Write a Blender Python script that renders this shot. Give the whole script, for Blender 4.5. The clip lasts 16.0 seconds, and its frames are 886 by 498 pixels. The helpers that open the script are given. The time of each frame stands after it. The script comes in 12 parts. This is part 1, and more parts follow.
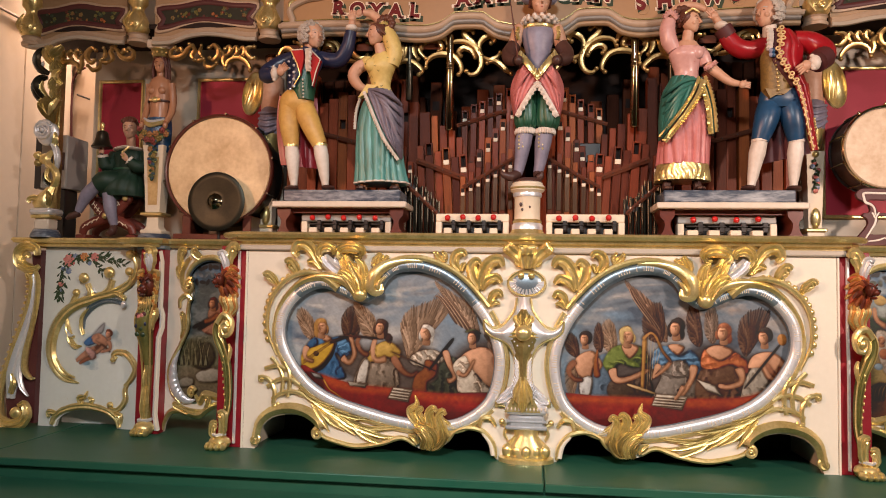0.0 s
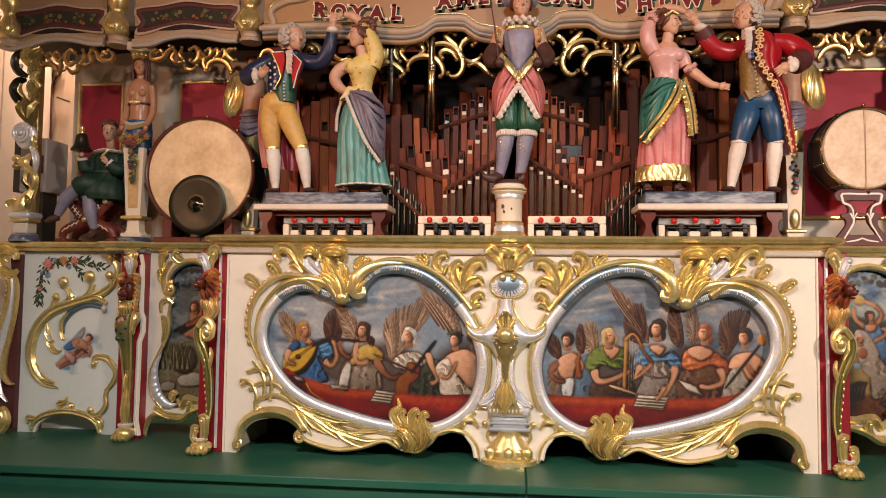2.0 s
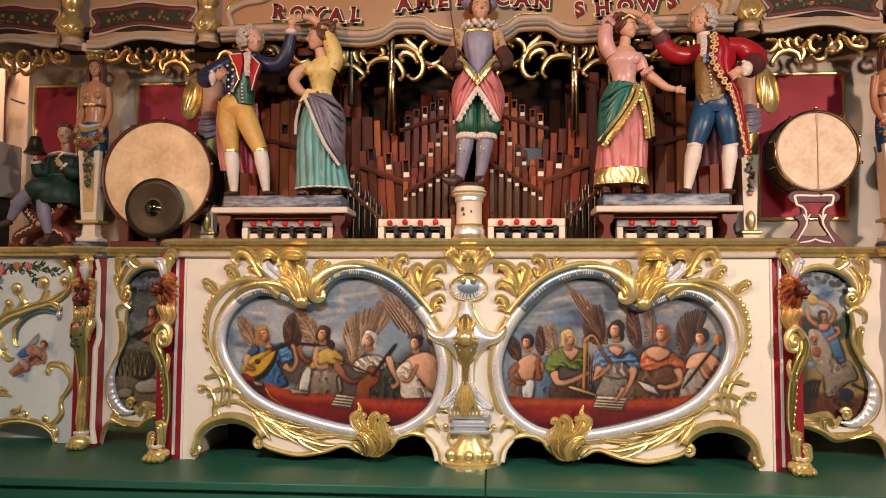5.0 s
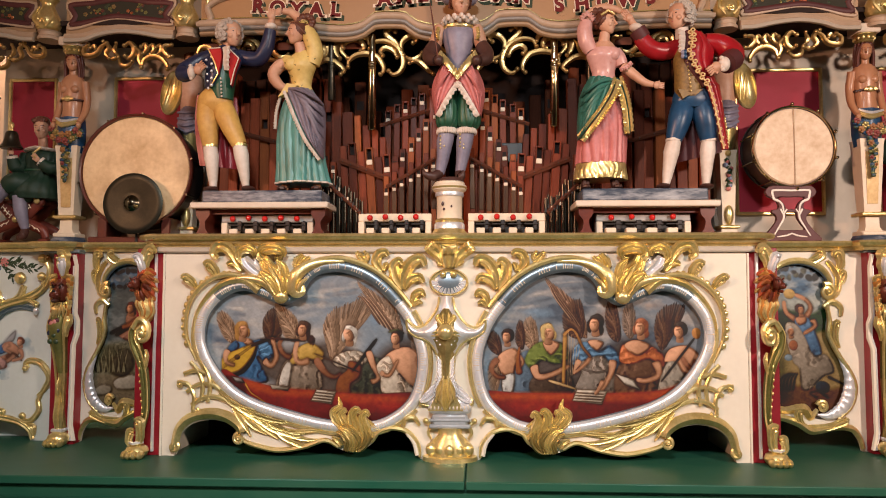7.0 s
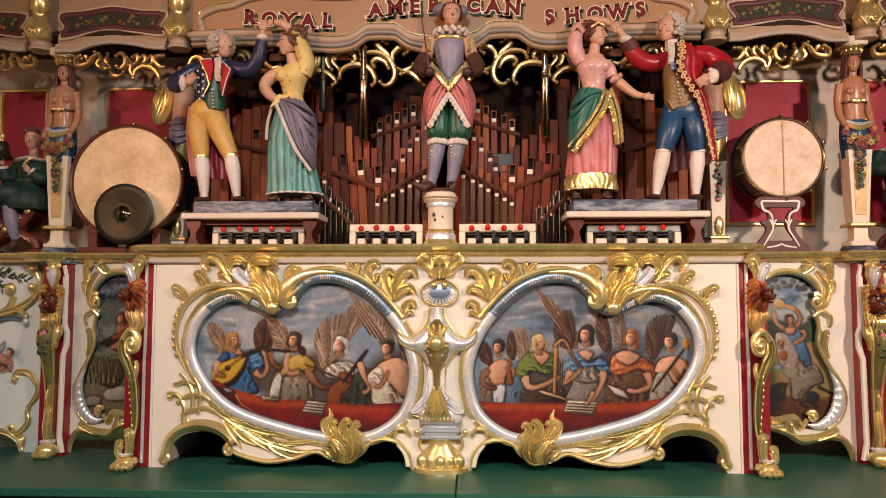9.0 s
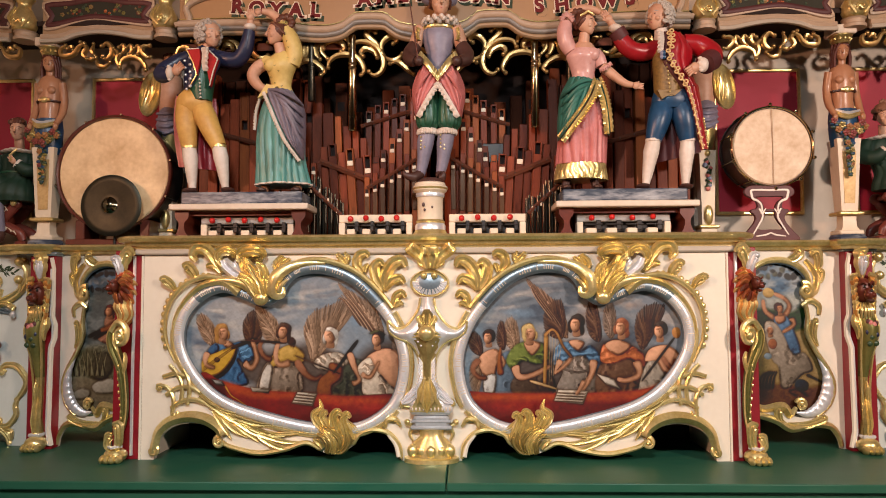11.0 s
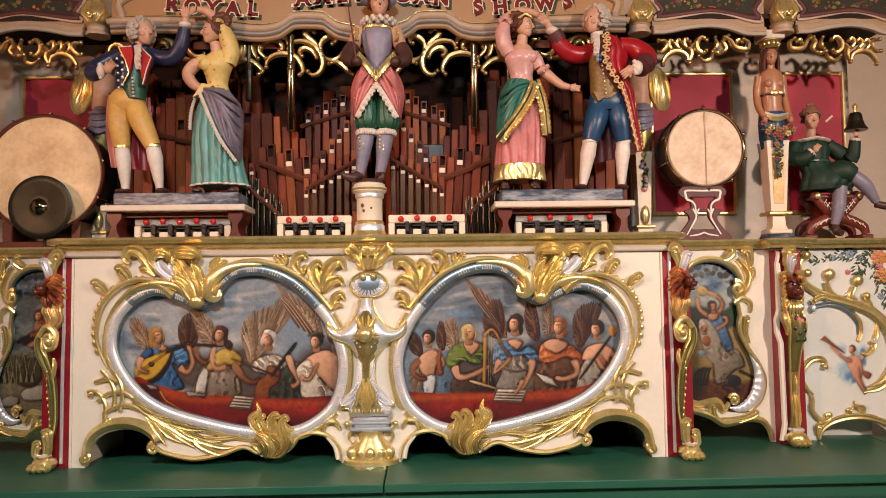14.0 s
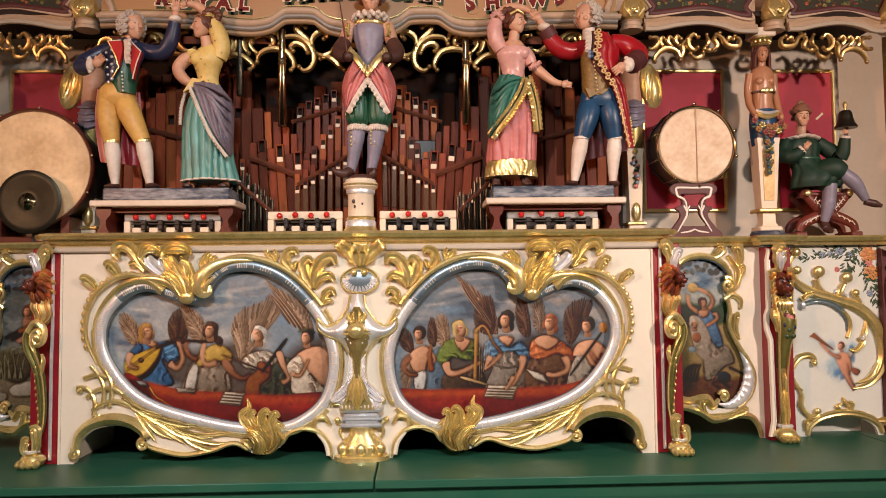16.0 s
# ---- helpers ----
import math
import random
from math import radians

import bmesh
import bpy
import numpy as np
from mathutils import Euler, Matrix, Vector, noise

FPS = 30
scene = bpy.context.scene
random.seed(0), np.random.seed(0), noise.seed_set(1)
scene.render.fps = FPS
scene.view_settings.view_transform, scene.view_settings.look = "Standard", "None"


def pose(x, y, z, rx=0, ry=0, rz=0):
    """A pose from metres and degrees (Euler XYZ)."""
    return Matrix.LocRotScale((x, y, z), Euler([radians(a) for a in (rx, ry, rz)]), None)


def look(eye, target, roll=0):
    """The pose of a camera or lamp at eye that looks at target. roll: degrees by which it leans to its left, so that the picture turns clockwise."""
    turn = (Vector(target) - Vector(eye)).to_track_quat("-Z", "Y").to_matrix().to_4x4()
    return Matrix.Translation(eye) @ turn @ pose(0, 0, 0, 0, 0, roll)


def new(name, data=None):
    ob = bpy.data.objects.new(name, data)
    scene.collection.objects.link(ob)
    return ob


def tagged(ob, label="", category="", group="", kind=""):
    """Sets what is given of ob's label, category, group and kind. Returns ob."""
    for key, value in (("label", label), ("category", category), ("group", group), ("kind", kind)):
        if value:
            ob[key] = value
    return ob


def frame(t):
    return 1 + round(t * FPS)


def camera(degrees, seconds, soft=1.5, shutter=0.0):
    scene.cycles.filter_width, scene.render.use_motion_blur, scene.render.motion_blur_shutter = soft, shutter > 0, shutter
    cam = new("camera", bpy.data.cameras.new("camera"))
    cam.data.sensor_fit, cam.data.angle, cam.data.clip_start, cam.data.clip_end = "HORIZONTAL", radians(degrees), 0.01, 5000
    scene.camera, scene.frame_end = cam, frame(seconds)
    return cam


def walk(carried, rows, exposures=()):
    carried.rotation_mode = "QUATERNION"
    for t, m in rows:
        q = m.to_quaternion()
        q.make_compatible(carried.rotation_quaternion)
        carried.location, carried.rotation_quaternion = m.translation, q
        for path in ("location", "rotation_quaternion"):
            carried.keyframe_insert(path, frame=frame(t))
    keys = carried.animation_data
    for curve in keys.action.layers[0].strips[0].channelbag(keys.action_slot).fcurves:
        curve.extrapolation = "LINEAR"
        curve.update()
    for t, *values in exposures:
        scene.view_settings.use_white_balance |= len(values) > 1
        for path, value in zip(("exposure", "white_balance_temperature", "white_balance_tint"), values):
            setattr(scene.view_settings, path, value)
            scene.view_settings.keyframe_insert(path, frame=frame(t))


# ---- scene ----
cam = camera(62.2, 16.0, soft=1.0)
# seconds, x, y, z, tilt, lean, heading
ROWS = [
    (0.0, 0.025, -3.450, 0.783, 93.10, -1.01, 7.00),
    (0.5, 0.028, -3.454, 0.785, 93.13, -0.96, 6.89),
    (1.0, 0.030, -3.451, 0.782, 93.24, -0.79, 6.91),
    (1.5, 0.038, -3.449, 0.789, 93.23, -0.81, 6.61),
    (2.0, 0.053, -3.445, 0.787, 93.23, -0.69, 6.08),
    (2.5, 0.062, -3.446, 0.785, 93.34, -0.62, 5.67),
    (3.0, 0.069, -3.448, 0.791, 93.54, -0.73, 5.36),
    (3.5, 0.076, -3.446, 0.795, 93.66, -0.83, 5.09),
    (4.0, 0.090, -3.442, 0.794, 93.44, -0.65, 4.67),
    (6.5, 0.136, -3.434, 0.782, 93.34, -0.01, 3.24),
    (7.0, 0.141, -3.436, 0.775, 93.27, -0.08, 2.91),
    (7.5, 0.147, -3.440, 0.779, 93.35, -0.16, 2.69),
    (8.0, 0.149, -3.443, 0.783, 93.67, -0.09, 2.60),
    (8.5, 0.154, -3.442, 0.787, 93.95, -0.06, 2.52),
    (11.0, 0.169, -3.430, 0.775, 93.34, 0.25, 1.90),
    (11.5, 0.184, -3.426, 0.765, 93.20, 0.41, 1.22),
    (12.0, 0.203, -3.426, 0.768, 92.97, 0.62, 0.51),
    (12.5, 0.216, -3.428, 0.772, 93.00, 0.64, 0.13),
    (13.0, 0.229, -3.432, 0.774, 93.25, 0.47, -0.34),
    (13.5, 0.238, -3.431, 0.781, 93.36, 0.45, -0.91),
    (14.0, 0.250, -3.429, 0.772, 93.41, 0.75, -1.47),
    (14.5, 0.262, -3.433, 0.771, 93.38, 0.74, -1.81),
    (15.0, 0.262, -3.432, 0.774, 93.47, 0.59, -2.04),
    (15.5, 0.262, -3.431, 0.773, 93.36, 0.50, -2.13),
    (16.0, 0.257, -3.426, 0.770, 93.14, 0.64, -2.05),
]
walk(cam, [(t, pose(x, y, z, rx, ry, rz)) for t, x, y, z, rx, ry, rz in ROWS])

# ---- world and lamps ----
world = bpy.data.worlds.new("world")
scene.world = world
world.use_nodes = True
world.node_tree.nodes["Background"].inputs[0].default_value = (1.0, 0.80, 0.62, 1)
world.node_tree.nodes["Background"].inputs[1].default_value = 0.065
scene.view_settings.exposure = 0.0


def area_lamp(name, eye, target, size, power, colour, spread):
    data = bpy.data.lights.new(name, "AREA")
    data.shape, data.size, data.size_y = "RECTANGLE", size[0], size[1]
    data.energy, data.color, data.spread = power, colour, radians(spread)
    ob = new(name, data)
    ob.matrix_world = look(eye, target)
    return ob


WARM = (1.0, 0.505, 0.305)
area_lamp("wall_lamp_west", (-3.1, -3.6, 2.3), (1.5, 0.2, 1.7), (0.18, 0.18), 36, WARM, 88)
area_lamp("wall_lamp_east", (3.4, -3.9, 2.35), (1.5, 0.1, 0.75), (0.22, 0.22), 66, (1.0, 0.77, 0.65), 110)
area_lamp("ceiling_lamp_middle", (-0.2, -4.5, 3.3), (-0.3, 0.0, -0.80), (0.8, 0.4), 44, (0.94, 0.975, 1.0), 84)
# unseen fill, added to brighten the west side wall
area_lamp("fill_lamp_side_wall", (-1.5, -2.9, 3.4), (-2.95, -0.5, 1.5), (0.2, 0.2), 1.6, (1.0, 0.66, 0.47), 50)
# unseen fill, added to brighten the partition behind the west end
area_lamp("fill_lamp_rear", (-2.70, 0.78, 3.1), (-2.80, 0.74, 0.5), (0.2, 0.1), 16.0, (1.0, 0.68, 0.50), 80)

# ---- materials ----
def material(name, colour, rough=0.5, metal=0.0, second=None, scale=6.0, fine=60.0, bump=0.15, amount=0.5, random=0.0, coat=0.0, stretch=(1, 1, 1), worn=None, crease=0.0):
    """A painted, gilded or wooden surface: two colours mixed by coarse and fine noise, with relief."""
    m = bpy.data.materials.new(name)
    m.use_nodes = True
    nt = m.node_tree
    b = nt.nodes["Principled BSDF"]
    tc = nt.nodes.new("ShaderNodeTexCoord")
    mp = nt.nodes.new("ShaderNodeMapping")
    mp.inputs["Scale"].default_value = stretch
    nt.links.new(tc.outputs["Object"], mp.inputs["Vector"])
    n1 = nt.nodes.new("ShaderNodeTexNoise")
    n1.inputs["Scale"].default_value, n1.inputs["Detail"].default_value, n1.inputs["Roughness"].default_value = scale, 5, 0.6
    n2 = nt.nodes.new("ShaderNodeTexNoise")
    n2.inputs["Scale"].default_value, n2.inputs["Detail"].default_value = fine, 4
    for n in (n1, n2):
        nt.links.new(mp.outputs["Vector"], n.inputs["Vector"])
    mixn = nt.nodes.new("ShaderNodeMath")
    mixn.operation = "MULTIPLY_ADD"
    nt.links.new(n2.outputs["Fac"], mixn.inputs[0])
    mixn.inputs[1].default_value = 0.45
    nt.links.new(n1.outputs["Fac"], mixn.inputs[2])
    ramp = nt.nodes.new("ShaderNodeMapRange")
    ramp.inputs["From Min"].default_value, ramp.inputs["From Max"].default_value = 0.45, 1.0
    ramp.inputs["To Max"].default_value = amount * 2
    nt.links.new(mixn.outputs[0], ramp.inputs["Value"])
    mix = nt.nodes.new("ShaderNodeMix")
    mix.data_type = "RGBA"
    if second is None:
        second = tuple(c * 0.72 for c in colour)
    mix.inputs["A"].default_value = (*colour, 1)
    mix.inputs["B"].default_value = (*second, 1)
    nt.links.new(ramp.outputs["Result"], mix.inputs["Factor"])
    last = mix.outputs["Result"]
    if worn is not None:
        n3 = nt.nodes.new("ShaderNodeTexNoise")
        n3.inputs["Scale"].default_value, n3.inputs["Detail"].default_value, n3.inputs["Roughness"].default_value = 17.0, 8, 0.75
        nt.links.new(tc.outputs["Object"], n3.inputs["Vector"])
        r3 = nt.nodes.new("ShaderNodeMapRange")
        r3.inputs["From Min"].default_value, r3.inputs["From Max"].default_value = 0.66, 0.70
        nt.links.new(n3.outputs["Fac"], r3.inputs["Value"])
        mw = nt.nodes.new("ShaderNodeMix")
        mw.data_type = "RGBA"
        mw.inputs["B"].default_value = (*worn, 1)
        nt.links.new(r3.outputs["Result"], mw.inputs["Factor"])
        nt.links.new(last, mw.inputs["A"])
        last = mw.outputs["Result"]
    if random:
        info = nt.nodes.new("ShaderNodeObjectInfo")
        hsv = nt.nodes.new("ShaderNodeHueSaturation")
        r2 = nt.nodes.new("ShaderNodeMapRange")
        r2.inputs["To Min"].default_value, r2.inputs["To Max"].default_value = 1 - random, 1 + random
        nt.links.new(info.outputs["Random"], r2.inputs["Value"])
        nt.links.new(r2.outputs["Result"], hsv.inputs["Value"])
        nt.links.new(last, hsv.inputs["Color"])
        last = hsv.outputs["Color"]
    nt.links.new(last, b.inputs["Base Color"])
    rr = nt.nodes.new("ShaderNodeMapRange")
    rr.inputs["To Min"].default_value, rr.inputs["To Max"].default_value = rough * 0.75, min(1, rough * 1.3)
    nt.links.new(n1.outputs["Fac"], rr.inputs["Value"])
    nt.links.new(rr.outputs["Result"], b.inputs["Roughness"])
    b.inputs["Metallic"].default_value = metal
    b.inputs["Coat Weight"].default_value = coat
    b.inputs["Coat Roughness"].default_value = 0.15
    if bump:
        bp = nt.nodes.new("ShaderNodeBump")
        bp.inputs["Strength"].default_value, bp.inputs["Distance"].default_value = bump, 0.004
        nt.links.new(mixn.outputs[0], bp.inputs["Height"])
        nt.links.new(bp.outputs["Normal"], b.inputs["Normal"])
        if crease:
            # soft carved folds and tool marks
            n4 = nt.nodes.new("ShaderNodeTexNoise")
            n4.inputs["Scale"].default_value, n4.inputs["Detail"].default_value, n4.inputs["Distortion"].default_value = 10.0, 1.0, 0.4
            nt.links.new(tc.outputs["Object"], n4.inputs["Vector"])
            b4 = nt.nodes.new("ShaderNodeBump")
            b4.inputs["Strength"].default_value, b4.inputs["Distance"].default_value = crease * 0.45, 0.022
            nt.links.new(n4.outputs["Fac"], b4.inputs["Height"])
            nt.links.new(b4.outputs["Normal"], bp.inputs["Normal"])
    return m


def painted(name):
    """Oil paint whose colours are stored on the mesh."""
    m = bpy.data.materials.new(name)
    m.use_nodes = True
    nt = m.node_tree
    b = nt.nodes["Principled BSDF"]
    at = nt.nodes.new("ShaderNodeVertexColor")
    at.layer_name = "paint"
    nt.links.new(at.outputs["Color"], b.inputs["Base Color"])
    n = nt.nodes.new("ShaderNodeTexNoise")
    n.inputs["Scale"].default_value, n.inputs["Detail"].default_value = 90, 6
    bp = nt.nodes.new("ShaderNodeBump")
    bp.inputs["Strength"].default_value, bp.inputs["Distance"].default_value = 0.12, 0.003
    nt.links.new(n.outputs["Fac"], bp.inputs["Height"])
    nt.links.new(bp.outputs["Normal"], b.inputs["Normal"])
    b.inputs["Roughness"].default_value = 0.42
    return m


GOLD = material("gold_leaf", (0.97, 0.79, 0.39), 0.30, 0.76, (0.60, 0.45, 0.15), 14, 90, 0.32, 0.5)
OLD_GOLD = material("tarnished_gold", (0.58, 0.45, 0.18), 0.32, 0.7, (0.24, 0.18, 0.06), 8, 80, 0.2, 0.5)
OLIVE = material("olive_green_gilt", (0.24, 0.21, 0.06), 0.34, 0.5, (0.11, 0.12, 0.035), 9, 80, 0.15, 0.5)
SILVER = material("silver_leaf", (0.90, 0.89, 0.89), 0.33, 0.55, (0.62, 0.62, 0.66), 9, 70, 0.15, 0.4)
GREY_SILVER = material("grey_silver_paint", (0.46, 0.48, 0.49), 0.42, 0.3, (0.32, 0.34, 0.37), 9, 70, 0.12, 0.5)
STEEL_BLUE = material("silvered_blue", (0.34, 0.42, 0.47), 0.34, 0.7, (0.16, 0.21, 0.26), 9, 70, 0.1, 0.5)
BRASS = material("polished_brass", (0.55, 0.43, 0.26), 0.12, 1.0, (0.42, 0.30, 0.16), 4, 50, 0.03, 0.4)
BRONZE = material("dark_bronze", (0.085, 0.075, 0.055), 0.33, 0.9, (0.05, 0.045, 0.035), 12, 90, 0.1, 0.5)
CREAM = material("cream_paint", (0.79, 0.72, 0.60), 0.38, 0, (0.68, 0.60, 0.48), 3, 40, 0.05, 0.35)
PALE = material("pale_blue_white_paint", (0.72, 0.73, 0.68), 0.38, 0, (0.62, 0.62, 0.55), 3, 40, 0.05, 0.4, worn=(0.55, 0.47, 0.34))
GREY_WALL = material("grey_cream_paint", (0.52, 0.45, 0.36), 0.55, 0, (0.42, 0.36, 0.29), 3, 30, 0.08, 0.4)
# brown for unseen walls and ceiling, dark so that less light bounces
HALL = material("low_bounce_plaster", (0.30, 0.25, 0.20), 0.7, 0, None, 2, 30)
BOARD = material("cream_wall_boards", (0.82, 0.70, 0.57), 0.4, 0, (0.75, 0.62, 0.50), 2, 30, 0.06, 0.4)
TAN = material("buff_paint", (0.40, 0.225, 0.098), 0.45, 0, (0.33, 0.18, 0.075), 3, 30, 0.05, 0.4)
WHITE = material("white_paint", (0.72, 0.61, 0.49), 0.4, 0, (0.58, 0.47, 0.36), 5, 40, 0.08, 0.4)
# cornice paints, darker and browner than CREAM and WHITE
BROWN_CREAM = material("brownish_cream_paint", (0.40, 0.265, 0.15), 0.5, 0, (0.30, 0.19, 0.10), 4, 40, 0.06, 0.4)
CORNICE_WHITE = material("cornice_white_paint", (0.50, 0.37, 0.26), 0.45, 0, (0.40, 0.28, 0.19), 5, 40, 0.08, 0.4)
LAPEL_RED = material("matt_red_paint", (0.46, 0.014, 0.014), 0.8, 0, (0.34, 0.010, 0.010), 8, 50, 0.05, 0.4)
# tunic green, darkened in colour for the weak light on the ringers
RINGER_GREEN = material("dimmed_green_tunic_paint", (0.005, 0.031, 0.016), 0.6, 0, (0.004, 0.021, 0.011), 7, 50, 0.06, 0.4, crease=0.7)
CRIMSON = material("crimson_paint", (0.30, 0.012, 0.022), 0.35, 0, (0.20, 0.008, 0.014), 6, 50, 0.05, 0.4, crease=0.3)
RED_CLOTH = material("red_silk_cloth", (0.42, 0.018, 0.045), 0.6, 0, (0.30, 0.012, 0.03), 2, 220, 0.1, 0.4)
GREEN_FLOOR = material("green_floor_paint", (0.009, 0.080, 0.048), 0.40, 0, (0.035, 0.110, 0.066), 1.8, 14, 0.05, 0.45, stretch=(0.6, 1.4, 1), worn=(0.07, 0.11, 0.065))
GREEN_FLOOR.node_tree.nodes["Principled BSDF"].inputs["Specular IOR Level"].default_value = 0.32
# near-black: the deep shade of openings, put into the colour
DARK = material("interior_shade", (0.020, 0.008, 0.005), 0.9, 0, (0.010, 0.004, 0.003), 4, 30, 0.1, 0.4)
PIPE_WOOD = material("reddish_pipe_wood", (0.26, 0.058, 0.024), 0.34, 0, (0.075, 0.014, 0.006), 5, 60, 0.12, 0.5, random=0.60, stretch=(6, 6, 0.6))
# pipe wood again, with the rear rows' shade put into its colour
PIPE_SHADED = material("shaded_pipe_wood", (0.13, 0.036, 0.014), 0.7, 0, (0.05, 0.012, 0.005), 5, 60, 0.12, 0.5, random=0.5, stretch=(6, 6, 0.6))
PIPE_PALE = material("orange_pipe_wood", (0.36, 0.10, 0.028), 0.40, 0, (0.15, 0.036, 0.013), 5, 60, 0.12, 0.5, random=0.35, stretch=(6, 6, 0.6))
PIPE_FOOT = material("varnished_pipe_foot", (0.075, 0.026, 0.012), 0.25, 0.3, (0.13, 0.07, 0.03), 5, 60, 0.1, 0.5, random=0.5, stretch=(6, 6, 0.6))
RAIL_WOOD = material("dark_rail_wood", (0.14, 0.045, 0.025), 0.4, 0, (0.08, 0.026, 0.015), 5, 60, 0.1, 0.4, stretch=(0.6, 4, 4))
for wood_ in (PIPE_WOOD, PIPE_SHADED, PIPE_PALE, RAIL_WOOD):
    wood_.node_tree.nodes["Principled BSDF"].inputs["Specular IOR Level"].default_value = 0.12
MAHOGANY = material("mahogany", (0.16, 0.036, 0.022), 0.3, 0, (0.08, 0.018, 0.012), 6, 60, 0.08, 0.5, coat=0.4)
IVORY = material("ivory_blocks", (0.80, 0.68, 0.52), 0.4, 0, (0.68, 0.55, 0.40), 8, 60, 0.05, 0.4)
BLACK = material("black_paint", (0.018, 0.015, 0.015), 0.35, 0, (0.03, 0.025, 0.022), 8, 60, 0.05, 0.4)
RED_BALL = material("red_lacquer", (0.62, 0.025, 0.022), 0.2, 0, (0.45, 0.015, 0.015), 8, 60, 0.02, 0.4)
MARBLE = material("grey_marble_paint", (0.42, 0.43, 0.45), 0.3, 0, (0.045, 0.06, 0.09), 9, 24, 0.05, 0.85, stretch=(0.8, 1, 3.5))
SKIN_HEAD = material("drum_skin", (0.93, 0.68, 0.40), 0.45, 0, (0.60, 0.37, 0.18), 7, 40, 0.05, 0.5)
SKIN_PALE = material("pale_drum_skin", (0.80, 0.64, 0.46), 0.5, 0, (0.56, 0.38, 0.23), 11, 45, 0.04, 0.55)
LETTER_RED = material("red_letter_paint", (0.17, 0.009, 0.009), 0.8, 0, (0.09, 0.006, 0.006), 12, 60, 0.05, 0.4)
LETTER_GREEN = material("green_letter_shade", (0.025, 0.042, 0.020), 0.8, 0, (0.05, 0.07, 0.04), 12, 60, 0.05, 0.4)
MAROON = material("maroon_paint", (0.10, 0.022, 0.022), 0.55, 0, (0.06, 0.012, 0.014), 6, 50, 0.05, 0.4)
GREY_BOX = material("grey_enamel", (0.36, 0.35, 0.33), 0.45, 0, (0.30, 0.29, 0.28), 6, 60, 0.05, 0.4)
PAINTING = painted("oil_painting")
# paints of the carved figures
FLESH = material("flesh_paint", (0.66, 0.40, 0.27), 0.44, 0, (0.44, 0.20, 0.115), 9, 50, 0.03, 0.4, crease=0.18)
FLESH_DARK = material("tanned_flesh_paint", (0.47, 0.23, 0.125), 0.3, 0, (0.35, 0.155, 0.08), 9, 50, 0.03, 0.4, crease=0.22)
WIG = material("grey_wig_paint", (0.56, 0.50, 0.43), 0.45, 0, (0.34, 0.29, 0.25), 22, 80, 0.3, 0.5, crease=0.6)
HAIR = material("brown_hair_paint", (0.15, 0.05, 0.028), 0.4, 0, (0.09, 0.03, 0.018), 22, 80, 0.3, 0.5, crease=0.6)
NAVY = material("navy_coat_paint", (0.014, 0.018, 0.050), 0.37, 0, (0.022, 0.028, 0.075), 7, 60, 0.05, 0.4, crease=0.75)
SCARLET = material("scarlet_coat_paint", (0.40, 0.010, 0.018), 0.33, 0, (0.20, 0.006, 0.010), 7, 60, 0.05, 0.4, crease=0.75)
YELLOW = material("yellow_breeches_paint", (0.72, 0.44, 0.12), 0.45, 0, (0.42, 0.20, 0.04), 8, 50, 0.04, 0.4, crease=0.3)
LEMON = material("lemon_bodice_paint", (0.78, 0.60, 0.21), 0.45, 0, (0.50, 0.32, 0.08), 10, 50, 0.05, 0.4, crease=0.55)
STOCKING = material("white_stocking_paint", (0.80, 0.72, 0.64), 0.48, 0, (0.52, 0.40, 0.31), 7, 50, 0.04, 0.4, crease=0.15)
TEAL = material("teal_skirt_paint", (0.10, 0.36, 0.33), 0.38, 0, (0.10, 0.15, 0.11), 9, 50, 0.10, 0.42, stretch=(2.5, 2.5, 0.6), crease=0.4)
MAUVE = material("mauve_drape_paint", (0.27, 0.23, 0.28), 0.46, 0, (0.12, 0.10, 0.135), 9, 50, 0.06, 0.5, crease=0.5)
VIOLET_GREY = material("violet_grey_paint", (0.27, 0.25, 0.33), 0.46, 0, (0.13, 0.115, 0.155), 8, 50, 0.04, 0.4, crease=0.3)
PINK = material("rose_drape_paint", (0.62, 0.20, 0.19), 0.44, 0, (0.34, 0.085, 0.075), 7, 50, 0.05, 0.4, crease=0.55)
BLUSH = material("pale_pink_bodice_paint", (0.72, 0.42, 0.38), 0.3, 0, (0.48, 0.23, 0.20), 8, 50, 0.04, 0.4, crease=0.5)
BOTTLE = material("dark_green_paint", (0.022, 0.105, 0.055), 0.39, 0, (0.012, 0.06, 0.032), 7, 50, 0.06, 0.4, crease=0.6)
SEA = material("sea_green_drape_paint", (0.045, 0.20, 0.155), 0.40, 0, (0.02, 0.075, 0.06), 7, 50, 0.06, 0.4, crease=0.6)
BLUE = material("blue_breeches_paint", (0.018, 0.075, 0.17), 0.36, 0, (0.008, 0.030, 0.07), 7, 50, 0.05, 0.4, crease=0.5)
BROWN = material("dark_brown_paint", (0.075, 0.030, 0.022), 0.47, 0, (0.045, 0.018, 0.014), 8, 50, 0.06, 0.4)
OCHRE = material("ochre_brocade_paint", (0.30, 0.18, 0.045), 0.47, 0, (0.17, 0.10, 0.03), 70, 160, 0.2, 0.6)
LION = material("lion_red_gold", (0.50, 0.19, 0.055), 0.33, 0.45, (0.24, 0.035, 0.018), 16, 70, 0.35, 0.55, crease=0.6)
LION_DARK = material("dark_red_lion_paint", (0.16, 0.032, 0.016), 0.33, 0.1, (0.08, 0.014, 0.008), 16, 70, 0.3, 0.5, crease=0.6)
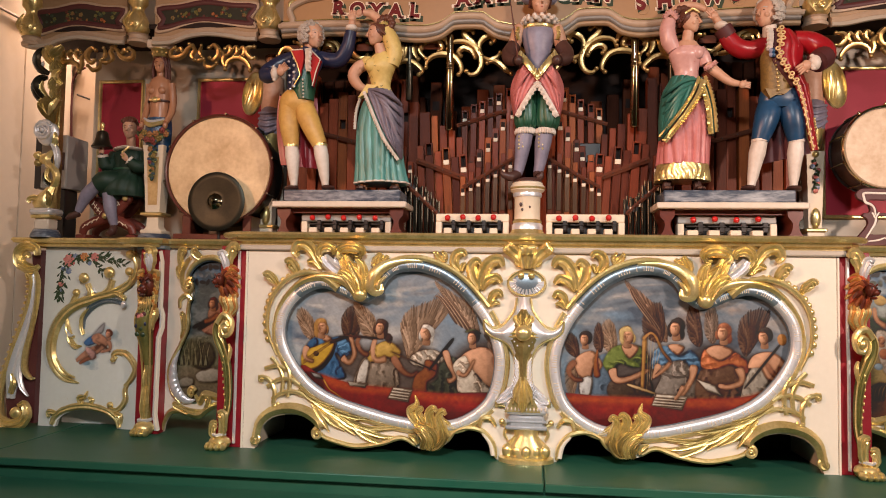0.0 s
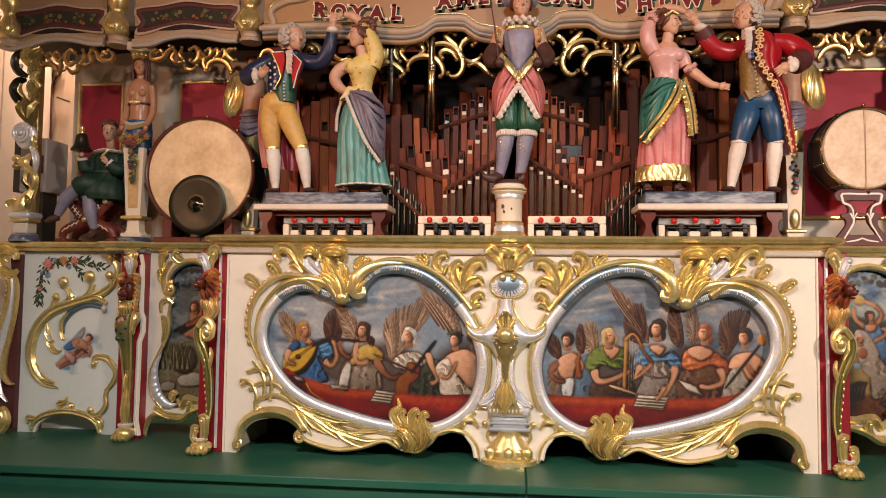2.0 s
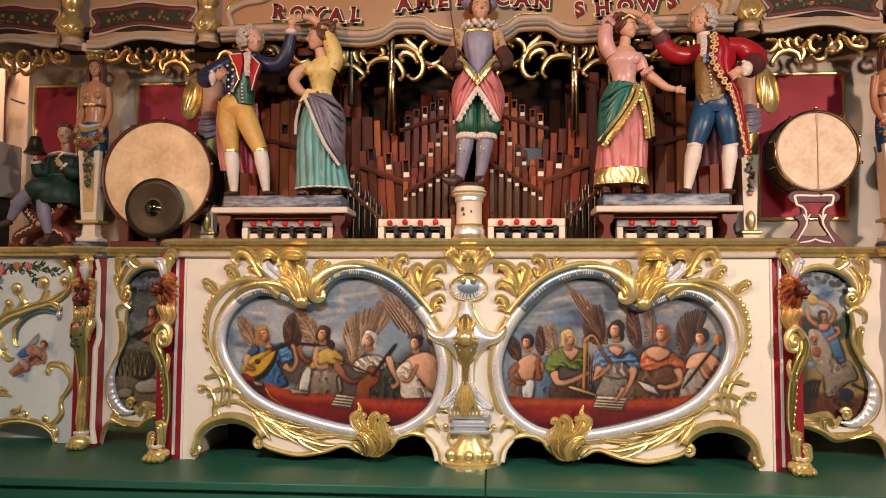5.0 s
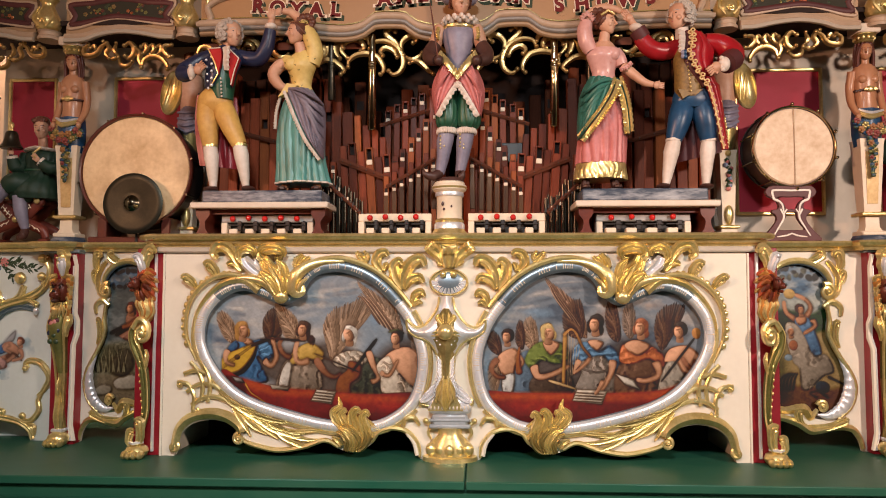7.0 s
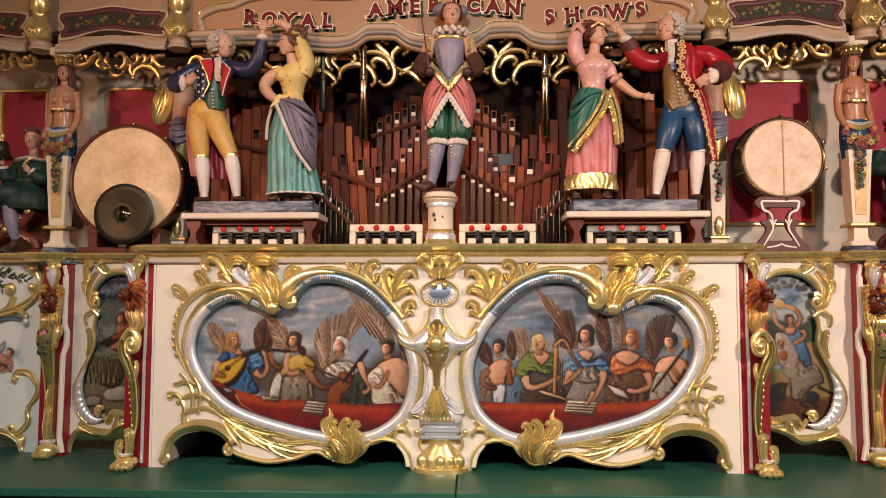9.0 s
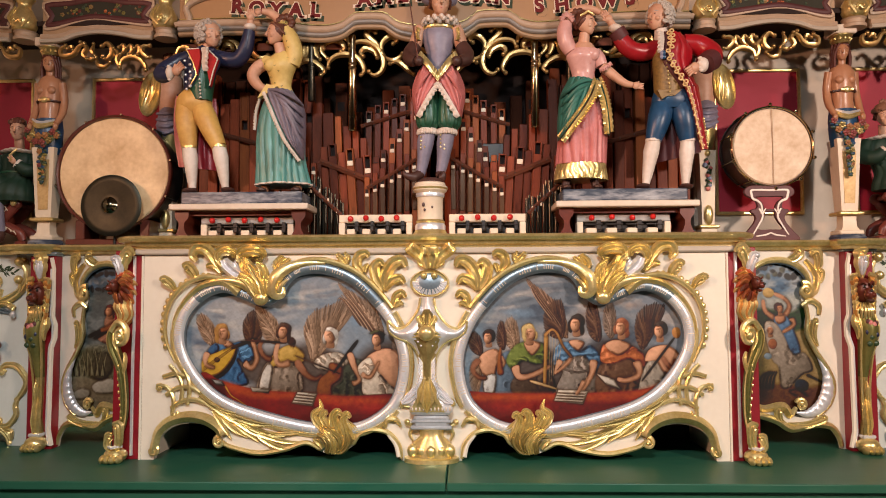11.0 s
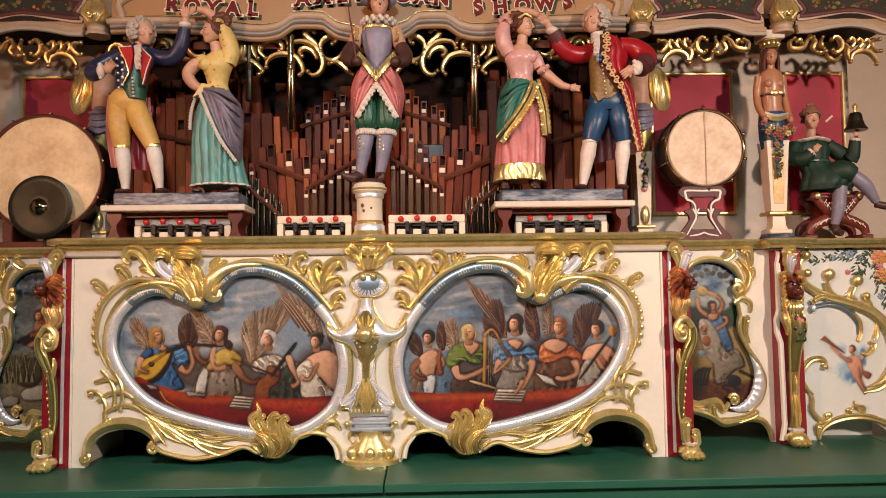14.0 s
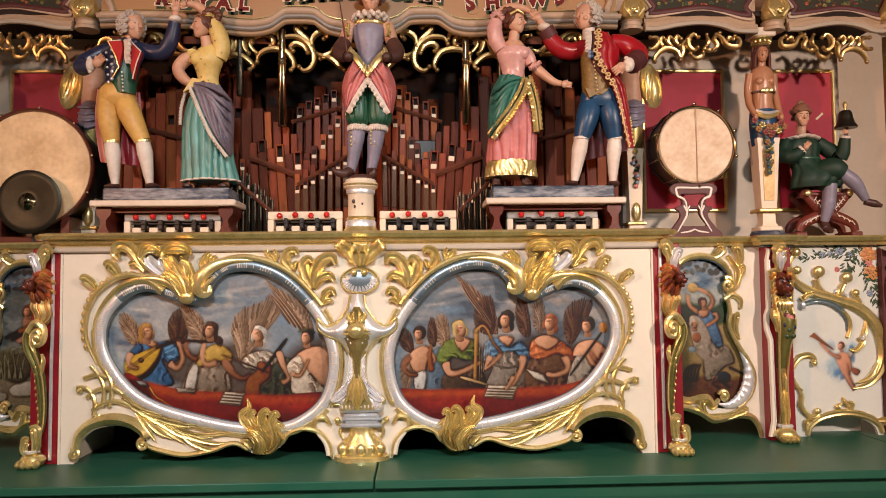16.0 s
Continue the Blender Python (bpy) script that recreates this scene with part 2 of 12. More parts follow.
LEAF_GREEN = material("leaf_green_paint", (0.035, 0.070, 0.028), 0.4, 0, (0.022, 0.038, 0.016), 20, 70, 0.1, 0.5)
ROSE_RED = material("painted_rose_red", (0.46, 0.08, 0.08), 0.4, 0, (0.62, 0.26, 0.22), 25, 70, 0.1, 0.6)
ROSE_BLUE = material("painted_flower_blue", (0.10, 0.16, 0.30), 0.4, 0, (0.30, 0.34, 0.42), 25, 70, 0.1, 0.6)
ROSE_GOLD = material("painted_flower_orange", (0.62, 0.30, 0.07), 0.4, 0, (0.45, 0.16, 0.06), 25, 70, 0.1, 0.6)


# ---- geometry helpers ----
def V(x, z, y=0.0):
    return Vector((x, y, z))


def spline(pts, n=6, closed=False):
    """A smooth curve through the points."""
    pts = [Vector(p) for p in pts]
    k = len(pts)
    out = []
    for i in range(k if closed else k - 1):
        p1, p2 = pts[i], pts[(i + 1) % k]
        p0 = pts[i - 1] if (i > 0 or closed) else p1 * 2 - p2
        p3 = pts[(i + 2) % k] if (i + 2 < k or closed) else p2 * 2 - p1
        for j in range(n):
            t = j / n
            out.append(0.5 * (2 * p1 + (p2 - p0) * t + (2 * p0 - 5 * p1 + 4 * p2 - p3) * t * t + (3 * p1 - p0 - 3 * p2 + p3) * t ** 3))
    if not closed:
        out.append(pts[-1])
    return out


def ramp_of(values, s):
    """The value at s (0 to 1) of a list spread evenly."""
    if not isinstance(values, (list, tuple)):
        return values
    u = s * (len(values) - 1)
    i = min(int(u), len(values) - 2)
    return values[i] + (values[i + 1] - values[i]) * (u - i)


class Shape:
    """Collects vertices and faces of one mesh, with a material for each face."""

    def __init__(self):
        self.v, self.f, self.m, self.mats = [], [], [], []

    def slot(self, mat):
        if mat not in self.mats:
            self.mats.append(mat)
        return self.mats.index(mat)

    def face(self, idx, k):
        self.f.append(tuple(idx))
        self.m.append(k)

    def rings(self, rings, mat, caps=True, closed=False):
        """Skin over closed rings of equal length."""
        k, o, n = self.slot(mat), len(self.v), len(rings[0])
        for r in rings:
            self.v.extend(Vector(p) for p in r)
        for i in range(len(rings) if closed else len(rings) - 1):
            a, b = o + i * n, o + ((i + 1) % len(rings)) * n
            for j in range(n):
                self.face((a + j, a + (j + 1) % n, b + (j + 1) % n, b + j), k)
        if caps and not closed:
            self.face([o + j for j in reversed(range(n))], k)
            self.face([o + (len(rings) - 1) * n + j for j in range(n)], k)
        return self

    def tube(self, path, rad, mat, seg=8, depth=1.0, plane=True, flute=0.0, lobes=4, closed=False, caps=True):
        """A tube along a path; in the panel's plane its depth runs along y."""
        path = [Vector(p) for p in path]
        n = len(path)
        rings = []
        for i, p in enumerate(path):
            t = (path[(i + 1) % n] - path[i - 1]) if closed else (path[min(i + 1, n - 1)] - path[max(i - 1, 0)])
            if t.length < 1e-9:
                t = Vector((0, 0, 1))
            t.normalize()
            ref = Vector((0, -1, 0)) if (plane or abs(t.y) < 0.8) else Vector((1, 0, 0))
            a = t.cross(ref)
            a = a.normalized() if a.length > 1e-4 else Vector((1, 0, 0))
            b = ref if plane else a.cross(t).normalized()
            r = ramp_of(rad, i / (n - 1))
            d = ramp_of(depth, i / (n - 1))
            ring = []
            for j in range(seg):
                w = 2 * math.pi * j / seg
                q = r * (1 + flute * math.cos(lobes * w))
                ring.append(p + a * (q * math.cos(w)) + b * (q * d * math.sin(w)))
            rings.append(ring)
        return self.rings(rings, mat, caps, closed)

    def loft(self, levels, mat, seg=20, pleats=0, pleat=0.0, turn=0.0, caps=True):
        """Levels (x, y, z, rx, ry) of elliptical sections; pleats deepen towards the last level."""
        rings = []
        for i, (x, y, z, rx, ry) in enumerate(levels):
            s = i / (len(levels) - 1)
            ring = []
            for j in range(seg):
                w = 2 * math.pi * j / seg + turn
                q = 1 + pleat * s * math.sin(pleats * w + 1.3 * math.sin(2 * w)) if pleats else 1
                ring.append((x + rx * q * math.cos(w), y + ry * q * math.sin(w), z))
            rings.append(ring)
        return self.rings(rings, mat, caps)

    def ball(self, c, r, mat, seg=10, rows=7):
        if not isinstance(r, (list, tuple)):
            r = (r, r, r)
        rings = []
        for i in range(rows + 1):
            a = math.pi * min(max(i / rows, 0.03), 0.97)
            rings.append([(c[0] + r[0] * math.sin(a) * math.cos(2 * math.pi * j / seg), c[1] + r[1] * math.sin(a) * math.sin(2 * math.pi * j / seg), c[2] + r[2] * math.cos(a)) for j in range(seg)])
        return self.rings(rings, mat)

    def box(self, lo, hi, mat, bevel=0.0):
        (x0, y0, z0), (x1, y1, z1) = lo, hi
        e = min(bevel, (x1 - x0) / 3, (y1 - y0) / 3, (z1 - z0) / 3)
        if e <= 0:
            return self.rings([[(x0, y0, z), (x1, y0, z), (x1, y1, z), (x0, y1, z)] for z in (z0, z1)], mat)
        def ring(z, q):
            return [(x0 + q, y0 + e, z), (x0 + e, y0 + q, z), (x1 - e, y0 + q, z), (x1 - q, y0 + e, z), (x1 - q, y1 - e, z), (x1 - e, y1 - q, z), (x0 + e, y1 - q, z), (x0 + q, y1 - e, z)]
        return self.rings([ring(z0, e * 0.9), ring(z0 + e, 0), ring(z1 - e, 0), ring(z1, e * 0.9)], mat)

    def lathe(self, profile, mat, centre=(0, 0, 0), seg=28, axis="z", squash=1.0):
        """Turn (radius, height) round an axis through the centre."""
        rings = []
        for r, h in profile:
            ring = []
            for j in range(seg):
                w = 2 * math.pi * j / seg
                p = (r * math.cos(w), r * math.sin(w) * squash, h) if axis == "z" else (r * math.cos(w), h, r * math.sin(w))
                ring.append((centre[0] + p[0], centre[1] + p[1], centre[2] + p[2]))
            rings.append(ring if axis == "z" else ring[::-1])
        return self.rings(rings, mat)

    def prism(self, outline, y0, y1, mat):
        """A convex-ish outline in x and z, from y0 (front) to y1."""
        return self.rings([[(p[0], y1, p[2]) for p in outline], [(p[0], y0, p[2]) for p in outline]], mat)

    def moulding(self, profile, path, mat):
        """A profile of (out, up) carried along a horizontal path of (x, y) points; out is to the right of the way."""
        rings = []
        n = len(path)
        pts = [Vector((p[0], p[1], 0)) for p in path]
        for i, p in enumerate(pts):
            d0 = (pts[i] - pts[max(i - 1, 0)]).normalized() if i > 0 else (pts[1] - pts[0]).normalized()
            d1 = (pts[min(i + 1, n - 1)] - pts[i]).normalized() if i < n - 1 else d0
            n0, n1 = Vector((d0.y, -d0.x, 0)), Vector((d1.y, -d1.x, 0))
            m = (n0 + n1)
            m = m / max(m.length_squared / 2, 0.3)
            rings.append([(p + m * o) + Vector((0, 0, u)) for o, u in profile])
        return self.rings(rings, mat)

    def acanthus(self, spine, width, mat, y=-0.012, bulge=0.5, lobes=4, thick=0.010, profile=(0.35, 0.8, 1.0, 0.9, 0.7, 0.3)):
        """A carved leaf along a spine of (x, z, forward) points: ribbed across, with scalloped edges."""
        pts = spline([(p[0], y - (p[2] if len(p) > 2 else 0.0), p[1]) for p in spine], 6)
        n = len(pts)
        us = [-1 + i / 7 for i in range(15)]
        rings = []
        for i, p in enumerate(pts):
            s = i / (n - 1)
            t = pts[min(i + 1, n - 1)] - pts[max(i - 1, 0)]
            t.y = 0
            t = t.normalized() if t.length > 1e-6 else Vector((0, 0, 1))
            side = Vector((t.z, 0, -t.x))
            w = 0.5 * width * ramp_of(list(profile), s)
            scallop = 1 + 0.22 * (abs(math.sin(lobes * math.pi * s)) - 0.6) * math.sin(math.pi * min(1, s * 1.02))
            ring = []
            for u in us:
                rib = 0.16 * math.cos(2.5 * 2 * math.pi * u / 1.0 * 0.5) + 0.05 * math.cos(5 * math.pi * u)
                h = w * (bulge * (1 - u * u) + rib * (1 - 0.4 * u * u))
                ring.append(p + side * (w * u * (scallop if abs(u) > 0.5 else 1 + (scallop - 1) * abs(u) * 2)) + t * (-0.25 * w * abs(u)) + Vector((0, -h - thick * 0.3, 0)))
            ring.append(p + side * (w * 0.9 * scallop) + t * (-0.22 * w) + Vector((0, thick, 0)))
            ring.append(p - side * (w * 0.9 * scallop) + t * (-0.22 * w) + Vector((0, thick, 0)))
            rings.append(ring)
        return self.rings(rings, mat)

    def leaf(self, spine, widths, mat, y=-0.012, roll=0.0, flutes=3, bulge=0.32, groove=0.24, lobes=0, thick=0.012, sweep=4.0):
        """A carved fluted leaf along (x, z, forward) points, its end rolled over towards the viewer."""
        pts = spline([(p[0], y - (p[2] if len(p) > 2 else 0.0), p[1]) for p in spine], 5)
        wid = [ramp_of(widths, i / (len(pts) - 1)) for i in range(len(pts))]
        if roll:
            d = (pts[-1] - pts[-2])
            d.y = 0
            d.normalize()
            end, last = pts[-1].copy(), wid[-1]
            for k in range(1, 9):
                a = sweep * k / 8
                q = roll * (1 - 0.06 * k)
                pts.append(end + d * (q * math.sin(a)) + Vector((0, -q * (1 - math.cos(a)), 0)))
                wid.append(last * (1 - 0.035 * k))
        n = len(pts)
        m = flutes * 4 + 1
        side = None
        rings = []
        for i, p in enumerate(pts):
            t = (pts[min(i + 1, n - 1)] - pts[max(i - 1, 0)]).normalized()
            flat = Vector((t.x, 0, t.z))
            if side is None or flat.length > 0.75:
                flat.normalize()
                side = Vector((flat.z, 0, -flat.x))
            nrm = side.cross(t).normalized()
            if i == 0 and nrm.y > 0:
                flip = -1
            elif i == 0:
                flip = 1
            nrm = nrm * flip
            s = i / (n - 1)
            w = 0.5 * wid[i]
            sc = 1 + (0.16 * (abs(math.sin(lobes * math.pi * s)) - 0.5) if lobes else 0)
            ring = []
            for j in range(m):
                u = -1 + 2 * j / (m - 1)
                h = bulge * (1 - u * u) + groove * (math.cos(2 * math.pi * flutes * 0.5 * u + (math.pi if flutes % 2 == 0 else 0)) * (1 - 0.35 * abs(u)))
                ring.append(p + side * (w * u * (1 + (sc - 1) * abs(u))) + nrm * (w * h))
            ring.append(p + side * (w * 0.88 * sc) - nrm * thick)
            ring.append(p - side * (w * 0.88 * sc) - nrm * thick)
            rings.append(ring)
        return self.rings(rings, mat)

    def plume(self, base, tip, bend, width, mat, fingers=5, y=-0.012, lift=0.03, curl=0.25):
        """A carved leaf from base to tip, bowed to one side and curling over at its end."""
        b, t = Vector((base[0], 0, base[1])), Vector((tip[0], 0, tip[1]))
        d = t - b
        u = d.normalized()
        side = Vector((u.z, 0, -u.x))
        h = -1 if bend > 0 else 1
        pts = []
        for p, f in ((b, 0.0), (b + d * 0.5 + side * bend * d.length, lift * 0.7), (t - side * h * curl * width * 0.1, lift), (t + u * curl * width * 0.15 + side * h * curl * width * 0.55, lift * 1.1), (t - u * curl * width * 0.35 + side * h * curl * width * 0.75, lift * 0.7)):
            pts.append((p.x, p.z, f))
        return self.leaf(pts, [width * k for k in (0.30, 0.80, 0.95, 0.80, 0.5)], mat, y, 0.0, 3, 0.36, 0.15, max(2, fingers - 1), 0.008)

    def volute(self, c, r, mat, turns=1.4, start=0.0, hand=1, thick=0.3, y=-0.012, depth=1.0, eye=True):
        pts = []
        n = int(14 * turns)
        for i in range(n + 1):
            s = i / n
            w = start + hand * 2 * math.pi * turns * s
            q = r * (1 - 0.78 * s)
            pts.append((c[0] + q * math.cos(w), y - 0.012 * s, c[1] + q * math.sin(w)))
        self.tube(pts, [r * thick, r * thick * 0.8, r * thick * 0.5], mat, 7, depth)
        if eye:
            self.ball((c[0], y - 0.012, c[1]), r * 0.26, mat, 8, 5)
        return self

    def mirrored(self):
        s = Shape()
        s.v = [Vector((-p[0], p[1], p[2])) for p in self.v]
        s.f = [tuple(reversed(q)) for q in self.f]
        s.m, s.mats = list(self.m), list(self.mats)
        return s

    def moved(self, dx=0, dy=0, dz=0):
        s = Shape()
        s.v = [Vector((p[0] + dx, p[1] + dy, p[2] + dz)) for p in self.v]
        s.f, s.m, s.mats = list(self.f), list(self.m), list(self.mats)
        return s

    def turned(self, m):
        s = Shape()
        s.v = [m @ Vector(p) for p in self.v]
        s.f, s.m, s.mats = list(self.f), list(self.m), list(self.mats)
        return s

    def mesh(self, name, smooth=True, angle=40):
        me = bpy.data.meshes.new(name)
        me.from_pydata([tuple(p) for p in self.v], [], self.f)
        for m in self.mats:
            me.materials.append(m)
        me.polygons.foreach_set("material_index", self.m)
        if smooth:
            me.polygons.foreach_set("use_smooth", [True] * len(me.polygons))
            me.set_sharp_from_angle(angle=radians(angle))
        me.update()
        return me


def part(name, shape, parent=None, label="", smooth=True):
    """One mesh object; a part where it has a parent."""
    ob = new(name, shape.mesh(name, smooth) if isinstance(shape, Shape) else shape)
    if parent is not None:
        ob.parent = parent
    if label:
        tagged(ob, label)
    return ob


def thing(name, label, category, group="", kind="", shape=None):
    ob = new(name, shape.mesh(name) if shape else None)
    return tagged(ob, label, category, group, kind)


def plate(name, outlines, y0, y1, mat, parent=None, bevel=0.0, label=""):
    """A flat board in x and z with holes, its front at y0 and its back at y1."""
    cu = bpy.data.curves.new(name, "CURVE")
    cu.dimensions, cu.fill_mode = "2D", "BOTH"
    cu.extrude, cu.bevel_depth, cu.bevel_resolution, cu.offset = max((y1 - y0) / 2 - bevel, 0.0005), bevel, 1, -bevel
    for line in outlines:
        sp = cu.splines.new("POLY")
        sp.points.add(len(line) - 1)
        for q, p in zip(sp.points, line):
            q.co = (p[0], p[2], 0, 1)
        sp.use_cyclic_u = True
    tmp = bpy.data.objects.new(name, cu)
    scene.collection.objects.link(tmp)
    bpy.context.view_layer.update()
    me = bpy.data.meshes.new_from_object(tmp.evaluated_get(bpy.context.evaluated_depsgraph_get()))
    bpy.data.objects.remove(tmp)
    me.transform(Matrix(((1, 0, 0, 0), (0, 0, -1, (y0 + y1) / 2), (0, 1, 0, 0), (0, 0, 0, 1))))
    me.materials.clear()
    me.materials.append(mat)
    me.polygons.foreach_set("use_smooth", [False] * len(me.polygons))
    ob = new(name, me)
    if parent is not None:
        ob.parent = parent
    if label:
        tagged(ob, label)
    return ob


def mirror_x(pts):
    return [Vector((-p[0], p[1], p[2])) for p in reversed(list(pts))]


# ---- room and stage ----
def slab(name, lo, hi, mat, label, category, bevel=0.0):
    return thing(name, label, category, kind="structure", shape=Shape().box(lo, hi, mat, bevel))


slab("floor", (-9, -8, -0.80), (9, 3, -0.72), material("hall_floor_concrete", (0.30, 0.27, 0.24), 0.5, 0, None, 2, 30), "grey concrete floor of the hall", "floor")
slab("wall_north", (-9, 1.9, -0.72), (9, 2.1, 3.6), BOARD, "cream painted wall behind the organ", "wall")
# out of view: these walls and the ceiling only limit the bounced light
slab("wall_south", (-9, -8.2, -0.72), (9, -8, 3.6), HALL, "unseen brown wall of the hall, darkened to cut bounced light", "wall")
slab("wall_west", (-9.2, -8, -0.72), (-9, 2.1, 3.6), HALL, "unseen brown side wall of the hall, darkened to cut bounced light", "wall")
slab("wall_east", (9, -8, -0.72), (9.2, 2.1, 3.6), HALL, "unseen brown side wall of the hall, darkened to cut bounced light", "wall")
slab("ceiling", (-9.2, -8.2, 3.6), (9.2, 2.1, 3.7), HALL, "unseen brown hall ceiling, darkened to cut bounced light", "ceiling")

stage = thing("stage", "green painted wooden stage under the organ", "stage", kind="structure")
for x0, x1 in ((-4.9, -2.44), (-2.435, 0.075), (0.08, 2.54), (2.545, 5.0)):
    part("deck_board", Shape().box((x0, -0.40, -0.035), (x1, 1.85, 0.0), GREEN_FLOOR, 0.004), stage)
part("fascia", Shape().box((-4.9, -0.37, -0.72), (5.0, 1.8, -0.037), GREEN_FLOOR), stage)
part("lower_step", Shape().box((-4.9, -1.0, -0.13), (5.0, -0.372, -0.09), GREEN_FLOOR, 0.006), stage)
part("step_front", Shape().box((-4.9, -0.97, -0.72), (5.0, -0.374, -0.132), GREEN_FLOOR), stage)

PARTITION = material("warm_cream_boards", (0.70, 0.56, 0.43), 0.5, 0, (0.60, 0.46, 0.34), 2, 30, 0.06, 0.4)
# cream boarded partitions beside and behind the organ's ends
partition = thing("partition", "cream boarded partition beside the organ", "wall", kind="structure")
for s in (-1, 1):
    for i in range(3):
        x0 = 2.70 + i * 0.44
        lo, hi = (x0, x0 + 0.436) if s > 0 else (-x0 - 0.436, -x0)
        part("wall_board", Shape().box((lo, 0.92, 0.0), (hi, 0.96, 3.2), PARTITION, 0.004), partition)
side_wall = thing("side_wall", "cream painted board wall at the organ's end", "wall", kind="structure")
for i in range(5):
    y0 = -1.31 + i * 0.444
    part("wall_board", Shape().box((-2.99, y0, 0.0), (-2.95, y0 + 0.44, 3.2), BOARD, 0.004), side_wall)
arch = thing("arched_frame", "cream arched door frame on the boards behind the organ", "door frame", kind="structure")
for pts, r_, m_ in ((((-2.977, 1.715), (-2.988, 1.955), (-2.99, 2.066), (-2.974, 2.14), (-2.941, 2.188), (-2.887, 2.213)), 0.014, BOARD), (((-2.938, 1.715), (-2.948, 1.936), (-2.95, 2.047), (-2.933, 2.11), (-2.904, 2.15), (-2.861, 2.168)), 0.007, MAROON)):
    part("moulding", Shape().tube(spline([V(x, z, 0.905) for x, z in pts], 5), r_, m_, 8, 1.0), arch)
part("latch_bar", Shape().tube([V(-2.908, 1.991, 0.900), V(-2.82, 1.96, 0.900)], 0.006, BLACK, 6), arch, "thin dark bar")
conduit = thing("conduit", "thin metal conduit running along the board wall", "pipe")
part("tube", Shape().tube([(-2.935, -1.2, 2.30), (-2.935, 0.90, 2.30)], 0.008, material("dull_metal", (0.35, 0.33, 0.31), 0.4, 1.0), 8, 1, False), conduit)


# ---- painter for the canvases ----
def smooth_noise(x, z, freq, seed):
    r = np.random.RandomState(seed)
    g = r.rand(64, 64)
    u, w = x * freq, z * freq
    i, j = np.floor(u).astype(int), np.floor(w).astype(int)
    a, b = u - i, w - j
    a, b = a * a * (3 - 2 * a), b * b * (3 - 2 * b)
    return (g[i % 64, j % 64] * (1 - a) * (1 - b) + g[(i + 1) % 64, j % 64] * a * (1 - b) + g[i % 64, (j + 1) % 64] * (1 - a) * b + g[(i + 1) % 64, (j + 1) % 64] * a * b) - 0.5


def cloudy(x, z, freq, seed, octaves=4):
    return sum(smooth_noise(x + 3.1 * k, z + 1.7 * k, freq * 2 ** k, seed + k) / 2 ** k for k in range(octaves))


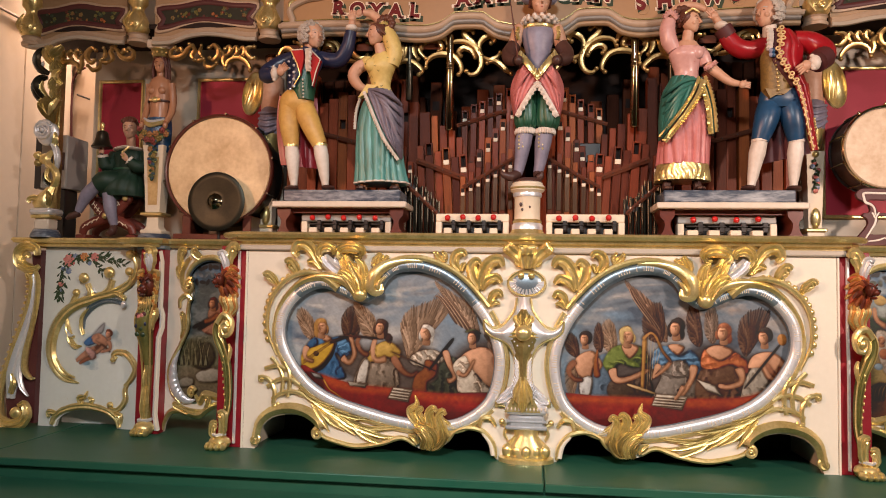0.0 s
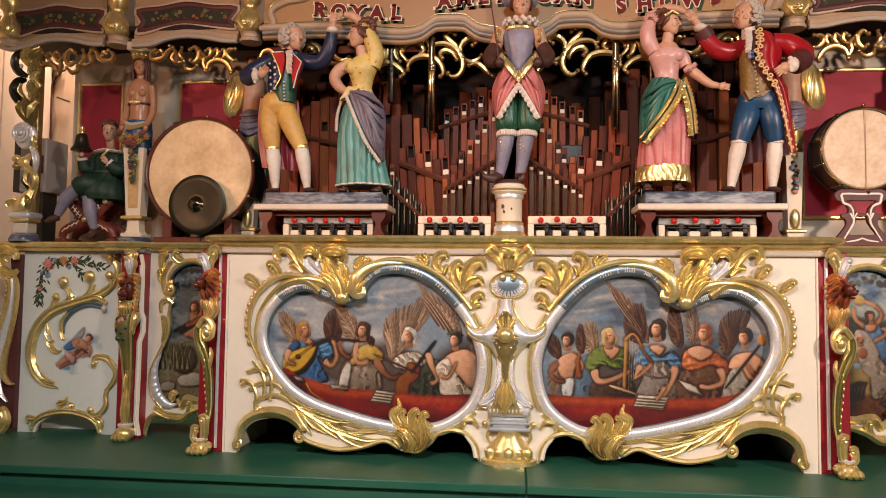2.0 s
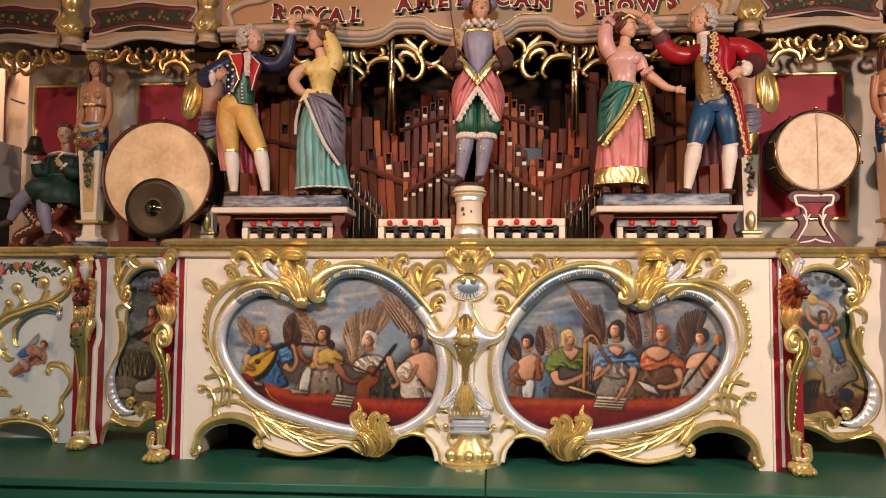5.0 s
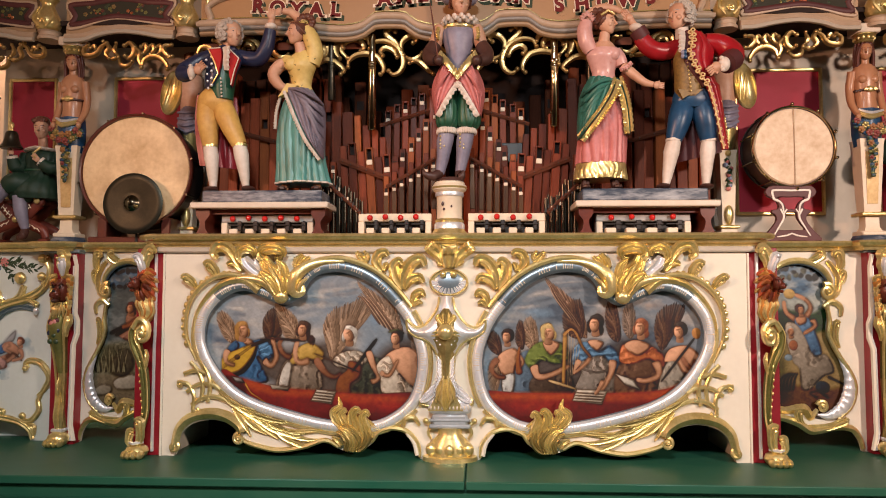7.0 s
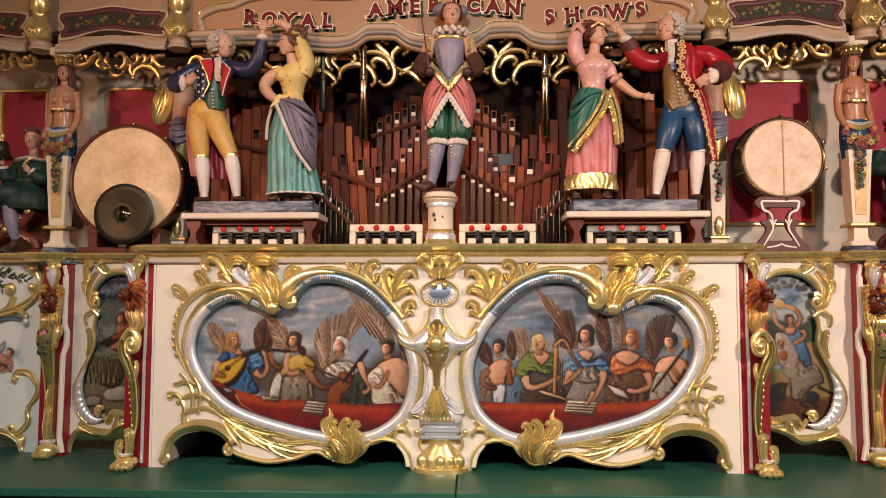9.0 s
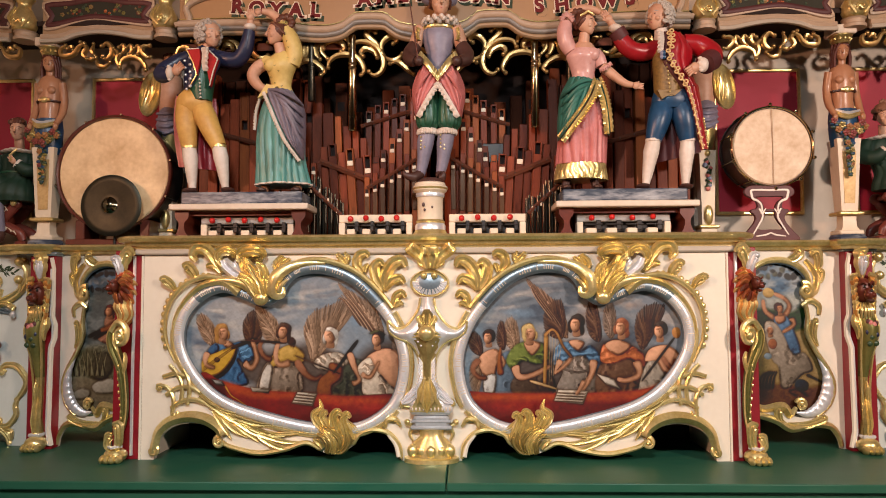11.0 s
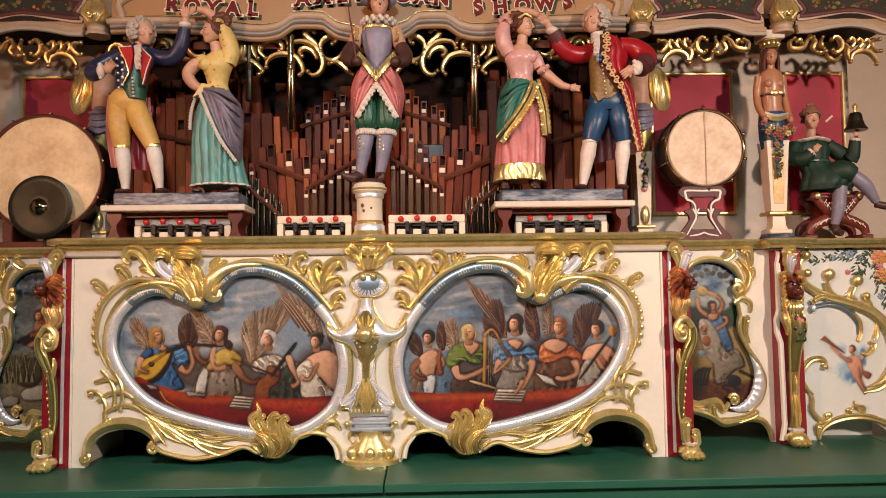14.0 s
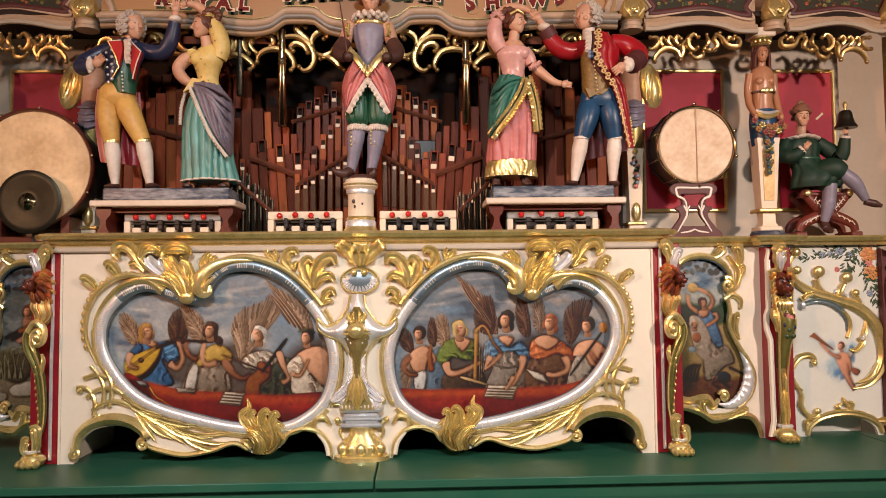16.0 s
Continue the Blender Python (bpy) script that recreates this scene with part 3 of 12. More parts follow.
class Canvas:
    """A board painted with soft strokes; places are in metres on the board."""

    def __init__(self, x0, x1, z0, z1, cell, sky, seed):
        self.nx, self.nz = int((x1 - x0) / cell) + 1, int((z1 - z0) / cell) + 1
        self.x, self.z = np.meshgrid(np.linspace(x0, x1, self.nx), np.linspace(z0, z1, self.nz))
        self.seed = seed
        self.c = np.ones(self.x.shape + (3,)) * np.array(sky)
        self.n1 = cloudy(self.x, self.z, 26, seed + 50)
        self.n2 = cloudy(self.x, self.z, 60, seed + 70)

    def lay(self, alpha, colour, light=0.25):
        shade = 1 + light * (0.7 * self.n2 + 0.5 * self.n1)
        col = np.clip(np.array(colour)[None, None, :] * shade[..., None], 0, 1)
        a = np.clip(alpha, 0, 1)[..., None]
        self.c = self.c * (1 - a) + col * a

    def clouds(self, colour, level, freq, seed, strength=0.9, squash=1.8):
        n = cloudy(self.x, self.z * squash, freq, seed)
        self.lay(np.clip((n - level) * 4, 0, 1) * strength, colour, 0.12)

    def blob(self, x, z, rx, rz, colour, turn=0.0, soft=0.15, wobble=0.16, light=0.22, alpha=1.0, round_=0.45):
        a = math.radians(turn)
        dx, dz = self.x - x, self.z - z
        u, w = (dx * math.cos(a) + dz * math.sin(a)) / rx, (-dx * math.sin(a) + dz * math.cos(a)) / rz
        d = np.sqrt(u * u + w * w) + wobble * self.n1
        edge = np.clip((1 - d) / soft, 0, 1) * alpha
        shade = 1 + light * (0.7 * self.n2) + round_ * (0.5 * w - 0.4 * u - 0.25 * d * d)
        col = np.clip(np.array(colour)[None, None, :] * np.clip(shade, 0.25, 1.8)[..., None], 0, 1)
        self.c = self.c * (1 - edge[..., None]) + col * edge[..., None]

    def at(self, u, w):
        x0, z0, k, h = self.map
        return x0 + k * u, z0 - h * w

    def patch(self, pts, colour, soft=0.0035, shade=0.5, fold=0.0, turn=80.0, freq=210.0, wob=0.5, alpha=1.0, dark=0.55, sharp=False):
        """A smooth-edged patch of paint with brushed folds, lit from the upper left."""
        line = [self.at(*p) for p in pts]
        if not sharp:
            line = [(p[0], p[2]) for p in spline([(x, 0, z) for x, z in line], 5, True)]
        xs, zs = [p[0] for p in line], [p[1] for p in line]
        box = (self.x > min(xs) - 0.01) & (self.x < max(xs) + 0.01) & (self.z > min(zs) - 0.01) & (self.z < max(zs) + 0.01)
        px, pz = self.x[box], self.z[box]
        if px.size == 0:
            return
        inside = np.zeros(px.size, bool)
        dist = np.full(px.size, 9.0)
        for (ax, az), (bx, bz) in zip(line, line[1:] + line[:1]):
            inside ^= ((az > pz) != (bz > pz)) & (px < (bx - ax) * (pz - az) / (bz - az + 1e-12) + ax)
            k = np.clip(((px - ax) * (bx - ax) + (pz - az) * (bz - az)) / ((bx - ax) ** 2 + (bz - az) ** 2 + 1e-12), 0, 1)
            dist = np.minimum(dist, np.hypot(px - ax - k * (bx - ax), pz - az - k * (bz - az)))
        sd = np.where(inside, dist, -dist)
        if dark > 0.3:
            # umber underpainting that shows as a soft edge round the form
            under = np.clip(0.5 + (sd + 0.004) / 0.014, 0, 1) * 0.38 * alpha
            self.c[box] = self.c[box] * (1 - under[:, None]) + np.array((0.075, 0.05, 0.04))[None, :] * under[:, None]
        cov = np.clip(0.5 + sd / soft, 0, 1) * alpha
        w, h = max(xs) - min(xs) + 1e-6, max(zs) - min(zs) + 1e-6
        u, v = (px - min(xs)) / w - 0.5, (pz - min(zs)) / h - 0.5
        a = math.radians(turn)
        n1, n2 = self.n1[box], self.n2[box]
        tone = 1 + shade * (0.7 * v - 0.8 * u) + 0.10 * n2
        if fold:
            s = np.sin(0.42 * freq * (px * math.sin(a) - pz * math.cos(a)) + 13 * wob * n1 + 2.6 * wob * np.sin(27 * (px * math.cos(a) + pz * math.sin(a))))
            tone += fold * (0.55 * s * np.clip(0.40 + 2.8 * n1, 0, 1.1) + 0.08 * n2)
        tone -= dark * np.clip(1 - sd / 0.010, 0, 1) * np.where(u - 0.6 * v > -0.1, 1.0, 0.35)
        col = np.clip(np.array(colour)[None, :] * np.clip(tone, 0.18, 1.9)[:, None], 0, 1)
        self.c[box] = self.c[box] * (1 - cov[:, None]) + col * cov[:, None]

    def limb(self, pts, w0, w1, colour, dark=0.4):
        """A rounded limb or staff along a bent line, as one patch."""
        n = len(pts)
        one, two = [], []
        for i, p in enumerate(pts):
            q0, q1 = pts[max(i - 1, 0)], pts[min(i + 1, n - 1)]
            dx, dz = q1[0] - q0[0], q1[1] - q0[1]
            ln = math.hypot(dx, dz) or 1
            r = w0 + (w1 - w0) * i / (n - 1)
            one.append((p[0] - dz / ln * r, p[1] + dx / ln * r))
            two.append((p[0] + dz / ln * r, p[1] - dx / ln * r))
        self.patch(one + two[::-1], colour, 0.003, 0.3, dark=dark)

    def wing(self, pts, colour, turn):
        """A feathered wing: a thin patch, then rows of overlapping brushed plumes from the root."""
        self.patch(pts, tuple(v * 0.72 for v in colour), 0.008, 0.25, 0.0, 0, 1.0, 0.9, 0.75, 0.0)
        line = spline([(p[0], 0, p[1]) for p in pts], 6, True)
        root = Vector((pts[0][0], 0, pts[0][1]))
        n = len(line)
        wide = 0.019 * max((p - root).length for p in line)
        rows = ((0.56, 1.02), (0.48, 0.80), (0.40, 0.66), (0.32, 0.55), (0.24, 0.45), (0.16, 0.36), (0.08, 0.27))
        for row, (near, far) in enumerate(rows):
            for k in range(4 + row % 2, n - 3, 1 if row == 0 else 2):
                q = line[k % n]
                tip, start = root.lerp(q, far - 0.05 * ((k * 3 + row) % 4) / 3), root.lerp(q, near)
                lit = 0.72 + 0.42 * ((k * 7 + row * 3) % 5) / 4
                bend = wide * (0.8 if row == 0 else 0.3)
                self.limb([(start.x, start.z), ((start.x + tip.x) / 2 + bend, (start.z + tip.z) / 2 + bend * 0.5), (tip.x, tip.z)], wide * 0.9, wide * (0.4 if row == 0 else 0.7), tuple(min(1, v * lit) for v in colour), 0.25)
                if row == 0 and k % 2:
                    self.limb([(start.x, start.z), (tip.x + bend * 0.4, tip.z)], wide * 0.16, wide * 0.1, tuple(v * 0.5 for v in colour), 0.0)

    def head(self, u, w, skin, hair, size=0.40, turn=0, long_=0.0, side=1):
        """A plain head: hair, an oval of flesh and its shaded side."""
        k = self.map[2]
        x, z = self.at(u, w)
        q = size * k
        dim = tuple(v * 0.55 for v in skin)
        self.blob(x + side * 0.12 * q, z - 0.05 * q, 1.15 * q, 1.30 * q, (0.075, 0.05, 0.04), 0, 0.7, 0.3, 0.2, 0.35)
        if long_:
            self.blob(x + side * 0.42 * q, z - 0.40 * q, 0.42 * q, (0.62 + long_) * q, hair, 0, 0.25, 0.35, 0.3)
            self.blob(x - side * 0.58 * q, z - 0.25 * q, 0.26 * q, (0.42 + long_ * 0.7) * q, hair, 0, 0.25, 0.35, 0.3)
        self.limb([(u + 0.02, w + size * 0.40), (u + 0.05, w + size * 1.15)], size * 0.24, size * 0.36, tuple(v * 0.74 for v in skin), 0.0)
        self.blob(x + side * 0.10 * q, z + 0.18 * q, 0.76 * q, 0.80 * q, hair, turn, 0.16, 0.22, 0.35)
        self.blob(x - side * 0.12 * q, z - 0.12 * q, 0.50 * q, 0.72 * q, tuple(min(1, v * 1.12) for v in skin), turn, 0.12, 0.05, 0.12, 1.0, 0.9)
        self.blob(x + side * 0.24 * q, z - 0.12 * q, 0.22 * q, 0.56 * q, dim, turn, 0.9, 0.05, 0.1, 0.95)
        self.blob(x - side * 0.08 * q, z + 0.14 * q, 0.38 * q, 0.10 * q, dim, turn, 0.9, 0.1, 0.1, 0.7)
        self.blob(x - side * 0.02 * q, z - 0.10 * q, 0.08 * q, 0.24 * q, dim, turn, 0.9, 0.1, 0.1, 0.6)
        self.blob(x - side * 0.04 * q, z - 0.62 * q, 0.26 * q, 0.09 * q, dim, turn, 0.9, 0.1, 0.1, 0.65)
        self.blob(x - side * 0.02 * q, z + 0.66 * q, 0.52 * q, 0.28 * q, tuple(min(1, v * 1.3) for v in hair), turn, 0.5, 0.4, 0.4, 0.8)

    def glaze(self, z0, z1, colour, alpha):
        """A thin umber glaze, full at z0 and gone at z1, uneven like rubbed oil."""
        k = np.clip((z1 - self.z) / (z1 - z0), 0, 1) * np.clip(0.65 + 1.6 * self.n1, 0, 1.2) * alpha
        self.lay(k, colour, 0.3)

    def finish(self, line=0.55, grain=0.15):
        """Drawn contours in umber and fine crossing brush strokes over the whole picture."""
        grey = self.c.mean(axis=2)
        gz, gx = np.gradient(grey)
        edge = np.clip((np.hypot(gx, gz) - 0.018) / 0.07, 0, 1) * line
        self.c = self.c * (1 - edge[..., None]) + self.c * np.array((0.42, 0.30, 0.24)) * edge[..., None]
        one = cloudy(self.x * 0.7 + self.z * 0.7, (self.z - self.x) * 0.22, 150, self.seed + 5, 2)
        two = cloudy(self.x * 0.25 + self.z, (self.x - self.z) * 0.9, 85, self.seed + 6, 3)
        self.c = np.clip(self.c * (1 + grain * (one + 1.2 * two))[..., None], 0.01, 1)
        mid = self.c.mean(axis=2, keepdims=True)
        self.c = np.clip(0.27 + (self.c - 0.31) * 1.38, 0.015, 1) * 0.90 + 0.10 * mid * np.array((1.12, 0.98, 0.84))

    def board(self, name, y, parent, label, clip=None, bare=None):
        n = self.nx
        verts = np.stack([self.x.ravel(), np.full(self.x.size, y), self.z.ravel()], 1)
        i = np.arange(self.nx - 1)[None, :] + n * np.arange(self.nz - 1)[:, None]
        i = i.ravel()
        faces = np.stack([i, i + 1, i + 1 + n, i + n], 1)
        if clip:
            px, pz = self.x.ravel()[i], self.z.ravel()[i]
            inside = np.zeros(len(i), bool)
            for p, q in zip(clip, clip[1:] + clip[:1]):
                cross = ((p[2] > pz) != (q[2] > pz)) & (px < (q[0] - p[0]) * (pz - p[2]) / (q[2] - p[2] + 1e-12) + p[0])
                inside ^= cross
            faces = faces[inside]
        if bare is not None:
            painted_ = (np.abs(self.c - np.array(bare)).max(axis=2).ravel() > 0.035)[faces].any(axis=1)
            faces = faces[painted_]
        me = bpy.data.meshes.new(name)
        me.from_pydata(verts.tolist(), [], faces.tolist())
        at = me.color_attributes.new("paint", "FLOAT_COLOR", "POINT")
        rgba = np.concatenate([np.clip(self.c.reshape(-1, 3) ** 1.36 * 0.82, 0.004, 0.9), np.ones((self.x.size, 1))], 1)
        at.data.foreach_set("color", rgba.ravel())
        me.materials.append(PAINTING)
        ob = new(name, me)
        ob.parent = parent
        return tagged(ob, label)


# ---- organ front: the broad lower case ----
front = thing("carved_counter", "cream carved organ front with two oil paintings and gilt scrollwork", "organ case")
RIM = [V(x, z) for x, z in ((-0.79, 0.735), (-0.87, 0.765), (-0.98, 0.80), (-1.09, 0.76), (-1.17, 0.66), (-1.185, 0.54), (-1.14, 0.43), (-1.05, 0.32), (-0.93, 0.245), (-0.76, 0.19), (-0.58, 0.15), (-0.42, 0.14), (-0.29, 0.165), (-0.17, 0.26), (-0.125, 0.41), (-0.14, 0.54), (-0.21, 0.68), (-0.34, 0.82), (-0.48, 0.885), (-0.60, 0.885), (-0.67, 0.845), (-0.72, 0.775))]
rim = spline(RIM, 8, True)
EDGE = [V(x, z) for x, z in ((-0.14, 0.0), (-0.15, 0.06), (-0.20, 0.115), (-0.27, 0.13), (-0.33, 0.11), (-0.365, 0.065), (-0.42, 0.035), (-0.50, 0.035), (-0.58, 0.07), (-0.68, 0.04), (-0.80, 0.022), (-0.90, 0.04), (-0.965, 0.065), (-0.985, 0.11), (-1.04, 0.15), (-1.12, 0.168), (-1.21, 0.15), (-1.27, 0.10), (-1.29, 0.03), (-1.30, 0.0))]
edge = spline(EDGE, 5)
half = list(reversed(edge))
outline = [V(-1.36, 0.985), V(-1.36, 0.0)] + half + [Vector((-p[0], p[1], p[2])) for p in reversed(half)] + [V(1.36, 0.0), V(1.36, 0.985)]
plate("front_panel", [outline, rim, mirror_x(rim)], 0.0, 0.035, CREAM, front)
# added board whose near-black colour stands for shade inside the case
part("inner_back", Shape().box((-1.33, 0.50, 0.0), (1.33, 0.53, 0.98), DARK), front, "near-black board standing for the shade inside the case")
for s in (-1, 1):
    part("case_side", Shape().box((min(s * 1.355, s * 1.325), 0.04, 0.0), (max(s * 1.355, s * 1.325), 0.5, 0.98), CREAM), front)
    for z in (0.30, 0.60, 0.80):
        part("board_joint", Shape().box((min(s * 1.19, s * 1.358), -0.0008, z), (max(s * 1.19, s * 1.358), 0.002, z + 0.0012), CREAM), front)


def grown(line, c, q=1.03):
    return [Vector((c[0] + (p[0] - c[0]) * q, 0, c[1] + (p[2] - c[1]) * q)) for p in line]


SKIN, SHADE_SKIN = (0.56, 0.34, 0.23), (0.42, 0.22, 0.14)
def K(r, g, b):
    """An oil colour from its 8-bit look under white light."""
    return tuple((((v / 255) ** 2.2 * 0.90) ** 0.735 - 0.27) / 1.28 + 0.30 for v in (r, g, b))


TAN_FEATHER, GREY_FEATHER, DARK_FEATHER = K(176, 146, 120), K(150, 128, 112), K(104, 74, 56)
ROSY, BROWNISH = K(196, 144, 110), K(140, 90, 64)

# ---- west canvas: lute, flute, fiddle and a draped youth; one unit is 2.7 mm
c = Canvas(-1.22, -0.08, 0.10, 0.93, 0.0021, K(130, 144, 156), 3)
c.map = (-2.1556, 2.148, 0.002706, 0.002664)
c.clouds(K(172, 172, 172), 0.02, 3.2, 11, 0.75, 2.4)
c.clouds(K(84, 102, 124), 0.08, 4, 23, 0.8, 2.2)
c.clouds(K(192, 186, 178), 0.17, 6, 31, 0.6, 2.6)
for u, w, rx, rz, tilt in ((600, 512, 0.14, 0.016, 8), (560, 526, 0.11, 0.014, -6), (640, 498, 0.10, 0.010, 14), (470, 536, 0.09, 0.014, 4), (420, 548, 0.06, 0.012, -4), (690, 548, 0.05, 0.012, -30)):
    c.blob(*c.at(u, w), rx, rz, K(204, 198, 190), tilt, 0.95, 0.9, 0.1, 0.75, 0.3)
    c.blob(*c.at(u + 6, w + 10), rx * 0.9, rz * 0.9, K(92, 102, 116), tilt, 0.95, 0.9, 0.1, 0.6, 0.2)
for u, w, rx, rz, col, al in ((590, 505, 0.20, 0.035, K(150, 150, 152), 0.7), (560, 540, 0.16, 0.025, K(186, 180, 172), 0.7), (660, 520, 0.13, 0.02, K(178, 160, 146), 0.6), (400, 640, 0.06, 0.06, K(170, 184, 192), 0.8), (395, 560, 0.07, 0.05, K(176, 180, 182), 0.6), (470, 545, 0.08, 0.03, K(184, 178, 170), 0.6), (665, 570, 0.06, 0.05, K(120, 148, 172), 0.7), (475, 665, 0.06, 0.03, K(120, 142, 158), 0.9), (560, 680, 0.05, 0.03, K(112, 134, 146), 0.9)):
    c.blob(*c.at(u, w), rx, rz, col, 0, 0.9, 0.7, 0.15, al, 0.2)
c.patch([(455, 660), (470, 605), (520, 620), (600, 600), (650, 640), (690, 610), (760, 600), (760, 705), (560, 700)], K(74, 58, 48), 0.05, 0.1, alpha=0.85, dark=0)
c.wing([(416, 610), (398, 600), (388, 580), (384, 560), (394, 553), (410, 566), (420, 590)], TAN_FEATHER, 75)
c.wing([(478, 606), (468, 590), (468, 566), (482, 548), (497, 556), (502, 580), (494, 604)], DARK_FEATHER, 75)
c.wing([(528, 606), (506, 598), (496, 574), (488, 540), (504, 546), (522, 560), (532, 584)], TAN_FEATHER, 70)
c.wing([(590, 640), (580, 610), (574, 578), (588, 552), (616, 540), (646, 528), (668, 536), (640, 556), (612, 574), (600, 606)], TAN_FEATHER, 60)
c.wing([(704, 600), (680, 566), (658, 534), (634, 502), (664, 520), (694, 540), (708, 566), (712, 590)], TAN_FEATHER, 130)
c.wing([(742, 640), (728, 612), (734, 592), (748, 600), (754, 630)], GREY_FEATHER, 75)
for k in range(7):
    c.limb([(700 - 5 * k, 588 - 3 * k), (676 - 6 * k, 552 - 4 * k), (650 - 3 * k, 516 + 2 * k)], 1.4, 0.5, K(206, 180, 152) if k % 2 else K(120, 92, 74), 0.0)
# lute player in blue
c.patch([(404, 622), (412, 608), (428, 602), (446, 605), (466, 602), (484, 614), (486, 630), (470, 640), (458, 634), (466, 652), (474, 678), (406, 678), (440, 650), (420, 630)], K(62, 108, 150), fold=0.5, turn=70, freq=420)
c.patch([(458, 610), (470, 604), (484, 615), (486, 630), (472, 638), (462, 626)], K(86, 136, 178), fold=0.5, turn=40, freq=520)
c.patch([(404, 624), (410, 612), (420, 606), (424, 616), (412, 628)], K(54, 94, 134), fold=0.5, turn=100, freq=520)
c.patch([(430, 604), (440, 600), (450, 608), (440, 614)], ROSY)
c.patch([(394, 650), (397, 632), (424, 619), (456, 608), (450, 630), (431, 655), (410, 664), (398, 660)], K(206, 162, 54), shade=0.25)
c.patch([(396, 656), (410, 664), (431, 655), (450, 630), (455, 612), (453, 634), (434, 661), (410, 669)], K(70, 42, 22))
c.blob(*c.at(421, 634), 0.014, 0.012, K(36, 22, 12))
for k in range(4):
    c.limb([(402, 650 - 2 * k), (448, 615 - k)], 0.35, 0.3, K(120, 86, 30), 0.0)
c.limb([(450, 612), (484, 599)], 2.6, 1.8, K(58, 38, 28))
c.limb([(404, 622), (400, 634), (404, 644), (416, 648)], 5.0, 3.0, ROSY)
c.limb([(470, 640), (482, 648), (491, 634), (488, 616), (483, 600)], 6.0, 3.4, ROSY)
c.head(430, 586, ROSY, K(170, 122, 62), 17, 12, 0.15, -1)
# flute player in ochre
c.patch([(498, 660), (508, 640), (524, 636), (562, 644), (570, 692), (496, 690)], K(138, 122, 106), fold=0.6, turn=84, freq=330)
c.patch([(496, 690), (500, 660), (512, 640), (520, 648), (512, 690)], K(198, 190, 178), fold=0.5, turn=84, freq=500)
c.patch([(514, 634), (530, 616), (552, 608), (574, 622), (572, 640), (548, 638), (524, 648)], K(196, 158, 76), fold=0.6, turn=-35, freq=480)
c.limb([(548, 640), (530, 642), (524, 626), (528, 606)], 6.0, 3.4, ROSY)
c.limb([(516, 634), (504, 628), (496, 612), (500, 602)], 4.6, 3.0, BROWNISH)
c.limb([(478, 600), (536, 604)], 1.3, 1.3, K(80, 46, 26))
c.blob(*c.at(553, 602), 0.020, 0.030, K(66, 42, 30), 20, 0.3, 0.4)
c.head(538, 584, ROSY, K(72, 46, 32), 16.5, -8, 0.1, 1)
# fiddler with white hair
c.patch([(646, 640), (672, 634), (692, 660), (694, 698), (608, 698), (640, 672)], K(62, 66, 54), fold=0.6, turn=75, freq=330)
c.patch([(590, 640), (608, 624), (638, 622), (654, 638), (630, 652), (604, 652)], K(196, 184, 166), fold=0.6, turn=-40, freq=480)
c.limb([(562, 638), (578, 660), (594, 668), (606, 662)], 6.0, 3.4, BROWNISH)
c.patch([(598, 694), (602, 668), (616, 656), (620, 640), (640, 646), (638, 668), (624, 680), (622, 696)], K(132, 74, 38))
c.limb([(630, 652), (664, 606)], 1.8, 2.4, K(48, 30, 24))
c.limb([(566, 630), (630, 656)], 0.7, 0.7, K(84, 56, 36))
c.limb([(654, 624), (662, 646), (672, 668), (660, 676)], 5.4, 5.0, ROSY)
c.head(620, 592, ROSY, K(206, 200, 190), 18, 24, 0.3, 1)
# half-draped youth
c.patch([(678, 640), (690, 624), (716, 614), (738, 622), (748, 650), (744, 694), (704, 694), (688, 660)], ROSY, shade=0.6)
c.patch([(668, 646), (688, 630), (700, 650), (722, 676), (742, 696), (682, 698), (674, 668)], K(198, 184, 164), fold=0.6, turn=-50, freq=420)
c.limb([(676, 660), (690, 664), (704, 640)], 4.4, 2.4, ROSY)
c.limb([(742, 634), (748, 660), (744, 690)], 6.0, 5.0, BROWNISH)
c.head(702, 598, ROSY, K(62, 44, 34), 16, 6, 0.0, 1)
c.limb([(690, 588), (702, 584), (714, 590)], 1.4, 1.4, K(92, 96, 60))
# red cloth over the parapet, with sheets of music
c.patch([(390, 662), (430, 671), (490, 686), (580, 693), (650, 698), (760, 700), (760, 780), (390, 780)], K(120, 24, 20), 0.004, 0.5, 0.05, 15, 30, 0.4, 1.0, 0.0)
c.patch([(430, 671), (490, 686), (580, 693), (650, 698), (740, 701), (736, 712), (640, 710), (560, 704), (480, 700), (436, 684)], K(186, 78, 34), 0.024, 0.1, 0.0, 5, 60, 1.0, 0.75, 0.0)
c.patch([(580, 700), (660, 708), (730, 716), (690, 726), (610, 716)], K(190, 66, 34), 0.04, 0.1, 0, 5, 60, 1, 0.6, 0.0)
c.patch([(400, 668), (428, 674), (440, 700), (424, 700)], K(86, 18, 16), 0.012, 0.1, dark=0.0)
c.limb([(436, 680), (446, 696), (458, 704), (478, 718)], 1.6, 1.0, K(196, 140, 52), 0.0)
c.patch([(480, 682), (516, 686), (512, 693), (484, 690)], K(162, 152, 136), sharp=True)
c.patch([(553, 710), (563, 690), (598, 693), (590, 716)], K(204, 194, 176), sharp=True)
for k in range(4):
    c.limb([(562 - 2 * k, 695 + 5 * k), (592 - 2 * k, 698 + 5 * k)], 0.7, 0.7, K(96, 86, 74), 0.0)
c.patch([(412, 668), (430, 671), (436, 680), (420, 678)], K(150, 150, 148), sharp=True)
c.glaze(0.24, 0.44, K(64, 40, 28), 0.22)
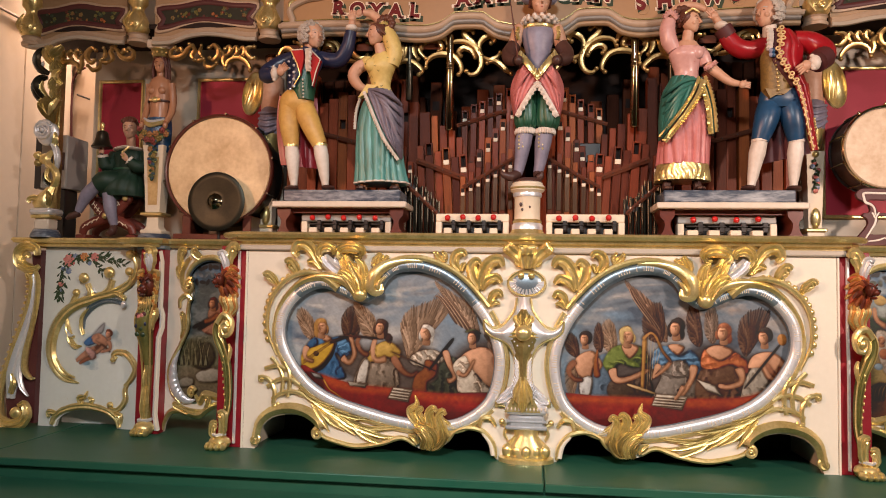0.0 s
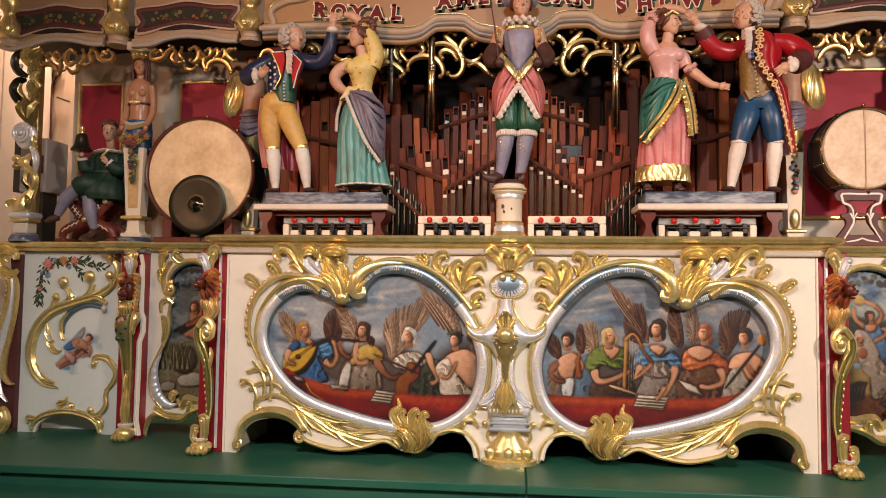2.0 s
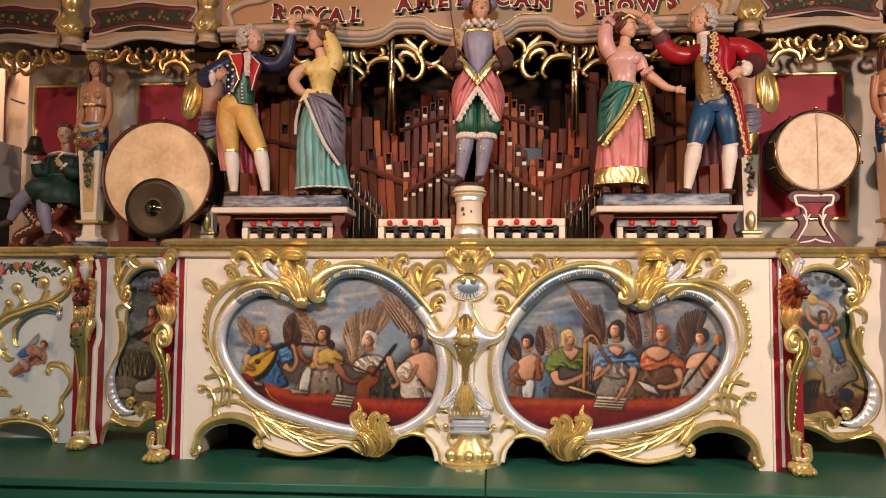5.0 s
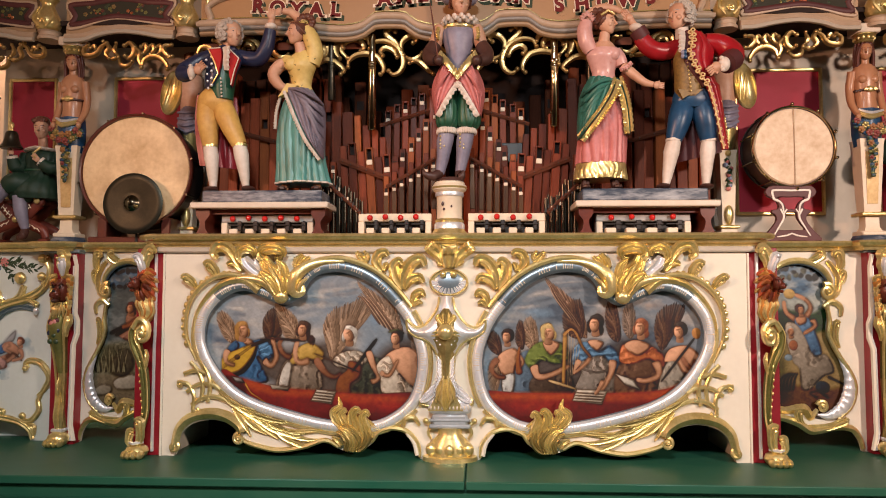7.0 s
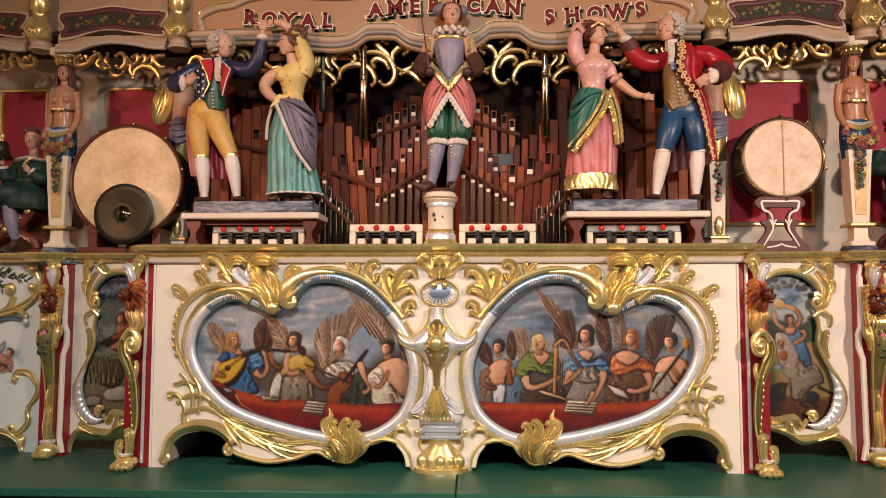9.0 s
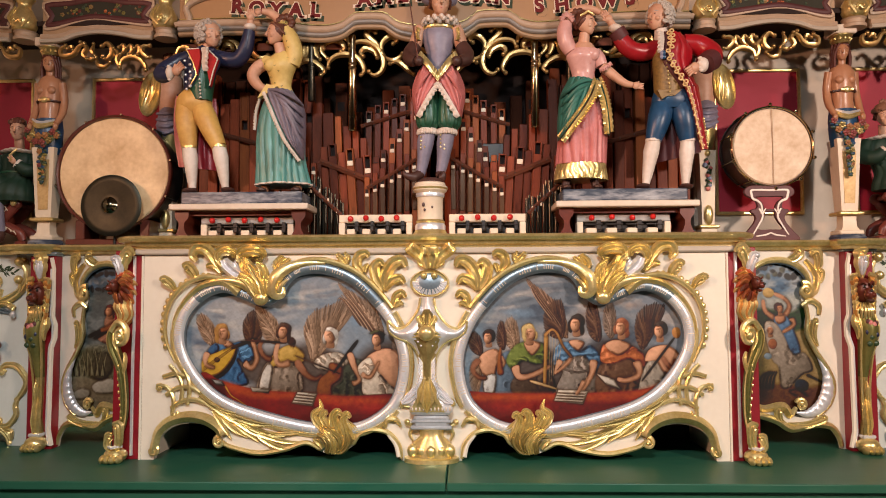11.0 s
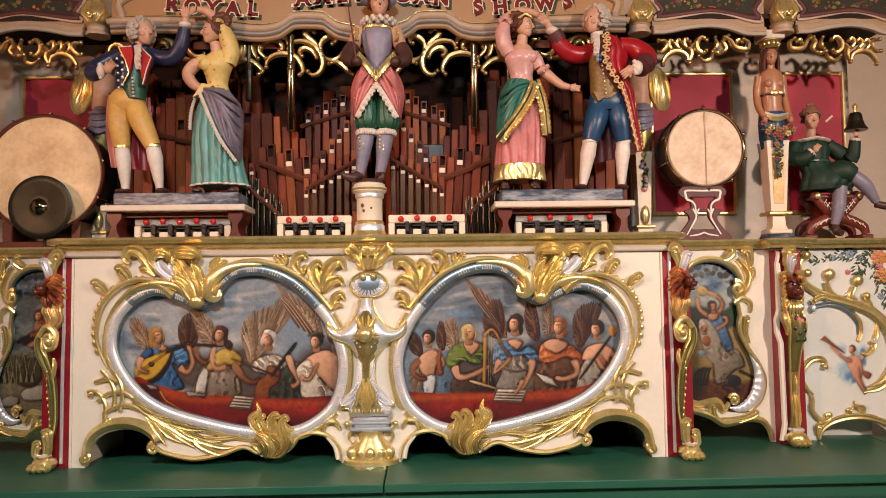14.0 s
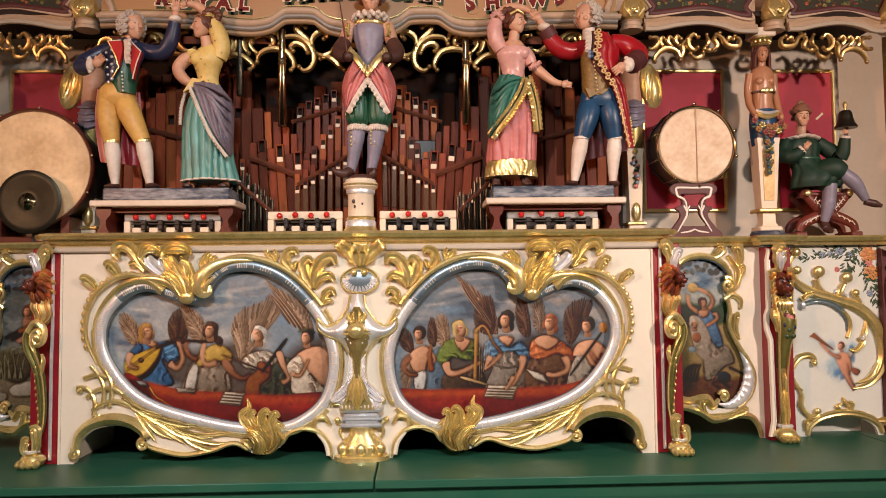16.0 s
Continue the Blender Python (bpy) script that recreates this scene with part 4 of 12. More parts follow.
c.finish(0.65, 0.065)
c.board("painting", 0.03, front, "oil painting of winged musicians behind a red draped parapet", grown(rim, (-0.66, 0.52)))

# ---- east canvas: horn, harp, singers and a flute
c = Canvas(0.08, 1.22, 0.10, 0.93, 0.0021, K(118, 128, 138), 9)
c.map = (-2.0747, 2.123, 0.002605, 0.002613)
c.clouds(K(148, 148, 148), 0.04, 3.2, 44, 0.75, 2.4)
c.clouds(K(70, 82, 98), 0.06, 4, 58, 0.8, 2.2)
c.clouds(K(182, 172, 164), 0.18, 6, 61, 0.55, 2.6)
for u, w, rx, rz, tilt in ((960, 520, 0.11, 0.014, 12), (930, 545, 0.10, 0.014, 6), (900, 570, 0.07, 0.014, 0), (1080, 545, 0.09, 0.016, -8), (1150, 530, 0.10, 0.014, -6), (1010, 500, 0.09, 0.010, 4)):
    c.blob(*c.at(u, w), rx, rz, K(190, 182, 174), tilt, 0.95, 0.9, 0.1, 0.7, 0.3)
    c.blob(*c.at(u + 6, w + 11), rx * 0.9, rz * 0.9, K(74, 82, 94), tilt, 0.95, 0.9, 0.1, 0.6, 0.2)
for u, w, rx, rz, col, al in ((950, 555, 0.10, 0.03, K(126, 152, 174), 0.8), (905, 560, 0.10, 0.03, K(178, 174, 168), 0.7), (880, 590, 0.05, 0.06, K(128, 150, 166), 0.7), (1010, 510, 0.16, 0.04, K(92, 100, 110), 0.7), (1085, 560, 0.10, 0.05, K(172, 150, 136), 0.6), (1150, 540, 0.10, 0.03, K(180, 160, 146), 0.7), (865, 650, 0.05, 0.08, K(132, 156, 172), 0.8), (1225, 560, 0.05, 0.05, K(156, 148, 142), 0.6)):
    c.blob(*c.at(u, w), rx, rz, col, 0, 0.9, 0.7, 0.15, al, 0.2)
c.patch([(925, 700), (935, 640), (1000, 620), (1060, 640), (1100, 600), (1160, 610), (1240, 640), (1240, 705)], K(70, 55, 47), 0.05, 0.1, alpha=0.82, dark=0)
c.wing([(884, 630), (868, 620), (862, 600), (872, 588), (884, 598), (888, 620)], DARK_FEATHER, 75)
c.wing([(884, 640), (870, 640), (864, 660), (868, 690), (880, 694), (886, 664)], TAN_FEATHER, 90)
c.wing([(946, 622), (928, 606), (926, 578), (938, 562), (950, 574), (954, 606)], TAN_FEATHER, 75)
c.wing([(926, 620), (914, 606), (916, 578), (924, 570), (930, 596)], DARK_FEATHER, 75)
c.wing([(1038, 600), (1014, 568), (994, 536), (968, 496), (1000, 518), (1022, 540), (1036, 566)], K(150, 118, 96), 60)
c.wing([(1030, 600), (1004, 590), (998, 560), (1012, 536), (1030, 534), (1036, 570)], DARK_FEATHER, 60)
c.wing([(1094, 606), (1078, 590), (1074, 556), (1084, 528), (1094, 548), (1100, 590)], DARK_FEATHER, 80)
c.wing([(1116, 600), (1104, 580), (1106, 548), (1118, 536), (1126, 556), (1124, 590)], GREY_FEATHER, 80)
c.wing([(1172, 620), (1160, 592), (1166, 556), (1190, 540), (1212, 544), (1206, 566), (1186, 600)], DARK_FEATHER, 75)
for k in range(6):
    c.limb([(1030 - 4 * k, 578 - 3 * k), (1008 - 5 * k, 546 - 4 * k), (984 - 2 * k, 514 - 2 * k)], 1.3, 0.5, K(186, 156, 128) if k % 2 else K(96, 70, 56), 0.0)
# boy with a horn
c.patch([(914, 640), (936, 622), (950, 650), (948, 698), (908, 698)], K(92, 112, 130), fold=0.6, turn=84, freq=420)
c.patch([(880, 642), (888, 626), (910, 618), (922, 630), (914, 650), (908, 668), (892, 668)], ROSY, shade=0.6)
c.patch([(890, 670), (912, 664), (908, 698), (892, 698)], K(196, 196, 192), fold=0.6, turn=88, freq=520)
c.limb([(880, 638), (870, 654), (880, 668), (894, 670)], 5.0, 3.4, BROWNISH)
c.limb([(918, 632), (926, 642), (920, 652)], 4.4, 3.0, ROSY)
c.limb([(920, 618), (918, 640), (920, 662)], 1.6, 5.4, K(150, 88, 42))
c.head(899, 597, ROSY, K(52, 36, 28), 15, 0, 0, 1)
# harpist in green
c.patch([(946, 668), (1006, 660), (1012, 698), (944, 698)], K(72, 56, 44), fold=0.6, turn=70, freq=330)
c.patch([(930, 640), (942, 616), (962, 606), (1000, 610), (1008, 636), (984, 646), (960, 640), (944, 656)], K(104, 118, 52), fold=0.6, turn=-30, freq=420)
c.patch([(962, 608), (980, 604), (992, 612), (976, 630)], ROSY)
c.limb([(946, 650), (954, 668), (978, 664), (1006, 650)], 7.4, 3.6, ROSY)
c.head(972, 590, ROSY, K(192, 164, 104), 17.5, 8, 0.1, -1)
# woman in a blue shawl
c.patch([(1026, 642), (1050, 630), (1082, 636), (1092, 664), (1086, 698), (1020, 698), (1030, 660)], K(132, 122, 112), fold=0.7, turn=86, freq=330)
c.limb([(1032, 654), (1058, 660), (1082, 654)], 1.6, 1.6, K(92, 82, 74), 0.0)
c.patch([(1014, 646), (1018, 616), (1040, 606), (1060, 622), (1082, 612), (1102, 640), (1092, 656), (1070, 632), (1052, 632), (1032, 640)], K(80, 118, 150), fold=0.5, turn=20, freq=420)
c.patch([(1042, 606), (1056, 602), (1070, 608), (1058, 622)], ROSY)
c.limb([(1086, 640), (1082, 662), (1066, 690)], 6.6, 3.6, ROSY)
c.limb([(1026, 640), (1018, 660), (1036, 646), (1046, 634)], 5.4, 3.0, ROSY)
c.head(1056, 574, ROSY, K(46, 34, 28), 18.5, 0, 0.25, 1)
# harp before them
c.limb([(1002, 594), (1000, 640), (998, 682)], 3.6, 3.0, K(184, 136, 72))
c.limb([(1000, 594), (1012, 584), (1022, 592), (1032, 614), (1046, 632)], 2.8, 2.2, K(170, 120, 62))
c.limb([(976, 676), (1016, 688)], 2.4, 2.4, K(206, 174, 124))
for k in range(5):
    c.limb([(1008 + 5 * k, 594 + 6 * k), (1006 + 4 * k, 676 - 8 * k)], 0.3, 0.3, K(196, 170, 130), 0.0)
# woman in orange
c.patch([(1102, 640), (1160, 640), (1168, 698), (1092, 698)], K(92, 64, 46), fold=0.6, turn=80, freq=330)
c.patch([(1098, 640), (1104, 610), (1128, 626), (1150, 612), (1178, 632), (1174, 654), (1150, 636), (1122, 644)], K(172, 96, 54), fold=0.5, turn=15, freq=420)
c.patch([(1106, 612), (1124, 602), (1148, 608), (1150, 618), (1128, 630)], ROSY, shade=0.5)
c.limb([(1162, 642), (1166, 664), (1144, 674), (1128, 672)], 7.4, 3.6, ROSY)
c.patch([(1090, 662), (1122, 672), (1136, 692), (1108, 682)], K(200, 192, 178), sharp=True)
c.head(1136, 580, ROSY, K(146, 84, 52), 18, 0, 0.1, 1)
# flute player at the end
c.patch([(1164, 698), (1176, 650), (1196, 630), (1212, 650), (1200, 690)], K(156, 148, 134), fold=0.6, turn=-60, freq=420)
c.patch([(1176, 640), (1186, 618), (1216, 612), (1238, 630), (1236, 660), (1210, 660), (1196, 640)], ROSY, shade=0.6)
c.limb([(1232, 640), (1222, 652), (1208, 634)], 5.6, 3.2, BROWNISH)
c.limb([(1176, 668), (1224, 606)], 1.2, 1.4, K(46, 32, 26))
c.blob(*c.at(1233, 590), 0.022, 0.028, K(186, 126, 66), 10)
c.head(1204, 586, ROSY, K(48, 36, 30), 17, 10, 0, 1)
# red parapet and a sheet of music
c.patch([(840, 700), (920, 697), (1010, 697), (1110, 695), (1170, 690), (1215, 676), (1260, 660), (1260, 780), (840, 780)], K(116, 24, 20), 0.004, 0.5, 0.05, 5, 30, 0.4, 1.0, 0.0)
c.patch([(845, 700), (920, 697), (1010, 697), (1110, 695), (1170, 690), (1210, 678), (1200, 700), (1110, 712), (1000, 710), (880, 710)], K(186, 80, 36), 0.024, 0.1, 0.0, 5, 60, 1.0, 0.8, 0.0)
c.patch([(900, 716), (960, 712), (1020, 722), (960, 734)], K(176, 56, 32), 0.04, 0.1, 0, 5, 60, 1, 0.6, 0.0)
c.patch([(1014, 710), (1022, 690), (1076, 692), (1066, 717)], K(204, 194, 176), sharp=True)
for k in range(4):
    c.limb([(1024 - k, 696 + 5 * k), (1066 - k, 698 + 5 * k)], 0.7, 0.7, K(96, 86, 74), 0.0)
c.limb([(1068, 676), (1060, 690), (1054, 698)], 4.0, 2.4, ROSY)
c.glaze(0.24, 0.44, K(64, 40, 28), 0.22)
c.finish(0.65, 0.065)
c.board("painting", 0.03, front, "oil painting of robed winged musicians with a harp", grown(mirror_x(rim), (0.66, 0.52)))


def both(name, shape, parent, label=""):
    part(name, shape, parent, label)
    part(name, shape.mirrored(), parent, label)


# framed rims: ribbed silver with a gilt lip outside
smooth_rim = [p + Vector((0, -0.006, 0)) for p in spline(RIM, 12, True)]
n_rim = len(smooth_rim)
both("silver_rim", Shape().tube(smooth_rim[38:16 * 12 + 4], 0.0250, SILVER, 10, 0.75), front, "silver leafed frame with painted hatching")
# same rim where it faces down: shade given as a darker blue-grey
both("steel_rim", Shape().tube(smooth_rim[16 * 12 + 2:] + smooth_rim[:40], 0.0246, STEEL_BLUE, 10, 0.75), front, "upper frame, its shade put into a blue-grey colour, with painted hatching")
inner = Shape()
for i, p in enumerate(smooth_rim):
    q = smooth_rim[(i + 1) % len(smooth_rim)]
    t = (q - p).normalized()
    nrm = Vector((t.z, 0, -t.x))
    if nrm.dot(Vector((-0.66, 0, 0.52)) - p) < 0:
        nrm = -nrm
    if (i // 5) % 2 == 0 or i % 7 == 0:
        ln = 0.012 + 0.006 * ((i * 7) % 3)
        inner.tube([p + Vector((0, -0.0188, 0)) - nrm * (ln - 0.008), p + Vector((0, -0.0170, 0)) + nrm * 0.012], [0.0013, 0.0022], IVORY, 5, 0.8)
for half_rim in (inner, inner.mirrored()):
    tagged(part("hatching", half_rim, front, "white hatched strokes on the frame"), kind="stuff")
both("blue_bead", Shape().tube([p + Vector((0, 0.006, 0)) + (Vector((-0.66, 0, 0.52)) - p).normalized() * 0.024 for p in smooth_rim], 0.006, STEEL_BLUE, 6, 1.0, closed=True), front)


def ring_part(i0, i1, out, y=-0.01):
    """A stretch of the painting's rim, set outwards."""
    pts = []
    for i in range(i0, i1):
        p, q = rim[i % len(rim)], rim[(i + 1) % len(rim)]
        t = (q - p).normalized()
        pts.append(Vector((p.x + t.z * -out, y, p.z + t.x * out)))
    return pts


s = Shape()
s.tube(ring_part(16 * 8, 21 * 8, -0.036, -0.016), [0.012, 0.015, 0.015, 0.018], GOLD, 8, 1.2)
s.tube(ring_part(4 * 8 + 4, 13 * 8, -0.032, -0.008), 0.009, GOLD, 6, 1.0)
s.tube(ring_part(13 * 8, 16 * 8, -0.034, -0.014), [0.009, 0.013], GOLD, 6, 1.0)
both("gilt_lip", s, front)

# outer gilt band with scalloped beads
band = spline([V(-0.985, 0.845, -0.02), V(-1.06, 0.85, -0.02), V(-1.14, 0.825, -0.02), V(-1.21, 0.76, -0.02), V(-1.245, 0.67, -0.02), V(-1.245, 0.56, -0.015), V(-1.20, 0.45, -0.01)], 6)
s = Shape().tube(band, [0.012, 0.015, 0.013, 0.011, 0.009, 0.006], GOLD, 8, 1.2)
for i in range(4, len(band) - 3, 2):
    p = band[i]
    q = Vector((p.x - 0.012, -0.012, p.z + 0.004))
    s.ball(q, (0.014, 0.010, 0.016), GOLD, 7, 5)
s.plume((-1.10, 0.83), (-1.135, 0.895), 0.1, 0.06, GOLD, 3)
s.plume((-1.20, 0.78), (-1.245, 0.835), 0.1, 0.05, GOLD, 3)
both("scalloped_band", s, front)
both("inner_band", Shape().tube(spline([V(-0.90, 0.775, -0.02), V(-0.97, 0.825, -0.025), V(-1.07, 0.812, -0.02), V(-1.15, 0.745, -0.015), V(-1.205, 0.65, -0.01), V(-1.215, 0.55, -0.008)], 6), [0.02, 0.016, 0.012, 0.01, 0.007], GOLD, 8, 1.0, flute=0.1), front)

# crest of three curling leaves over each painting
s = Shape().leaf(((-0.796, 0.735, 0.000), (-0.782, 0.786, 0.016), (-0.807, 0.842, 0.020), (-0.855, 0.887, 0.018), (-0.875, 0.928, 0.014), (-0.879, 0.945, 0.010)), [0.046, 0.068, 0.078, 0.07, 0.056, 0.044], GOLD, -0.026, 0.0, 4, 0.30, 0.22)
s.leaf(((-0.773, 0.794, 0.010), (-0.776, 0.851, 0.018), (-0.787, 0.891, 0.020), (-0.811, 0.917, 0.024)), [0.04, 0.056, 0.046, 0.012], GOLD, -0.030, 0.0, 3)
s.leaf(((-0.793, 0.738, 0.008), (-0.817, 0.788, 0.016), (-0.848, 0.832, 0.020), (-0.883, 0.852, 0.020), (-0.873, 0.833, 0.014)), [0.036, 0.05, 0.05, 0.042, 0.018], GOLD, -0.034, 0.0, 3)
s.leaf(((-0.783, 0.766, 0.014), (-0.798, 0.824, 0.020), (-0.831, 0.874, 0.022), (-0.855, 0.909, 0.014)), [0.018, 0.03, 0.028, 0.008], GOLD, -0.040, 0.0, 2)
s.leaf(((-0.888, 0.934, 0.000), (-0.885, 0.961, 0.018), (-0.851, 0.972, 0.030), (-0.809, 0.970, 0.030), (-0.784, 0.955, 0.020), (-0.784, 0.934, 0.008)), [0.03, 0.05, 0.06, 0.058, 0.048, 0.022], GOLD, -0.034, 0.0, 3)
s.leaf(((-0.872, 0.924, 0.010), (-0.892, 0.934, 0.014), (-0.894, 0.960, 0.010)), [0.022, 0.04, 0.018], GOLD, -0.036, 0.0, 2)
s.leaf(((-0.820, 0.928, 0.006), (-0.797, 0.924, 0.014), (-0.786, 0.940, 0.014)), [0.016, 0.03, 0.014], OLD_GOLD, -0.034, 0.0, 2)
s.ball((-0.792, -0.034, 0.748), (0.036, 0.028, 0.034), GOLD, 14, 8)
both("crest_leaf", s, front, "gilt acanthus leaf with a rolled tip")
s = Shape().leaf(((-0.866, 0.842, 0.000), (-0.912, 0.864, 0.010), (-0.954, 0.901, 0.014), (-0.972, 0.929, 0.012)), [0.03, 0.056, 0.062, 0.044], SILVER, -0.022, 0.0, 2)
s.leaf(((-0.894, 0.887, 0.000), (-0.912, 0.905, 0.010), (-0.918, 0.924, 0.010)), [0.018, 0.032, 0.012], SILVER, -0.020, 0.0, 2)
both("crest_leaf", s, front, "silver acanthus leaf")
s = Shape().leaf(((-0.975, 0.905, 0.004), (-0.994, 0.934, 0.014), (-0.984, 0.963, 0.022), (-0.955, 0.974, 0.026), (-0.924, 0.961, 0.020), (-0.922, 0.937, 0.010)), [0.018, 0.04, 0.052, 0.052, 0.042, 0.02], GOLD, -0.026, 0.0, 3)
s.leaf(((-0.964, 0.887, 0.006), (-0.986, 0.913, 0.010), (-0.996, 0.938, 0.010)), [0.012, 0.026, 0.014], GOLD, -0.030, 0.0, 2)
both("crest_leaf", s, front)
s = Shape().leaf(((-0.985, 0.870), (-1.012, 0.925, 0.012), (-1.050, 0.975, 0.02), (-1.098, 0.985, 0.02), (-1.118, 0.950, 0.014), (-1.100, 0.925, 0.01)), [0.026, 0.050, 0.056, 0.056, 0.044, 0.026], GOLD, -0.018, 0.0, 2)
s.leaf(((-0.988, 0.870), (-1.020, 0.905, 0.01), (-1.055, 0.900, 0.008)), [0.024, 0.044, 0.02], GOLD, -0.018, 0.0, 2, lobes=3)
both("crest_leaf", s, front)
s = Shape().tube(spline([V(-0.815, 0.745, -0.03), V(-0.840, 0.790, -0.032), V(-0.889, 0.822, -0.03), V(-0.948, 0.833, -0.026), V(-1.006, 0.830, -0.022), V(-1.035, 0.812, -0.018)], 5), [0.012, 0.022, 0.024, 0.021, 0.016, 0.010], GOLD, 10, 0.9)
both("frame_bulge", s, front)
s = Shape().tube(spline([V(-0.690, 0.800, -0.034), V(-0.690, 0.770, -0.036), V(-0.715, 0.760, -0.036), V(-0.735, 0.785, -0.038), V(-0.722, 0.845, -0.038), V(-0.670, 0.890, -0.032), V(-0.591, 0.912, -0.024), V(-0.495, 0.914, -0.018)], 6), [0.010, 0.016, 0.020, 0.026, 0.030, 0.024, 0.014, 0.010], GOLD, 12, 0.9, flute=0.10, lobes=5)
s.tube(spline([V(-0.668, 0.835, -0.04), V(-0.690, 0.815, -0.046), V(-0.705, 0.785, -0.046), V(-0.690, 0.765, -0.04)], 4), [0.005, 0.010, 0.012, 0.006], GOLD, 8)
s.leaf(((-0.712, 0.868), (-0.718, 0.905, 0.01), (-0.692, 0.945, 0.01)), [0.035, 0.055, 0.03], GOLD, -0.012, 0.0, 3, lobes=4)
s.leaf(((-0.690, 0.885), (-0.680, 0.915, 0.01), (-0.660, 0.935, 0.01)), [0.025, 0.035, 0.015], GOLD, -0.012, 0.0, 2, lobes=3)
both("frame_scroll", s, front)
for pts, wid, rl in ((((-0.392, 0.905), (-0.415, 0.925), (-0.430, 0.945)), [0.030, 0.034, 0.022], 0.006),
                     (((-0.405, 0.905), (-0.388, 0.935), (-0.395, 0.950)), [0.020, 0.024, 0.014], 0.005),
                     (((-0.318, 0.868), (-0.345, 0.905, 0.01), (-0.335, 0.945, 0.014), (-0.305, 0.955, 0.014), (-0.290, 0.938, 0.01)), [0.024, 0.042, 0.040, 0.034, 0.018], 0.0),
                     (((-0.310, 0.868), (-0.302, 0.895), (-0.290, 0.905)), [0.016, 0.026, 0.012], 0.0),
                     (((-0.222, 0.785), (-0.252, 0.835, 0.012), (-0.262, 0.890, 0.016), (-0.240, 0.915, 0.016), (-0.220, 0.900, 0.01)), [0.030, 0.048, 0.044, 0.036, 0.018], 0.0),
                     (((-0.220, 0.785), (-0.212, 0.850, 0.014), (-0.178, 0.908, 0.018), (-0.135, 0.922, 0.018), (-0.116, 0.892, 0.012)), [0.030, 0.050, 0.050, 0.044, 0.022], 0.0),
                     (((-0.215, 0.785), (-0.185, 0.826, 0.012), (-0.145, 0.840, 0.014), (-0.122, 0.815, 0.01)), [0.024, 0.040, 0.036, 0.018], 0.0),
                     (((-0.178, 0.705), (-0.165, 0.755, 0.01), (-0.135, 0.772, 0.012), (-0.117, 0.750, 0.008)), [0.020, 0.032, 0.030, 0.014], 0.0),
                     (((-0.172, 0.705), (-0.150, 0.725, 0.008), (-0.128, 0.718, 0.006)), [0.014, 0.024, 0.010], 0.0)):
    both("leaf", Shape().leaf(pts, [w * 1.15 for w in wid], GOLD, -0.016, rl, 2), front)

# open lattice beside the painting
s = Shape()
for pts in (((-1.285, 0.345), (-1.235, 0.335), (-1.205, 0.28), (-1.21, 0.215)), ((-1.225, 0.44), (-1.19, 0.40), (-1.165, 0.34), (-1.17, 0.26)), ((-1.16, 0.42), (-1.135, 0.37), (-1.13, 0.31), (-1.14, 0.255)), ((-1.255, 0.385), (-1.20, 0.40), (-1.15, 0.385)), ((-1.24, 0.30), (-1.185, 0.335), (-1.12, 0.335), (-1.08, 0.31)), ((-1.215, 0.24), (-1.17, 0.27), (-1.11, 0.28), (-1.045, 0.26))):
    s.tube(spline([V(x, z, -0.014) for x, z in pts], 5), [0.010, 0.011, 0.010], GOLD, 7, 0.9)
s.volute((-1.27, 0.333), 0.017, GOLD, 1.2, 1.0, 1, 0.4)
s.volute((-1.20, 0.21), 0.018, GOLD, 1.2, 1.0, -1, 0.4)
both("lattice", s, front, "open gilt lattice")

# long leaf spray under each painting
s = Shape()
for k in range(9):
    x0, z0 = -1.085 + 0.030 * k, 0.292 - 0.017 * k
    ln = 0.20 + 0.022 * (k % 4)
    dip = 0.075 + 0.012 * (k % 3)
    s.leaf(((x0, z0), (x0 + ln * 0.35, z0 - dip * 0.62, 0.010), (x0 + ln * 0.75, z0 - dip * 1.0, 0.008), (x0 + ln, z0 - dip * 1.02)), [0.014, 0.028, 0.022, 0.004], GOLD if k % 3 else OLD_GOLD, -0.012 - 0.001 * (k % 2), 0.0, 2, 0.4)
for x0, z0, x1, z1, x2, z2 in ((-1.02, 0.225, -0.97, 0.16, -0.93, 0.095), (-0.99, 0.205, -0.92, 0.145, -0.855, 0.105), (-0.93, 0.175, -0.86, 0.13, -0.80, 0.085)):
    s.leaf(((x0, z0), (x1, z1, 0.012), (x2, z2, 0.004)), [0.014, 0.030, 0.004], GOLD, -0.010, 0.0, 2)
s.leaf(((-0.86, 0.165), (-0.75, 0.125, 0.008), (-0.64, 0.125, 0.006), (-0.57, 0.140)), [0.012, 0.022, 0.018, 0.005], GOLD, -0.012, 0.0, 2)
both("leaf_spray", s, front)
s = Shape().leaf(((-0.494, 0.139, 0.000), (-0.525, 0.178, 0.010), (-0.539, 0.214, 0.012), (-0.509, 0.242, 0.008), (-0.519, 0.283, 0.000)), [0.034, 0.044, 0.04, 0.03, 0.004], GOLD, -0.020, 0.0, 3, 0.32, 0.24)
s.leaf(((-0.455, 0.123, 0.000), (-0.484, 0.174, 0.012), (-0.500, 0.205, 0.016), (-0.488, 0.226, 0.020), (-0.477, 0.214, 0.018)), [0.034, 0.042, 0.038, 0.028, 0.014], GOLD, -0.024, 0.0, 3, 0.32, 0.24)
s.leaf(((-0.376, 0.093, 0.000), (-0.393, 0.151, 0.014), (-0.404, 0.194, 0.018), (-0.387, 0.217, 0.022), (-0.370, 0.200, 0.018)), [0.05, 0.05, 0.04, 0.034, 0.016], GOLD, -0.022, 0.0, 3, 0.32, 0.24)
